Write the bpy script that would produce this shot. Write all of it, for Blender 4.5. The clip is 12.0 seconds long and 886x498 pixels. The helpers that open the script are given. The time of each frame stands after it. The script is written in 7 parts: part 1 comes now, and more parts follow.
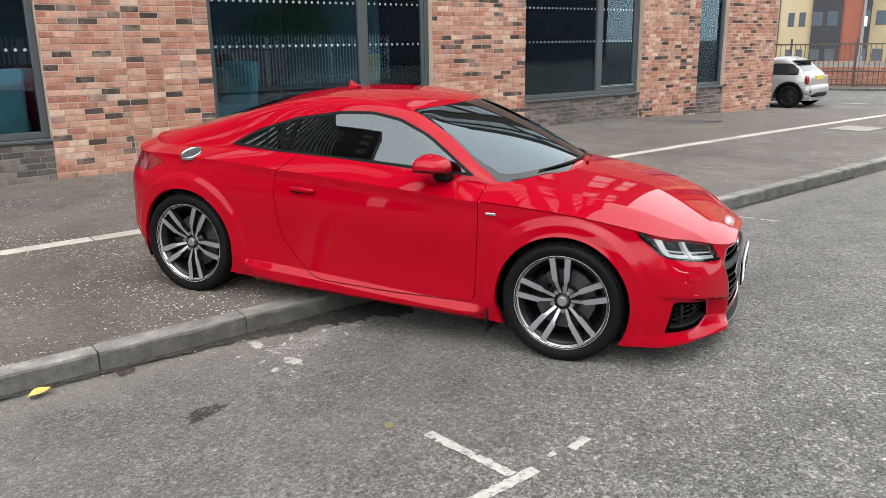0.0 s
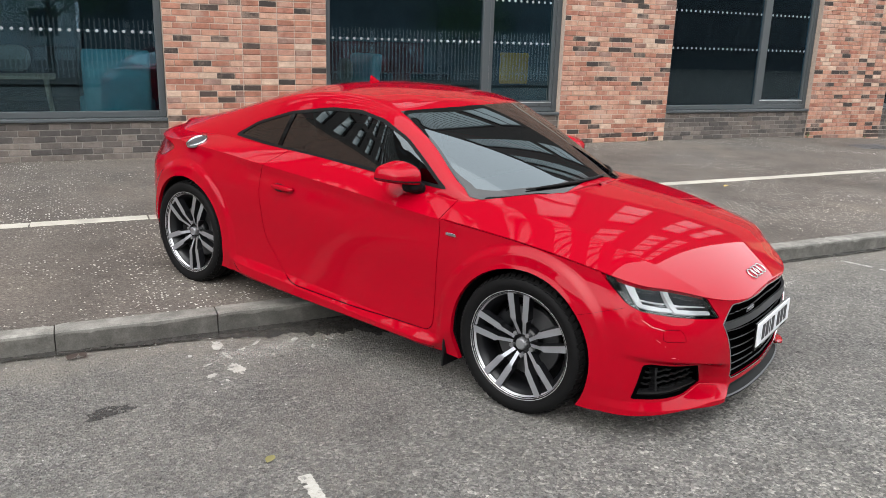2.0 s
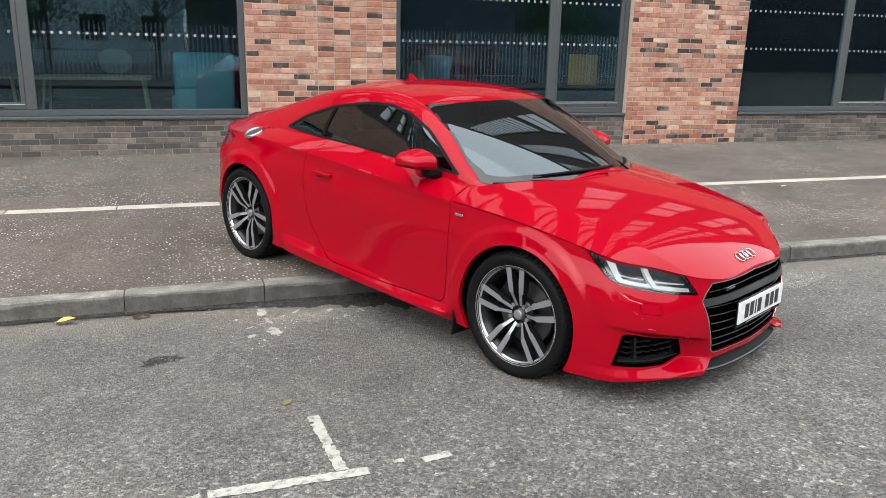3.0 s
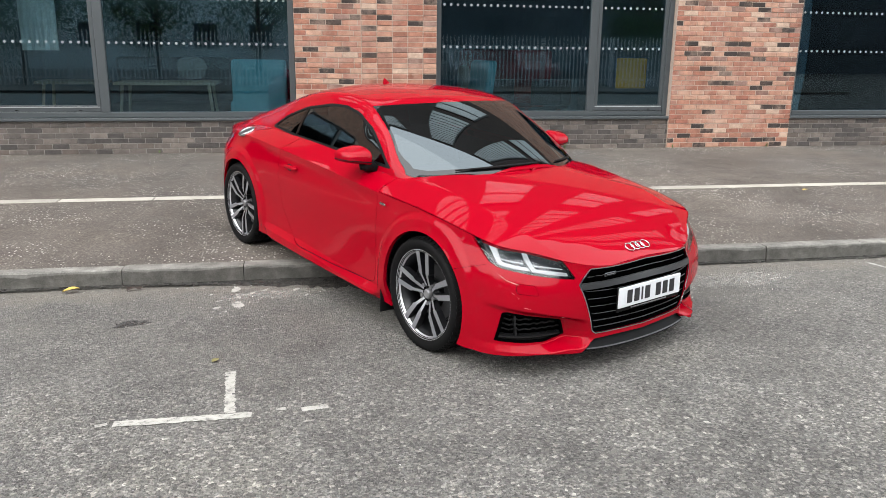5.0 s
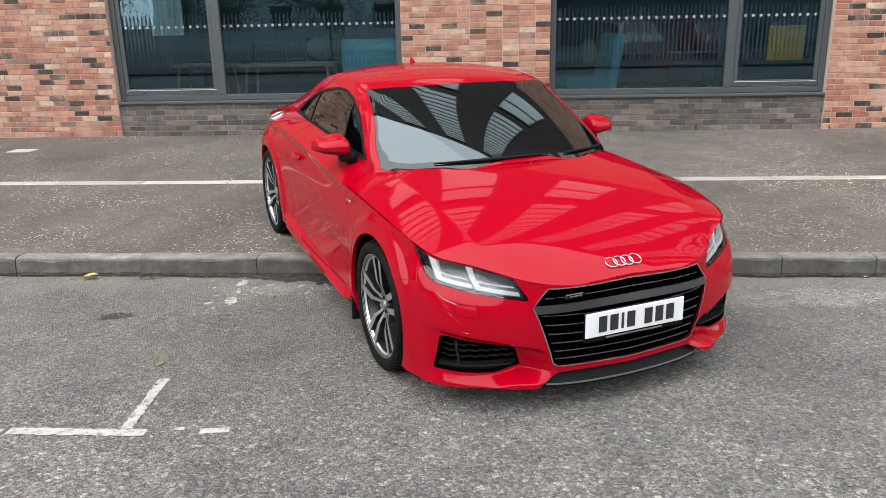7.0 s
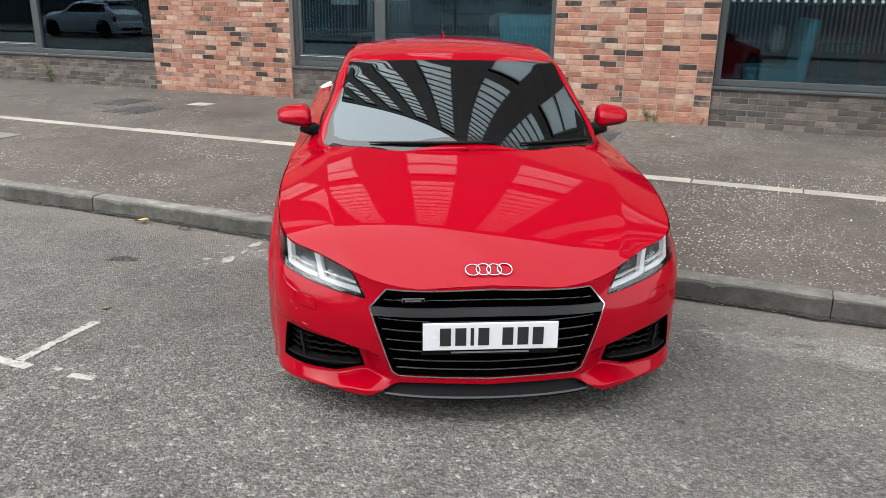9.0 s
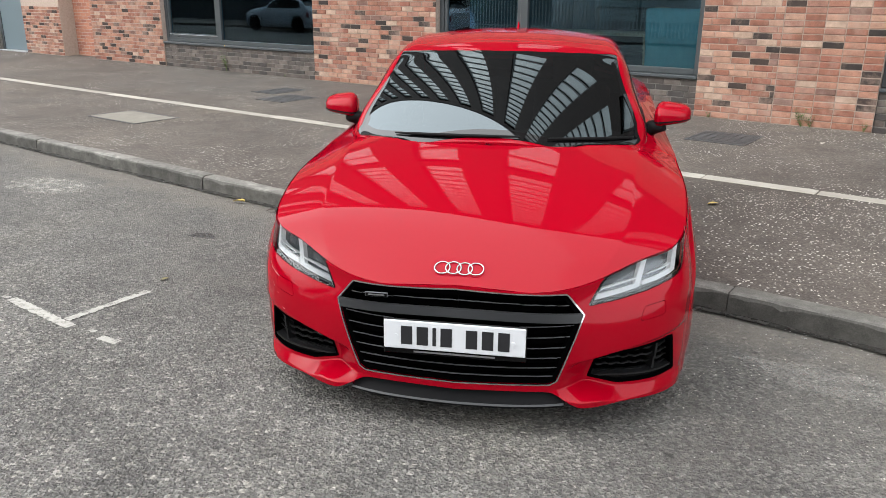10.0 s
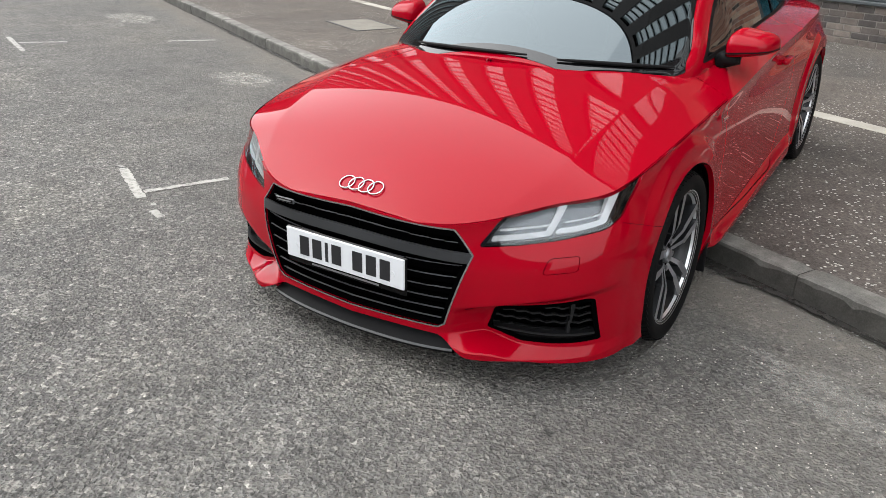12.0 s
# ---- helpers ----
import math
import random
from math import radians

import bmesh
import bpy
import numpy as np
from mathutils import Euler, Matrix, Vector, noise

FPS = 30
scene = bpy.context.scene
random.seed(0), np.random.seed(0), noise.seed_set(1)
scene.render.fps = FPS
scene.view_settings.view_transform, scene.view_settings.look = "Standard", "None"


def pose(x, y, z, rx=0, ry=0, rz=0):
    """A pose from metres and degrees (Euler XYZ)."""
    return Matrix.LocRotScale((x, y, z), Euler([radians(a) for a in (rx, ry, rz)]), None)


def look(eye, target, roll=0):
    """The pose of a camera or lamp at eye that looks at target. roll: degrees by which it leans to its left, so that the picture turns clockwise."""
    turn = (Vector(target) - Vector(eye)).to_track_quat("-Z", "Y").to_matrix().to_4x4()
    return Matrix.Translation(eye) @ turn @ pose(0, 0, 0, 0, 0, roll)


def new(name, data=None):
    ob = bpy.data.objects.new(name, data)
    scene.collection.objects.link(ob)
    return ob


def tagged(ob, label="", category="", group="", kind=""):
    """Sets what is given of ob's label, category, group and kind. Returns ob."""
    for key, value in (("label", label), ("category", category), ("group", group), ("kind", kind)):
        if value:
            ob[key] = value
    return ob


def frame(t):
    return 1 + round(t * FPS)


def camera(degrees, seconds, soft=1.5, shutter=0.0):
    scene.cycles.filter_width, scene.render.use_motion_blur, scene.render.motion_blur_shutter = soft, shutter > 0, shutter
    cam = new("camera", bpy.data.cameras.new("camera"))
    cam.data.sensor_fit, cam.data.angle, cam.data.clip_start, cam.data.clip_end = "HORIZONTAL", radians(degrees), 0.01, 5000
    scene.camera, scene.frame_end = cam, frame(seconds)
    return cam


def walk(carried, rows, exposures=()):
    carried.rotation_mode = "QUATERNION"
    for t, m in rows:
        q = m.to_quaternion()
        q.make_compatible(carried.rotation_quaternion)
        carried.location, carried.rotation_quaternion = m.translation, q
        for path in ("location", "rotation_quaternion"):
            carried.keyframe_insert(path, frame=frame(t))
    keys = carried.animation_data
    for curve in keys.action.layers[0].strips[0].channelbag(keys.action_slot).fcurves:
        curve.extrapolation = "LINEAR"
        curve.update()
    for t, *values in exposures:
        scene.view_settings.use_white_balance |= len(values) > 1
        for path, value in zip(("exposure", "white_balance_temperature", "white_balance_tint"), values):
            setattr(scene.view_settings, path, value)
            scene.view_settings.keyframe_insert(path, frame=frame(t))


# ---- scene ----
# ---- camera ----
cam = camera(59.6, 12.0, soft=0.75)
METRES, EYE, TILT, LEAN, TURN = 8.18, 1.652, 0.0, 0.0, -39.1
ROWS = [
    (0.0, 0.0, 0.0, 0.0, -0.22, -14.88, 0.82),
    (0.5, 0.0388, 0.0163, -0.0011, 2.07, -15.39, 0.44),
    (1.0, 0.0744, 0.0365, -0.002, 3.95, -15.54, -0.63),
    (1.5, 0.1013, 0.0631, -0.0014, 6.84, -15.4, -2.17),
    (2.0, 0.1294, 0.0743, -0.0014, 14.06, -15.01, -1.6),
    (2.5, 0.1602, 0.0591, -0.0035, 18.43, -14.95, -1.37),
    (4.5, 0.2965, 0.0207, 0.0024, 26.36, -14.65, -0.6),
    (5.0, 0.3312, 0.0385, 0.0018, 28.83, -14.74, -0.7),
    (5.5, 0.3462, 0.0707, 0.0005, 31.53, -14.94, -0.53),
    (6.0, 0.3582, 0.1045, -0.0002, 34.22, -15.38, -0.27),
    (6.5, 0.3814, 0.1431, 0.0006, 38.51, -16.08, 0.84),
    (8.5, 0.4749, 0.3064, -0.0032, 55.8, -17.71, -0.81),
    (9.0, 0.4982, 0.3573, -0.0046, 61.92, -17.84, -0.63),
    (9.5, 0.5102, 0.4095, -0.0062, 67.59, -17.79, -0.48),
    (10.0, 0.5197, 0.452, -0.0092, 75.84, -18.16, -0.4),
    (10.5, 0.5265, 0.4887, -0.0124, 83.09, -19.47, -0.66),
    (11.0, 0.5202, 0.5258, -0.0137, 88.96, -21.62, -0.88),
    (11.5, 0.5169, 0.5752, -0.0169, 94.3, -22.97, -0.57),
    (12.0, 0.5032, 0.6223, -0.0199, 99.46, -23.58, -0.89),
]
walk(cam, [(t, pose(0, 0, EYE, TILT, LEAN, TURN) @ pose(METRES * x, METRES * y, METRES * z, 90 + pitch, roll, yaw)) for t, x, y, z, yaw, pitch, roll in ROWS],
     exposures=[(0.0, 1.43), (5.5, 1.54), (8.5, 1.43), (10.5, 1.35), (12.0, 1.31)])

# ---- light: overcast daylight ----
world = bpy.data.worlds.new("overcast_sky")
scene.world = world
world.use_nodes = True
wn = world.node_tree
wn.nodes.clear()
sky = wn.nodes.new("ShaderNodeTexSky")
sky.sky_type, sky.sun_disc = "NISHITA", False
sky.sun_elevation, sky.sun_rotation = radians(46), radians(225)
sky.air_density, sky.dust_density, sky.ozone_density = 1.0, 8.0, 1.0
grey = wn.nodes.new("ShaderNodeHueSaturation")
grey.inputs["Saturation"].default_value = 0.35
bg = wn.nodes.new("ShaderNodeBackground")
bg.inputs["Strength"].default_value = 0.15
wout = wn.nodes.new("ShaderNodeOutputWorld")
wn.links.new(sky.outputs[0], grey.inputs["Color"])
cloud = wn.nodes.new("ShaderNodeMix")
cloud.data_type = "RGBA"
cloud.inputs[0].default_value = 0.8
cloud.inputs[7].default_value = (7.7, 8.0, 8.3, 1)
wn.links.new(grey.outputs[0], cloud.inputs[6])
wn.links.new(cloud.outputs[2], bg.inputs["Color"])
wn.links.new(bg.outputs[0], wout.inputs[0])
sun = new("sun", bpy.data.lights.new("sun", "SUN"))
sun.data.energy, sun.data.angle, sun.data.color = 0.6, radians(110), (1.0, 0.97, 0.93)
sun.matrix_world = look((-9, -9, 13), (0, 0, 0))

# ---- materials ----
def mat(name, base, rough=0.5, metal=0.0, **more):
    m = bpy.data.materials.new(name)
    m.use_nodes = True
    b = m.node_tree.nodes["Principled BSDF"]
    b.inputs["Base Color"].default_value = (*base, 1)
    b.inputs["Roughness"].default_value = rough
    b.inputs["Metallic"].default_value = metal
    for k, v in more.items():
        b.inputs[k.replace("_", " ")].default_value = v
    return m


def node(m, kind, **values):
    n = m.node_tree.nodes.new(kind)
    for k, v in values.items():
        n.inputs[k].default_value = v
    return n


def link(m, a, b):
    m.node_tree.links.new(a, b)


def ramp(m, fac, stops, constant=False):
    n = m.node_tree.nodes.new("ShaderNodeValToRGB")
    e = n.color_ramp.elements
    while len(e) < len(stops):
        e.new(0.5)
    for el, (p, c) in zip(e, stops):
        el.position, el.color = p, (*c, 1) if len(c) == 3 else c
    if constant:
        n.color_ramp.interpolation = "CONSTANT"
    link(m, fac, n.inputs[0])
    return n.outputs[0]


def world_pos(m):
    return m.node_tree.nodes.new("ShaderNodeNewGeometry").outputs["Position"]


def tex(m, kind, vec, **values):
    n = node(m, kind, **values)
    link(m, vec, n.inputs["Vector"])
    return n


def mixc(m, fac, a, b, mode="MIX"):
    n = m.node_tree.nodes.new("ShaderNodeMix")
    n.data_type, n.blend_type = "RGBA", mode
    for sock, val in ((n.inputs[0], fac), (n.inputs[6], a), (n.inputs[7], b)):
        if hasattr(val, "links"):
            link(m, val, sock)
        else:
            sock.default_value = val if isinstance(val, float) else (*val, 1)
    return n.outputs[2]


def bump(m, height, strength=0.3, distance=0.01):
    n = node(m, "ShaderNodeBump", Strength=strength, Distance=distance)
    link(m, height, n.inputs["Height"])
    link(m, n.outputs[0], m.node_tree.nodes["Principled BSDF"].inputs["Normal"])


def base(m, col):
    link(m, col, m.node_tree.nodes["Principled BSDF"].inputs["Base Color"])


def rough(m, val):
    link(m, val, m.node_tree.nodes["Principled BSDF"].inputs["Roughness"])


def asphalt(name, dark, mid, light, chips, wear):
    """Chipped asphalt: stones of several greys, broad stains, pale chips."""
    m = mat(name, mid, 0.85, Specular_IOR_Level=0.22)
    v = world_pos(m)
    stones = tex(m, "ShaderNodeTexVoronoi", v, Scale=92.0)
    n1 = tex(m, "ShaderNodeTexNoise", v, Scale=38.0, Detail=6.0, Roughness=0.75)
    n2 = tex(m, "ShaderNodeTexNoise", v, Scale=0.55, Detail=5.0, Roughness=0.6)
    n3 = tex(m, "ShaderNodeTexNoise", v, Scale=3.1, Detail=4.0, Roughness=0.6)
    sep = m.node_tree.nodes.new("ShaderNodeSeparateColor")
    link(m, stones.outputs["Color"], sep.inputs[0])
    col = ramp(m, sep.outputs[0], [(0.0, dark), (0.45, mid), (0.8, light), (1.0, chips)])
    col = mixc(m, 0.4, col, ramp(m, n1.outputs["Fac"], [(0.3, dark), (0.7, light)]))
    stain = ramp(m, n2.outputs["Fac"], [(0.32, (0.72,) * 3), (0.5, (0.98,) * 3), (0.68, (1.18, 1.17, 1.13))])
    col = mixc(m, 1.0, col, stain, "MULTIPLY")
    patch = ramp(m, n3.outputs["Fac"], [(0.34, (0.80,) * 3), (0.5, (1.0,) * 3), (0.64, (1.12,) * 3)])
    col = mixc(m, wear, col, mixc(m, 1.0, col, patch, "MULTIPLY"))
    specks = tex(m, "ShaderNodeTexVoronoi", v, Scale=42.0)
    sp = m.node_tree.nodes.new("ShaderNodeSeparateColor")
    link(m, specks.outputs["Color"], sp.inputs[0])
    return m, v, col, sp, specks, stones, n1, n2, n3


def math_node(m, op, a, b=0.0):
    n = m.node_tree.nodes.new("ShaderNodeMath")
    n.operation = op
    for sock, val in ((n.inputs[0], a), (n.inputs[1], b)):
        if hasattr(val, "links"):
            link(m, val, sock)
        else:
            sock.default_value = val
    return n.outputs[0]


def road_material():
    m, v, col, sp, specks, stones, n1, n2, n3 = asphalt("road_asphalt", (0.041, 0.040, 0.038), (0.129, 0.124, 0.117), (0.198, 0.190, 0.178), (0.31, 0.30, 0.28), 0.8)
    # dust swept towards the gutter and trodden patches in the parking bays
    sep = m.node_tree.nodes.new("ShaderNodeSeparateXYZ")
    link(m, v, sep.inputs[0])
    band = node(m, "ShaderNodeMapRange")
    band.inputs["From Min"].default_value, band.inputs["From Max"].default_value = 1.4, 4.3
    link(m, sep.outputs[1], band.inputs["Value"])
    far = node(m, "ShaderNodeMapRange")
    far.inputs["From Min"].default_value, far.inputs["From Max"].default_value = 5.4, 4.4
    link(m, sep.outputs[1], far.inputs["Value"])
    dn = tex(m, "ShaderNodeTexNoise", v, Scale=1.7, Detail=9.0, Roughness=0.72)
    dust = math_node(m, "MULTIPLY", math_node(m, "MULTIPLY", band.outputs[0], far.outputs[0]), ramp(m, dn.outputs["Fac"], [(0.40, (0.0,) * 3), (0.62, (0.75,) * 3)]))
    col = mixc(m, dust, col, (0.158, 0.149, 0.134))
    # fine silt, smooth and brownish, along the kerb
    silt = node(m, "ShaderNodeMapRange")
    silt.inputs["From Min"].default_value, silt.inputs["From Max"].default_value = 3.72, 4.02
    wob = tex(m, "ShaderNodeTexNoise", v, Scale=2.2, Detail=6.0, Roughness=0.6)
    link(m, math_node(m, "ADD", sep.outputs[1], math_node(m, "MULTIPLY", math_node(m, "SUBTRACT", wob.outputs["Fac"], 0.5), 0.9)), silt.inputs["Value"])
    col = mixc(m, math_node(m, "MULTIPLY", math_node(m, "MULTIPLY", silt.outputs[0], far.outputs[0]), 0.85), col, (0.172, 0.158, 0.138))
    # worn chippings, a finger's width across, with dark crevices between them
    warp = m.node_tree.nodes.new("ShaderNodeVectorMath")
    warp.operation = "MULTIPLY_ADD"
    wn_ = tex(m, "ShaderNodeTexNoise", v, Scale=30.0, Detail=2.0)
    link(m, wn_.outputs["Color"], warp.inputs[0])
    warp.inputs[1].default_value = (0.022, 0.022, 0.0)
    link(m, v, warp.inputs[2])
    edge = m.node_tree.nodes.new("ShaderNodeTexVoronoi")
    edge.feature = "DISTANCE_TO_EDGE"
    edge.inputs["Scale"].default_value = 52.0
    link(m, warp.outputs[0], edge.inputs["Vector"])
    cell = tex(m, "ShaderNodeTexVoronoi", warp.outputs[0], Scale=52.0)
    pick = m.node_tree.nodes.new("ShaderNodeSeparateColor")
    link(m, cell.outputs["Color"], pick.inputs[0])
    bay = node(m, "ShaderNodeMapRange")
    bay.inputs["From Min"].default_value, bay.inputs["From Max"].default_value = 2.7, 0.8
    bay.inputs["To Min"].default_value = 0.30
    link(m, sep.outputs[1], bay.inputs["Value"])
    rocky = mixc(m, 1.0, col, ramp(m, pick.outputs[1], [(0.0, (0.80,) * 3), (0.5, (1.0,) * 3), (0.84, (1.14, 1.13, 1.10)), (0.91, (1.7, 1.68, 1.62)), (1.0, (2.3, 2.26, 2.17))]), "MULTIPLY")
    broken = tex(m, "ShaderNodeTexNoise", v, Scale=9.0, Detail=5.0, Roughness=0.65)
    gap = ramp(m, math_node(m, "ADD", math_node(m, "MULTIPLY", edge.outputs["Distance"], 3.2), math_node(m, "MULTIPLY", broken.outputs["Fac"], 1.1)), [(0.41, (0.20,) * 3), (0.57, (0.82,) * 3), (0.70, (1.10,) * 3)])
    rocky = mixc(m, 1.0, rocky, gap, "MULTIPLY")
    col = mixc(m, bay.outputs[0], col, rocky)
    pits = tex(m, "ShaderNodeTexNoise", v, Scale=21.0, Detail=3.0, Roughness=0.6)
    col = mixc(m, 1.0, col, ramp(m, pits.outputs["Fac"], [(0.25, (0.45,) * 3), (0.35, (1.0,) * 3)]), "MULTIPLY")
    base(m, col)
    h = math_node(m, "ADD", math_node(m, "ADD", stones.outputs["Distance"], n1.outputs["Fac"]), math_node(m, "MULTIPLY", edge.outputs["Distance"], 2.2))
    bump(m, h, 0.7, 0.014)
    rough(m, ramp(m, n2.outputs["Fac"], [(0.3, (0.62,) * 3), (0.6, (0.85,) * 3)]))
    return m


def pavement_material():
    m, v, col, sp, specks, stones, n1, n2, n3 = asphalt("pavement_asphalt", (0.051, 0.044, 0.038), (0.099, 0.086, 0.075), (0.140, 0.122, 0.107), (0.19, 0.166, 0.147), 0.85)
    chosen = math_node(m, "GREATER_THAN", sp.outputs[0], 0.72)
    small = math_node(m, "LESS_THAN", specks.outputs["Distance"], 0.32)
    where = tex(m, "ShaderNodeTexNoise", v, Scale=0.8, Detail=3.0)
    patchy = ramp(m, where.outputs["Fac"], [(0.42, (0.0,) * 3), (0.6, (1.0,) * 3)])
    f = math_node(m, "MULTIPLY", math_node(m, "MULTIPLY", chosen, small), patchy)
    base(m, mixc(m, f, col, (0.58, 0.56, 0.52)))
    bump(m, math_node(m, "ADD", stones.outputs["Distance"], n1.outputs["Fac"]), 0.4, 0.008)
    rough(m, ramp(m, n2.outputs["Fac"], [(0.3, (0.55,) * 3), (0.6, (0.8,) * 3)]))
    return m


def stone_material(name, a, b, c, scale=6.0, rgh=0.8):
    m = mat(name, b, rgh)
    v = world_pos(m)
    n1 = tex(m, "ShaderNodeTexNoise", v, Scale=scale, Detail=8.0, Roughness=0.65)
    n2 = tex(m, "ShaderNodeTexNoise", v, Scale=scale * 18, Detail=4.0, Roughness=0.7)
    col = ramp(m, n1.outputs["Fac"], [(0.3, a), (0.5, b), (0.72, c)])
    col = mixc(m, 0.35, col, ramp(m, n2.outputs["Fac"], [(0.3, a), (0.7, c)]))
    ob = m.node_tree.nodes.new("ShaderNodeObjectInfo")
    col = mixc(m, 1.0, col, ramp(m, ob.outputs["Random"], [(0.0, (0.8,) * 3), (1.0, (1.15,) * 3)]), "MULTIPLY")
    base(m, col)
    bump(m, math_node(m, "ADD", n1.outputs["Fac"], n2.outputs["Fac"]), 0.35, 0.006)
    return m


def brick_material(name, stops, single):
    """Fired clay: one colour for each brick, with sandy grain and faint bloom."""
    m = mat(name, (0.4, 0.2, 0.13), 0.88)
    v = world_pos(m)
    src = m.node_tree.nodes.new("ShaderNodeObjectInfo" if single else "ShaderNodeNewGeometry")
    rnd = src.outputs["Random" if single else "Random Per Island"]
    col = ramp(m, rnd, stops, constant=True)
    n1 = tex(m, "ShaderNodeTexNoise", v, Scale=9.0, Detail=6.0, Roughness=0.6)
    n2 = tex(m, "ShaderNodeTexNoise", v, Scale=160.0, Detail=3.0)
    col = mixc(m, 1.0, col, ramp(m, n1.outputs["Fac"], [(0.28, (0.62, 0.6, 0.58)), (0.52, (0.93,) * 3), (0.75, (1.25, 1.24, 1.23))]), "MULTIPLY")
    col = mixc(m, 1.0, col, ramp(m, n2.outputs["Fac"], [(0.3, (0.82,) * 3), (0.7, (1.15,) * 3)]), "MULTIPLY")
    # smeared mortar and salt bloom
    n3 = tex(m, "ShaderNodeTexNoise", v, Scale=2.6, Detail=9.0, Roughness=0.68)
    bloom = ramp(m, n3.outputs["Fac"], [(0.50, (0.0,) * 3), (0.66, (0.5,) * 3)])
    if name == "red_brick":
        col = mixc(m, bloom, col, (0.40, 0.285, 0.225))
    base(m, col)
    bump(m, math_node(m, "ADD", n1.outputs["Fac"], n2.outputs["Fac"]), 0.3, 0.004)
    return m


def glass_material(name, tint, gloss=(1, 1, 1), ior=1.5):
    m = bpy.data.materials.new(name)
    m.use_nodes = True
    t = m.node_tree
    t.nodes.clear()
    out = t.nodes.new("ShaderNodeOutputMaterial")
    mix = t.nodes.new("ShaderNodeMixShader")
    clear = t.nodes.new("ShaderNodeBsdfTransparent")
    clear.inputs[0].default_value = (*tint, 1)
    shine = t.nodes.new("ShaderNodeBsdfGlossy")
    shine.inputs["Roughness"].default_value = 0.0
    shine.inputs["Color"].default_value = (*gloss, 1)
    fr = t.nodes.new("ShaderNodeFresnel")
    fr.inputs[0].default_value = ior
    t.links.new(fr.outputs[0], mix.inputs[0])
    t.links.new(clear.outputs[0], mix.inputs[1])
    t.links.new(shine.outputs[0], mix.inputs[2])
    t.links.new(mix.outputs[0], out.inputs[0])
    return m


RED = [(0.0, (0.028, 0.020, 0.017)), (0.07, (0.046, 0.030, 0.024)), (0.12, (0.250, 0.104, 0.068)), (0.26, (0.310, 0.141, 0.094)), (0.40, (0.352, 0.178, 0.122)),
       (0.54, (0.300, 0.152, 0.110)), (0.66, (0.388, 0.222, 0.156)), (0.78, (0.262, 0.102, 0.068)), (0.86, (0.425, 0.300, 0.225)), (0.93, (0.165, 0.088, 0.068)), (0.97, (0.21, 0.125, 0.10))]
DARK = [(0.0, (0.08, 0.068, 0.061)), (0.3, (0.112, 0.094, 0.083)), (0.55, (0.052, 0.045, 0.042)), (0.75, (0.145, 0.122, 0.106)), (0.9, (0.092, 0.073, 0.062))]
M_ROAD, M_PAVE = road_material(), pavement_material()


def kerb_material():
    """Old stone with mottled wear; shade painted in: tops paler, faces darker by normal."""
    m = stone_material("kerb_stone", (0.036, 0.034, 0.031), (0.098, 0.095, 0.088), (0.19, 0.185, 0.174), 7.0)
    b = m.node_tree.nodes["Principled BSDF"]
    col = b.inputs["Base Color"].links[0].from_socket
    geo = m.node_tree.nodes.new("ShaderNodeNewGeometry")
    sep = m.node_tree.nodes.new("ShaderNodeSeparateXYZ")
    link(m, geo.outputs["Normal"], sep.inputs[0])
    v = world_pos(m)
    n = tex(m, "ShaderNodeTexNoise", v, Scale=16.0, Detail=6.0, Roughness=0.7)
    # Painted shade: paler where the normal points up, darker on faces, broken by noise.
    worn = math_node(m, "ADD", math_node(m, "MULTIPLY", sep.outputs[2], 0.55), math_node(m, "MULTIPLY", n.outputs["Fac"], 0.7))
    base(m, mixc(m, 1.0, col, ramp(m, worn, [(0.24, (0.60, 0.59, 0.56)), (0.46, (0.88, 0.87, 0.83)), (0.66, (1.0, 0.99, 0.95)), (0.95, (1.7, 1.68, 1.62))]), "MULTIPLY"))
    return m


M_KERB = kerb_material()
M_STRIP = stone_material("pale_concrete_edging", (0.25, 0.235, 0.20), (0.35, 0.33, 0.285), (0.44, 0.42, 0.37), 4.0)
M_BRICK, M_BRICK_J = brick_material("red_brick", RED, True), brick_material("red_brick_wall", RED, False)
M_PLINTH = brick_material("dark_brick", DARK, True)
M_MORTAR = stone_material("mortar", (0.27, 0.205, 0.165), (0.36, 0.28, 0.23), (0.44, 0.355, 0.295), 20.0)
M_MORTAR_D = stone_material("dark_mortar", (0.12, 0.11, 0.10), (0.18, 0.165, 0.15), (0.25, 0.232, 0.21), 20.0)
M_FRAME = mat("grey_coated_aluminium", (0.045, 0.052, 0.056), 0.42)
M_GLASS = glass_material("window_glass", (0.62, 0.73, 0.76), (0.58, 0.82, 0.96), 1.75)
M_DOT = mat("frosted_dot", (0.21, 0.245, 0.26), 0.6)
M_GASKET = mat("pale_window_gasket", (0.42, 0.43, 0.43), 0.5)
M_PLASTER = stone_material("painted_plaster", (0.3, 0.32, 0.33), (0.36, 0.38, 0.39), (0.42, 0.44, 0.45), 2.0)
M_CARPET = stone_material("blue_grey_carpet", (0.11, 0.17, 0.21), (0.16, 0.24, 0.29), (0.2, 0.29, 0.34), 30.0)


def line_paint():
    m = mat("worn_white_road_paint", (0.7, 0.7, 0.67), 0.7)
    v = world_pos(m)
    n = tex(m, "ShaderNodeTexNoise", v, Scale=26.0, Detail=7.0, Roughness=0.75)
    base(m, ramp(m, n.outputs["Fac"], [(0.38, (0.13, 0.126, 0.118)), (0.47, (0.32, 0.31, 0.28)), (0.7, (0.43, 0.418, 0.382))]))
    bump(m, n.outputs["Fac"], 0.3, 0.003)
    return m


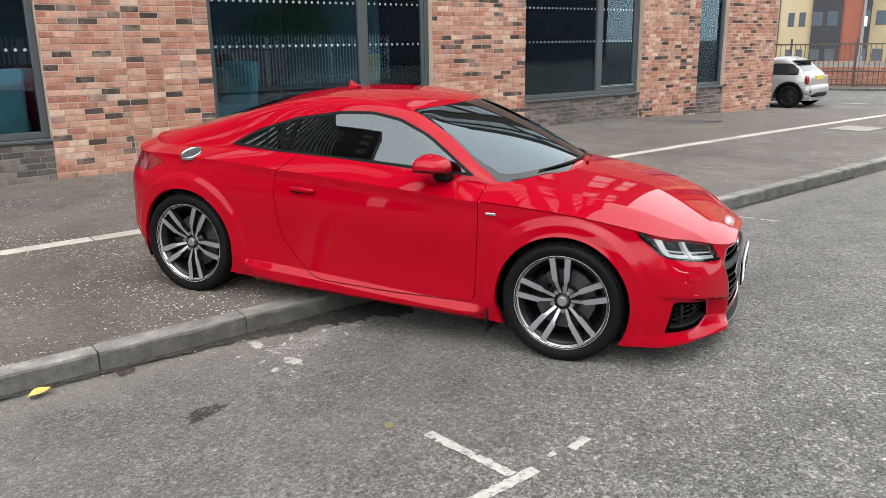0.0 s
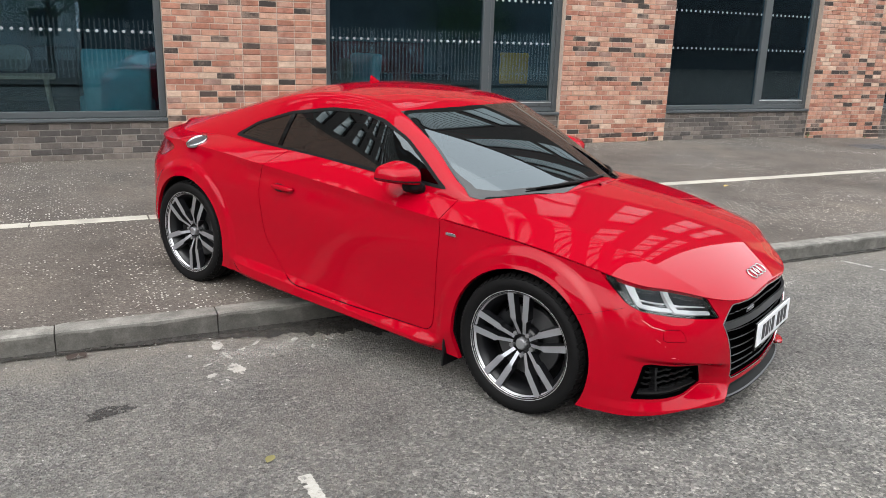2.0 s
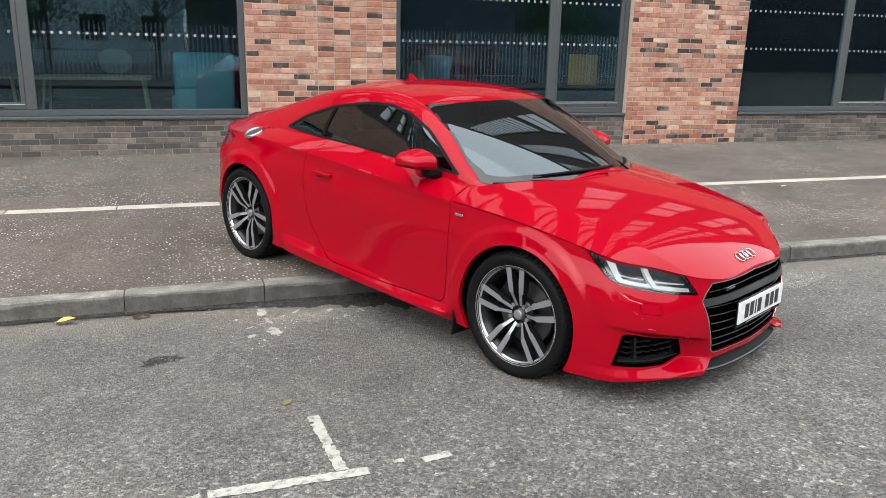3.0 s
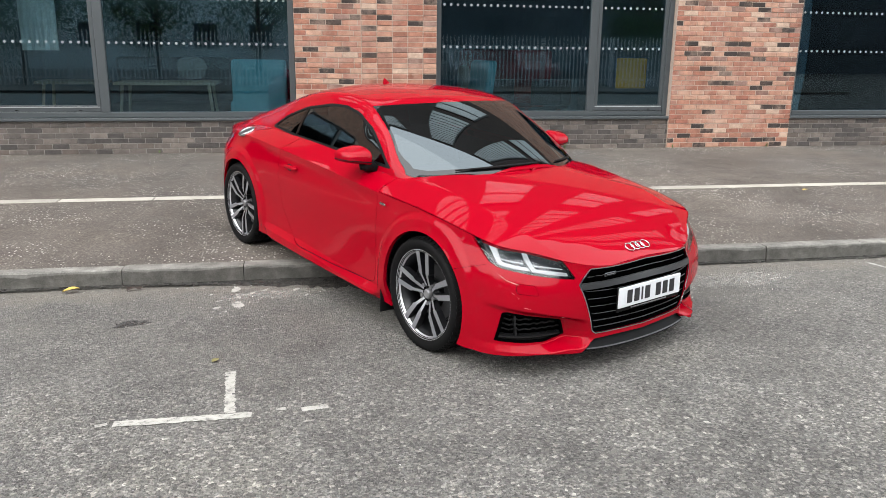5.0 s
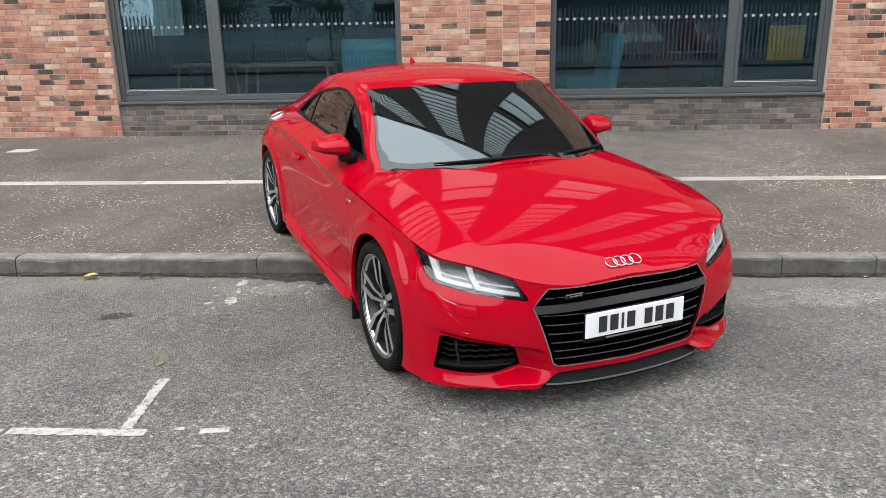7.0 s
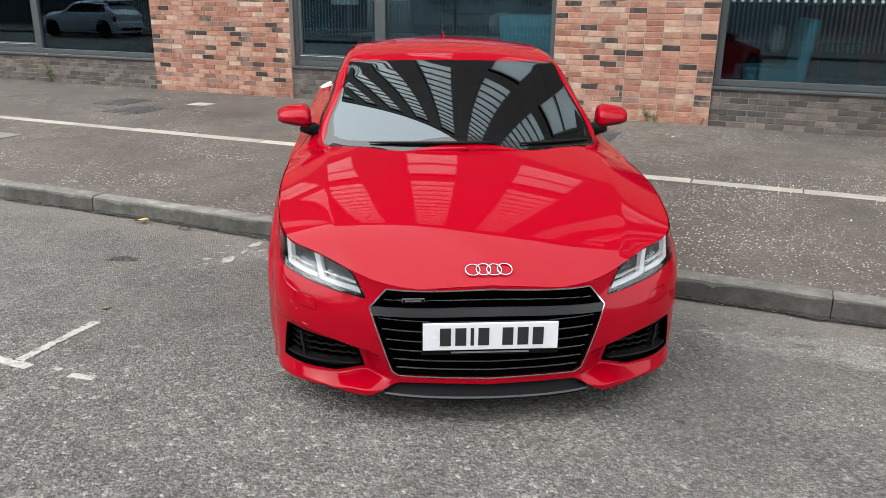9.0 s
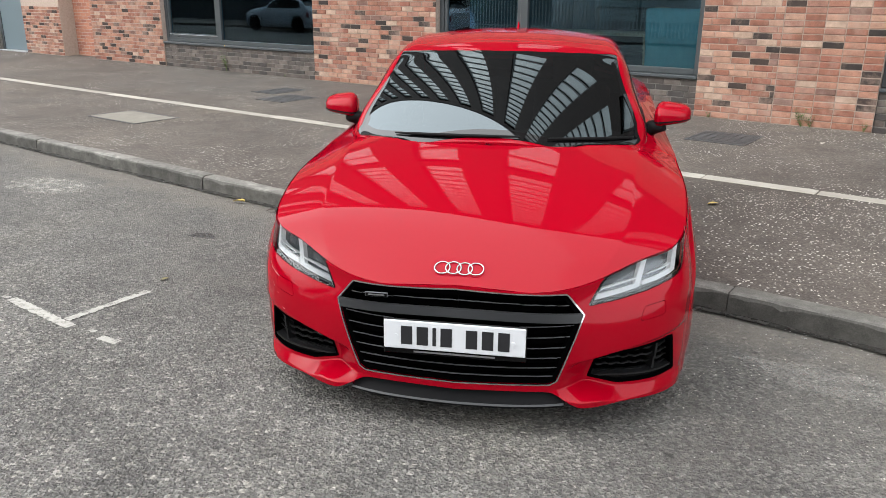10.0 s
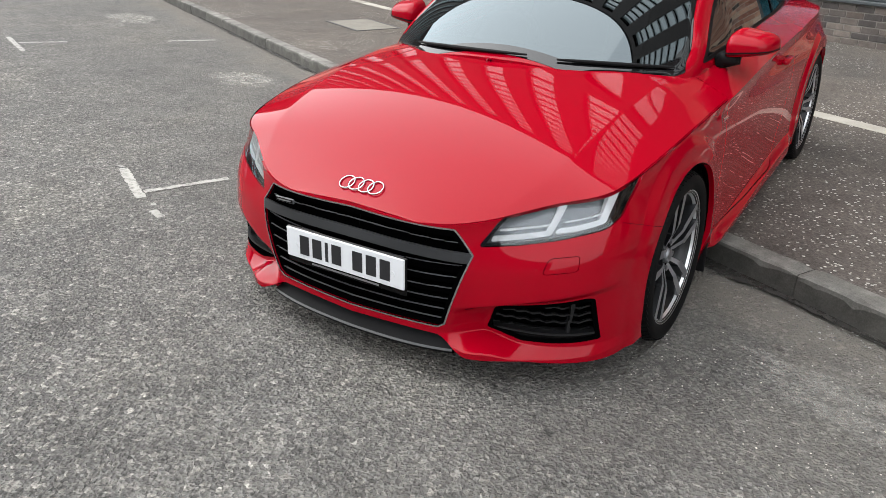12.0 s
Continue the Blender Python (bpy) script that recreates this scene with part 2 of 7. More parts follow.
M_PAINTLINE = line_paint()


# ---- mesh helpers ----
def link_mesh(name, bm, material, parent=None, label="", smooth=False):
    me = bpy.data.meshes.new(name)
    bm.to_mesh(me)
    bm.free()
    if smooth:
        me.polygons.foreach_set("use_smooth", [True] * len(me.polygons))
    me.materials.append(material)
    ob = new(name, me)
    if parent is not None:
        ob.parent = parent
    if label:
        ob["label"] = label
    return ob


def part(name, bm, material, parent, label="", smooth=False):
    return link_mesh(name, bm, material, parent, label, smooth)


def empty(name, m=None):
    ob = new(name)
    ob.empty_display_size = 0.2
    if m is not None:
        ob.matrix_world = m
    return ob


def box(bm, x0, y0, z0, x1, y1, z1, bevel=0.0, seg=1):
    r = bmesh.ops.create_cube(bm, size=1.0, matrix=Matrix.LocRotScale(((x0 + x1) / 2, (y0 + y1) / 2, (z0 + z1) / 2), None, (abs(x1 - x0), abs(y1 - y0), abs(z1 - z0))))
    if bevel > 0:
        vs = r["verts"]
        es = list({e for v in vs for e in v.link_edges})
        bmesh.ops.bevel(bm, geom=es, offset=bevel, segments=seg, profile=0.6, affect="EDGES")
    return bm


def boxes(*rows, bevel=0.0, seg=1):
    bm = bmesh.new()
    for r in rows:
        box(bm, *r, bevel=bevel, seg=seg)
    return bm


def raw(name, verts, faces, material, parent=None, label="", smooth=False):
    me = bpy.data.meshes.new(name)
    me.from_pydata([tuple(v) for v in verts], [], [tuple(f) for f in faces])
    if smooth:
        me.polygons.foreach_set("use_smooth", [True] * len(me.polygons))
    me.materials.append(material)
    ob = new(name, me)
    if parent is not None:
        ob.parent = parent
    if label:
        ob["label"] = label
    return ob


def cyl(bm, p, q, r, seg=12, r2=None):
    """A rod from p to q."""
    p, q = Vector(p), Vector(q)
    d = q - p
    m = Matrix.Translation((p + q) / 2) @ d.to_track_quat("Z", "Y").to_matrix().to_4x4()
    bmesh.ops.create_cone(bm, cap_ends=True, segments=seg, radius1=r, radius2=r if r2 is None else r2, depth=d.length, matrix=m)
    return bm


# ---- ground, road, pavements ----
KERB_Y, WALL_Y, KERB_Z, WALL_Z = 4.172, 10.1, 0.088, 0.13


def curve_z(y):
    """The road's camber: it falls towards the gutter."""
    return -0.036 * max(0.0, min(1.0, (y - 0.8) / 3.4))**1.2 - (0.03 if y > 4.2 else 0.0)


def ground_sheet():
    bm = bmesh.new()
    span = [-900, -300, -120, -60, -30] + [-20 + 2 * i for i in range(21)] + [30, 60, 120, 300, 900]
    rows = [-900, -300, -120, -60, -30, -16, -8, -4, -2, -1, 0, 1, 1.5, 2, 2.5, 3, 3.5, 4, 4.3, 6, 9, 12, 16, 22, 30, 60, 120, 300, 900]
    grid = [[bm.verts.new((x, y, curve_z(y) - (0.04 if x >= 20 and y > 5 else 0.0))) for x in span] for y in rows]
    for j in range(len(rows) - 1):
        for i in range(len(span) - 1):
            bm.faces.new((grid[j][i], grid[j][i + 1], grid[j + 1][i + 1], grid[j + 1][i]))
    ob = link_mesh("road", bm, M_ROAD)
    tagged(ob, "worn grey asphalt road with loose pale chippings", "road", kind="structure")


def dip(x, y):
    """The pavement falls towards the corner of the side street."""
    a, b = max(0.0, min(1.0, (x - 11.5) / 7.0)), max(0.0, min(1.0, (y - 6.0) / 3.0))
    return 0.165 * a * a * (3 - 2 * a) * b * b * (3 - 2 * b)


def pavement():
    bm = bmesh.new()
    rows = [KERB_Y + 0.12 + (WALL_Y + 0.4 - KERB_Y - 0.12) * j / 14 for j in range(15)]
    span = [-60, -30, -15, 0, 8] + [11 + 0.8 * i for i in range(10)]
    grid = []
    for y in rows:
        end = 18.9 + max(0.0, WALL_Y - y) * 0.5
        line = [(x, y) for x in span] + [(end, y)]
        grid.append([bm.verts.new((x, q, KERB_Z - 0.004 + (WALL_Z - KERB_Z) * (q - KERB_Y) / (WALL_Y - KERB_Y) - dip(x, q))) for x, q in line])
    n = len(grid[0])
    for j in range(len(rows) - 1):
        for i in range(n - 1):
            bm.faces.new((grid[j][i], grid[j][i + 1], grid[j + 1][i + 1], grid[j + 1][i]))
    # skirt down into the road
    ring = grid[0] + [row[-1] for row in grid[1:]] + grid[-1][-2::-1]
    low = [bm.verts.new((v.co.x, v.co.y, -0.2)) for v in ring]
    for a, b, c, d in zip(ring, ring[1:], low[1:], low):
        bm.faces.new((b, a, d, c))
    ob = link_mesh("pavement", bm, M_PAVE)
    tagged(ob, "dark asphalt pavement scattered with pale chips", "pavement", kind="structure")
    return ob


def worn_stone(ln, seed):
    """A kerb stone with a chipped, rounded upper edge."""
    bm = bmesh.new()
    n = 20
    cols = []
    for i in range(n + 1):
        x = ln * i / n
        a = noise.noise((x * 3.1, seed * 7.3, 0.0))
        b = noise.noise((x * 9.0, seed * 7.3, 5.0))
        c = 0.016 + 0.010 * a + 0.012 * max(0.0, b - 0.12) * 3
        e = 0.010 if i in (0, n) else 0.0
        f = 0.004 * noise.noise((x * 5.0, seed * 3.1, 9.0))
        prof = [(0.002 + f, -0.16), (0.001 + f, 0.0), (f + e * 0.4, KERB_Z - c * 1.25 - e * 0.5), (c * 0.32 + f, KERB_Z - c * 0.42 - e * 0.5), (c * 1.05 + f, KERB_Z - 0.001 - e * 0.4), (0.07, KERB_Z + f * 0.5 - e * 0.3), (0.128, KERB_Z - e * 0.3), (0.128, -0.16)]
        cols.append([bm.verts.new((x, y, z)) for y, z in prof])
    for p, q in zip(cols, cols[1:]):
        for k in range(len(p) - 1):
            bm.faces.new((p[k], q[k], q[k + 1], p[k + 1]))
    bm.faces.new(cols[0])
    bm.faces.new(cols[-1][::-1])
    me = bpy.data.meshes.new("kerb_stone")
    bm.to_mesh(me)
    bm.free()
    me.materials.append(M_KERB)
    return me


def kerb():
    k = tagged(empty("kerb"), "weathered grey concrete kerb stones along the road", "kerb", kind="structure")
    me = {}
    rnd = random.Random(3)
    joints = [-0.9, 0.08, 1.0, 1.85, 2.75, 3.65, 4.56, 5.46, 6.08, 6.99]
    stones = [(-0.9 - 0.93 * (i + 1), -0.9 - 0.93 * i) for i in range(34)] + list(zip(joints, joints[1:])) + [(6.99 + 0.91 * i, 6.99 + 0.91 * (i + 1)) for i in range(18)]
    for a, b in stones:
        ln = round(b - a - 0.006, 3)
        near = -6 < a < 12
        if near:
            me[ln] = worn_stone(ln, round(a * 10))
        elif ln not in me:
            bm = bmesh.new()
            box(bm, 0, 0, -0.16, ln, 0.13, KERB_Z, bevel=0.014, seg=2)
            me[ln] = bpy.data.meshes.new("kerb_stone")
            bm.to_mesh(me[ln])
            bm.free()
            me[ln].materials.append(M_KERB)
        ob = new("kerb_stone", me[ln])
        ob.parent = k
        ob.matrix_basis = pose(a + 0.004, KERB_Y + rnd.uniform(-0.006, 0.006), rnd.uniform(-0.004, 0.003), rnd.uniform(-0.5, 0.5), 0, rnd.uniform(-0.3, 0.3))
        if near:
            del me[ln]


def edging():
    k = tagged(empty("edging_strip"), "pale concrete edging strip running along the pavement", "edging", kind="structure")
    bm = bmesh.new()
    box(bm, 0.005, -0.075, -0.05, 0.91, 0.075, 0.0, bevel=0.006)
    me = bpy.data.meshes.new("edging_stone")
    bm.to_mesh(me)
    bm.free()
    me.materials.append(M_STRIP)
    rnd = random.Random(5)
    for i in range(-34, 22):
        ob = new("edging_stone", me)
        ob.parent = k
        ob.matrix_basis = pose(EDGE_JOINT + i * 0.915, EDGE_Y + rnd.uniform(-0.006, 0.006), 0.108 - dip(EDGE_JOINT + i * 0.915 + 0.45, EDGE_Y) + rnd.uniform(-0.002, 0.002), 0, 0, rnd.uniform(-0.2, 0.2))


EDGE_JOINT, EDGE_Y = -0.13, 6.78
ground_sheet()
pavement()
kerb()
edging()


# ---- the brick building ----
def brick_mesh(name, length, material, depth=0.05):
    bm = bmesh.new()
    box(bm, 0, 0, 0, length, depth, 0.065, bevel=0.004)
    me = bpy.data.meshes.new(name)
    bm.to_mesh(me)
    bm.free()
    me.materials.append(material)
    return me


BR = {k: brick_mesh("brick", k, M_BRICK) for k in (0.215, 0.1025, 0.159)}
BD = {k: brick_mesh("brick", k, M_PLINTH) for k in (0.215, 0.1025, 0.159)}
brick_jobs = []


def lay_bricks(parent, x0, x1, z0, z1, y, meshes, seed, joint=None):
    """Courses of stretchers, half a brick staggered, cut at the ends."""
    rnd = random.Random(seed)
    c = 0
    z = z0 + 0.005
    while z + 0.06 < z1:
        x = x0 + 0.003
        lead = (0.1025 if c % 2 else 0.215) if rnd.random() < 0.8 else 0.159
        first = True
        while x < x1 - 0.03:
            length = lead if first else 0.215
            first = False
            room = x1 - 0.003 - x
            if joint and x < joint - 0.02 and x + length > joint - 0.008:
                room = joint - 0.008 - x
            ob = new("brick", meshes[0.215 if length > 0.2 else 0.159 if length > 0.12 else 0.1025])
            ob.parent = parent
            s = min(1.0, room / length)
            ob.matrix_basis = Matrix.LocRotScale((x, y - 0.007 + rnd.uniform(-0.0025, 0.0025), z + rnd.uniform(-0.0015, 0.0015)), None, (s, 1, 1))
            x += length * s + 0.010
            if joint and s < 1 and abs(x - 0.010 - (joint - 0.008)) < 0.002:
                x = joint + 0.004
        z += 0.075
        c += 1


WALL_TOP = 2.72
PIERS = [(-11.75, -9.05, None), (-4.6, -1.9, None), (2.25, 4.3, 3.2), (8.05, 10.17, None), (13.55, 15.6, 14.7), (16.7, 18.9, None)]
WINDOWS = [(-9.05, -4.6, -7.3, 1), (-1.9, 2.25, -0.38, 1), (4.3, 8.05, 6.76, -1), (10.17, 13.55, 12.3, -1), (15.6, 16.7, None, 0)]


def pier(i, x0, x1, joint):
    w = raw_box("wall_%d" % i, x0, WALL_Y, -0.15, x1, WALL_Y + 0.4, 3.0, M_MORTAR)
    tagged(w, "red and brown brick pier with scattered black bricks", "wall", kind="structure")
    brick_jobs.append((w, x0, x1, WALL_Z - (0.225 if x0 > 12 else 0), WALL_TOP, WALL_Y, BR, 11 * i, joint))
    return w


def raw_box(name, x0, y0, z0, x1, y1, z1, material, parent=None, bevel=0.0):
    return link_mesh(name, boxes((x0, y0, z0, x1, y1, z1), bevel=bevel), material, parent)


def window(i, x0, x1, mull, side):
    base_wall = raw_box("wall_%d" % (i + 10), x0, WALL_Y + 0.03, -0.15, x1, WALL_Y + 0.4, 0.58, M_MORTAR_D)
    tagged(base_wall, "low dark grey brick plinth under a window", "wall", kind="structure")
    brick_jobs.append((base_wall, x0, x1, WALL_Z - 0.01 - (0.15 if x0 > 10 else 0), 0.6, WALL_Y + 0.03, BD, 7 * i + 3, None))
    w = tagged(empty("window_%d" % i), "large dark grey aluminium window with dotted glass", "window", kind="structure")
    y0, y1 = WALL_Y + 0.09, WALL_Y + 0.17
    z0, z1 = 0.62, 2.95
    f = 0.085
    part("window_sill", boxes((x0 + 0.004, WALL_Y - 0.015, 0.585, x1 - 0.004, WALL_Y + 0.2, 0.625), bevel=0.006), M_FRAME, w)
    part("frame_bar", boxes((x0 + 0.004, y0, z0 + 0.008, x0 + f, y1, z1), bevel=0.005), M_FRAME, w)
    part("frame_bar", boxes((x1 - f, y0, z0 + 0.008, x1 - 0.004, y1, z1), bevel=0.005), M_FRAME, w)
    part("frame_bar", boxes((x0 + f, y0, z0 + 0.008, x1 - f, y1, z0 + f), bevel=0.005), M_FRAME, w)
    part("frame_bar", boxes((x0 + f, y0, z1 - f, x1 - f, y1, z1), bevel=0.005), M_FRAME, w)
    cells = [(x0 + f, x1 - f, False)]
    if mull is not None:
        part("mullion", boxes((mull - 0.06, y0 - 0.004, z0 + f, mull + 0.06, y1, z1 - f), bevel=0.005), M_FRAME, w)
        cells = [(x0 + f, mull - 0.06, side > 0), (mull + 0.06, x1 - f, side < 0)]
    for a, b, opens in cells:
        g0, g1, h0, h1 = a, b, z0 + f, z1 - f
        if opens:
            s = 0.06
            sash = bmesh.new()
            box(sash, a + 0.004, y0 + 0.012, h0 + 0.004, a + s, y1 - 0.01, h1, bevel=0.004)
            box(sash, b - s, y0 + 0.012, h0 + 0.004, b - 0.004, y1 - 0.01, h1, bevel=0.004)
            box(sash, a + s, y0 + 0.012, h0 + 0.004, b - s, y1 - 0.01, h0 + s + 0.03, bevel=0.004)
            part("sash", sash, M_FRAME, w)
            part("drip_strip", boxes((a + 0.02, y0 - 0.002, h0 + s + 0.004, b - 0.02, y0 + 0.0115, h0 + s + 0.012), bevel=0.002), M_GASKET, w)
            for k in (0.2, 0.8):
                part("drain_cover", boxes((a + (b - a) * k - 0.02, y0 + 0.004, h0 + 0.02, a + (b - a) * k + 0.02, y0 + 0.0115, h0 + 0.032), bevel=0.002), M_BLACK, w)
            g0, g1, h0 = a + s, b - s, h0 + s + 0.03
        pane = part("pane", boxes((g0 - 0.01, y0 + 0.04, h0 - 0.01, g1 + 0.01, y0 + 0.046, h1 + 0.01)), M_GLASS, w)
        pane.visible_shadow = False
        if mull is None:
            continue
        dots = bmesh.new()
        n = int((g1 - g0) / 0.098)
        for z in (1.65, 2.25):
            for k in range(n):
                bmesh.ops.create_circle(dots, cap_ends=True, segments=10, radius=0.019,
                                        matrix=pose(g0 + (k + 0.5) * (g1 - g0) / n, y0 + 0.037, z, 90, 0, 0))
        tagged(part("dot", dots, M_DOT, pane, "rows of frosted white dots"), kind="stuff")


M_BLACK = mat("black_plastic", (0.006, 0.006, 0.0065), 0.6, 0.0, Specular_IOR_Level=0.12)
for i, p in enumerate(PIERS):
    pier(i + 1, *p)
for i, p in enumerate(WINDOWS):
    window(i + 1, *p)

# ---- smooth surfaces that are cut into panels ----
def curve(keys):
    """A smooth function (natural cubic spline) through (x, value) keys."""
    k = np.array(sorted(keys), float)
    x, y = k[:, 0], k[:, 1]
    n, h = len(x), np.diff(x)
    A, r = np.zeros((n, n)), np.zeros(n)
    A[0, 0] = A[-1, -1] = 1
    for i in range(1, n - 1):
        A[i, i - 1:i + 2] = h[i - 1], 2 * (h[i - 1] + h[i]), h[i]
        r[i] = 6 * ((y[i + 1] - y[i]) / h[i] - (y[i] - y[i - 1]) / h[i - 1])
    m = np.linalg.solve(A, r)

    def f(q):
        q = np.clip(np.asarray(q, float), x[0], x[-1])
        i = np.clip(np.searchsorted(x, q) - 1, 0, n - 2)
        a, b = x[i + 1] - q, q - x[i]
        return (m[i] * a**3 + m[i + 1] * b**3) / (6 * h[i]) + (y[i] / h[i] - m[i] * h[i] / 6) * a + (y[i + 1] / h[i] - m[i + 1] * h[i] / 6) * b
    return f


def ease(a, b, x):
    t = np.clip((x - a) / (b - a), 0, 1)
    return t * t * (3 - 2 * t)


def unit(n):
    return n / np.maximum(np.linalg.norm(n, axis=-1, keepdims=True), 1e-12)


def sheet(P, flip=False):
    """A grid of points as vertices with normals and two parameters, and triangles."""
    n, m, _ = P.shape
    du, dv = np.gradient(P, axis=0), np.gradient(P, axis=1)
    N = unit(np.cross(du, dv))
    if flip:
        N = -N
    uv = np.stack(np.meshgrid(np.linspace(0, 1, n), np.linspace(0, 1, m), indexing="ij"), -1)
    W = np.concatenate([P, N, uv], -1).reshape(-1, 8)
    i, j = np.meshgrid(np.arange(n - 1), np.arange(m - 1), indexing="ij")
    a, b, c, d = (i * m + j).ravel(), ((i + 1) * m + j).ravel(), ((i + 1) * m + j + 1).ravel(), (i * m + j + 1).ravel()
    T = np.concatenate([np.stack([a, b, c], -1), np.stack([a, c, d], -1)])
    if flip:
        T = T[:, ::-1]
    return W, T


def tidy(W, T):
    used, inv = np.unique(T, return_inverse=True)
    return W[used], inv.reshape(-1, 3)


def split(S, f):
    """Cuts a surface along f = 0: the part where f < 0, and the rest."""
    W, T = S
    if len(T) == 0:
        return S, S
    f = np.where(np.abs(f) < 1e-9, 1e-9, f)
    neg = f < 0
    cnt = neg[T].sum(1)
    ins, outs = [T[cnt == 3]], [T[cnt == 0]]
    new_w = [W]
    mixed = T[(cnt == 1) | (cnt == 2)]
    if len(mixed):
        lone_neg = neg[mixed].sum(1) == 1
        odd = np.where(lone_neg[:, None], neg[mixed], ~neg[mixed])
        k = odd.argmax(1)
        r = np.arange(len(mixed))
        a, b, c = mixed[r, k], mixed[r, (k + 1) % 3], mixed[r, (k + 2) % 3]
        edges = np.concatenate([np.stack([a, b], -1), np.stack([a, c], -1)])
        edges = np.sort(edges, 1)
        ue, inv = np.unique(edges, axis=0, return_inverse=True)
        inv = inv.ravel()
        f0, f1 = f[ue[:, 0]], f[ue[:, 1]]
        t = (f0 / (f0 - f1))[:, None]
        nw = W[ue[:, 0]] * (1 - t) + W[ue[:, 1]] * t
        nw[:, 3:6] = unit(nw[:, 3:6])
        new_w.append(nw)
        p, q = len(W) + inv[:len(mixed)], len(W) + inv[len(mixed):]
        one = np.stack([a, p, q], -1)
        two = np.stack([p, b, c], -1)
        three = np.stack([p, c, q], -1)
        ins += [one[lone_neg], two[~lone_neg], three[~lone_neg]]
        outs += [one[~lone_neg], two[lone_neg], three[lone_neg]]
    W2 = np.concatenate(new_w)
    ti, to = np.concatenate(ins), np.concatenate(outs)
    return (tidy(W2, ti) if len(ti) else (W2[:0], ti)), (tidy(W2, to) if len(to) else (W2[:0], to))


def sdf(pts, poly):
    """Signed distance to a closed outline, negative inside."""
    poly = np.asarray(poly, float)
    d = np.full(len(pts), 1e9)
    inside = np.zeros(len(pts), bool)
    for i in range(len(poly)):
        a, b = poly[i], poly[(i + 1) % len(poly)]
        e = b - a
        w = pts - a
        t = np.clip((w @ e) / max(e @ e, 1e-12), 0, 1)
        d = np.minimum(d, np.linalg.norm(w - t[:, None] * e, axis=1))
        c = (a[1] > pts[:, 1]) != (b[1] > pts[:, 1])
        with np.errstate(divide="ignore", invalid="ignore"):
            xi = (b[0] - a[0]) * (pts[:, 1] - a[1]) / (b[1] - a[1]) + a[0]
        inside ^= c & (pts[:, 0] < xi)
    return np.where(inside, -d, d)


def side_view(S):
    return S[0][:, [0, 2]]


def front_view(S):
    return np.abs(S[0][:, [1, 2]]) * [1, 1]


def rounded(poly, r=0.03, n=5):
    """An outline with its corners rounded."""
    poly = [np.array(p, float) for p in poly]
    out = []
    for i, p in enumerate(poly):
        a, b = poly[i - 1], poly[(i + 1) % len(poly)]
        ra = min(r, np.linalg.norm(a - p) * 0.45)
        rb = min(r, np.linalg.norm(b - p) * 0.45)
        p0, p1 = p + (a - p) / np.linalg.norm(a - p) * ra, p + (b - p) / np.linalg.norm(b - p) * rb
        for k in range(n + 1):
            t = k / n
            out.append((1 - t)**2 * p0 + 2 * t * (1 - t) * p + t * t * p1)
    return out


def push(S, d):
    W = S[0].copy()
    W[:, :3] += W[:, 3:6] * d
    return W, S[1]


def rim(S, depth):
    """The surface with its open edges turned inward by depth."""
    W, T = S
    if len(T) == 0:
        return S
    e = np.concatenate([T[:, [0, 1]], T[:, [1, 2]], T[:, [2, 0]]])
    key = np.sort(e, 1)
    u, inv, cnt = np.unique(key, axis=0, return_inverse=True, return_counts=True)
    b = e[cnt[inv.ravel()] == 1]
    b = b[~((np.abs(W[b[:, 0], 1]) < 1e-4) & (np.abs(W[b[:, 1], 1]) < 1e-4))]
    i, j = b[:, 0], b[:, 1]
    ed = unit(W[j, :3] - W[i, :3])
    nn = unit(np.cross(ed, unit(W[i, 3:6] + W[j, 3:6])))
    rows = []
    for idx, off in ((i, 0), (j, 0), (j, 1), (i, 1)):
        w = W[idx].copy()
        w[:, :3] -= off * depth * W[idx, 3:6]
        w[:, 3:6] = nn
        rows.append(w)
    k, base_i = len(i), len(W)
    q = [base_i + r * k + np.arange(k) for r in range(4)]
    T2 = np.concatenate([T, np.stack([q[1], q[0], q[3]], -1), np.stack([q[1], q[3], q[2]], -1)])
    return np.concatenate([W] + rows), T2


def mirror(S):
    W = S[0].copy()
    W[:, [1, 4]] *= -1
    return W, S[1][:, ::-1]


def join(*many):
    Ws, Ts, n = [], [], 0
    for W, T in many:
        Ws.append(W)
        Ts.append(T + n)
        n += len(W)
    return np.concatenate(Ws), np.concatenate(Ts)


def skin(name, S, material, parent, label=""):
    W, T = S
    me = bpy.data.meshes.new(name)
    me.vertices.add(len(W))
    me.vertices.foreach_set("co", W[:, :3].ravel())
    me.loops.add(len(T) * 3)
    me.loops.foreach_set("vertex_index", T.ravel().astype(np.int32))
    me.polygons.add(len(T))
    me.polygons.foreach_set("loop_start", np.arange(len(T), dtype=np.int32) * 3)
    me.polygons.foreach_set("use_smooth", np.ones(len(T), bool))
    me.update(calc_edges=True)
    me.normals_split_custom_set_from_vertices(W[:, 3:6].tolist())
    me.materials.append(material)
    ob = new(name, me)
    ob.parent = parent
    if label:
        ob["label"] = label
    return ob


def both(name, S, material, parent, label=""):
    """One part that spans the car."""
    return skin(name, join(S, mirror(S)), material, parent, label)


def pair(name, S, material, parent, label=""):
    """A part on each side of the car."""
    return [skin(name, S, material, parent, label), skin(name, mirror(S), material, parent, label)]


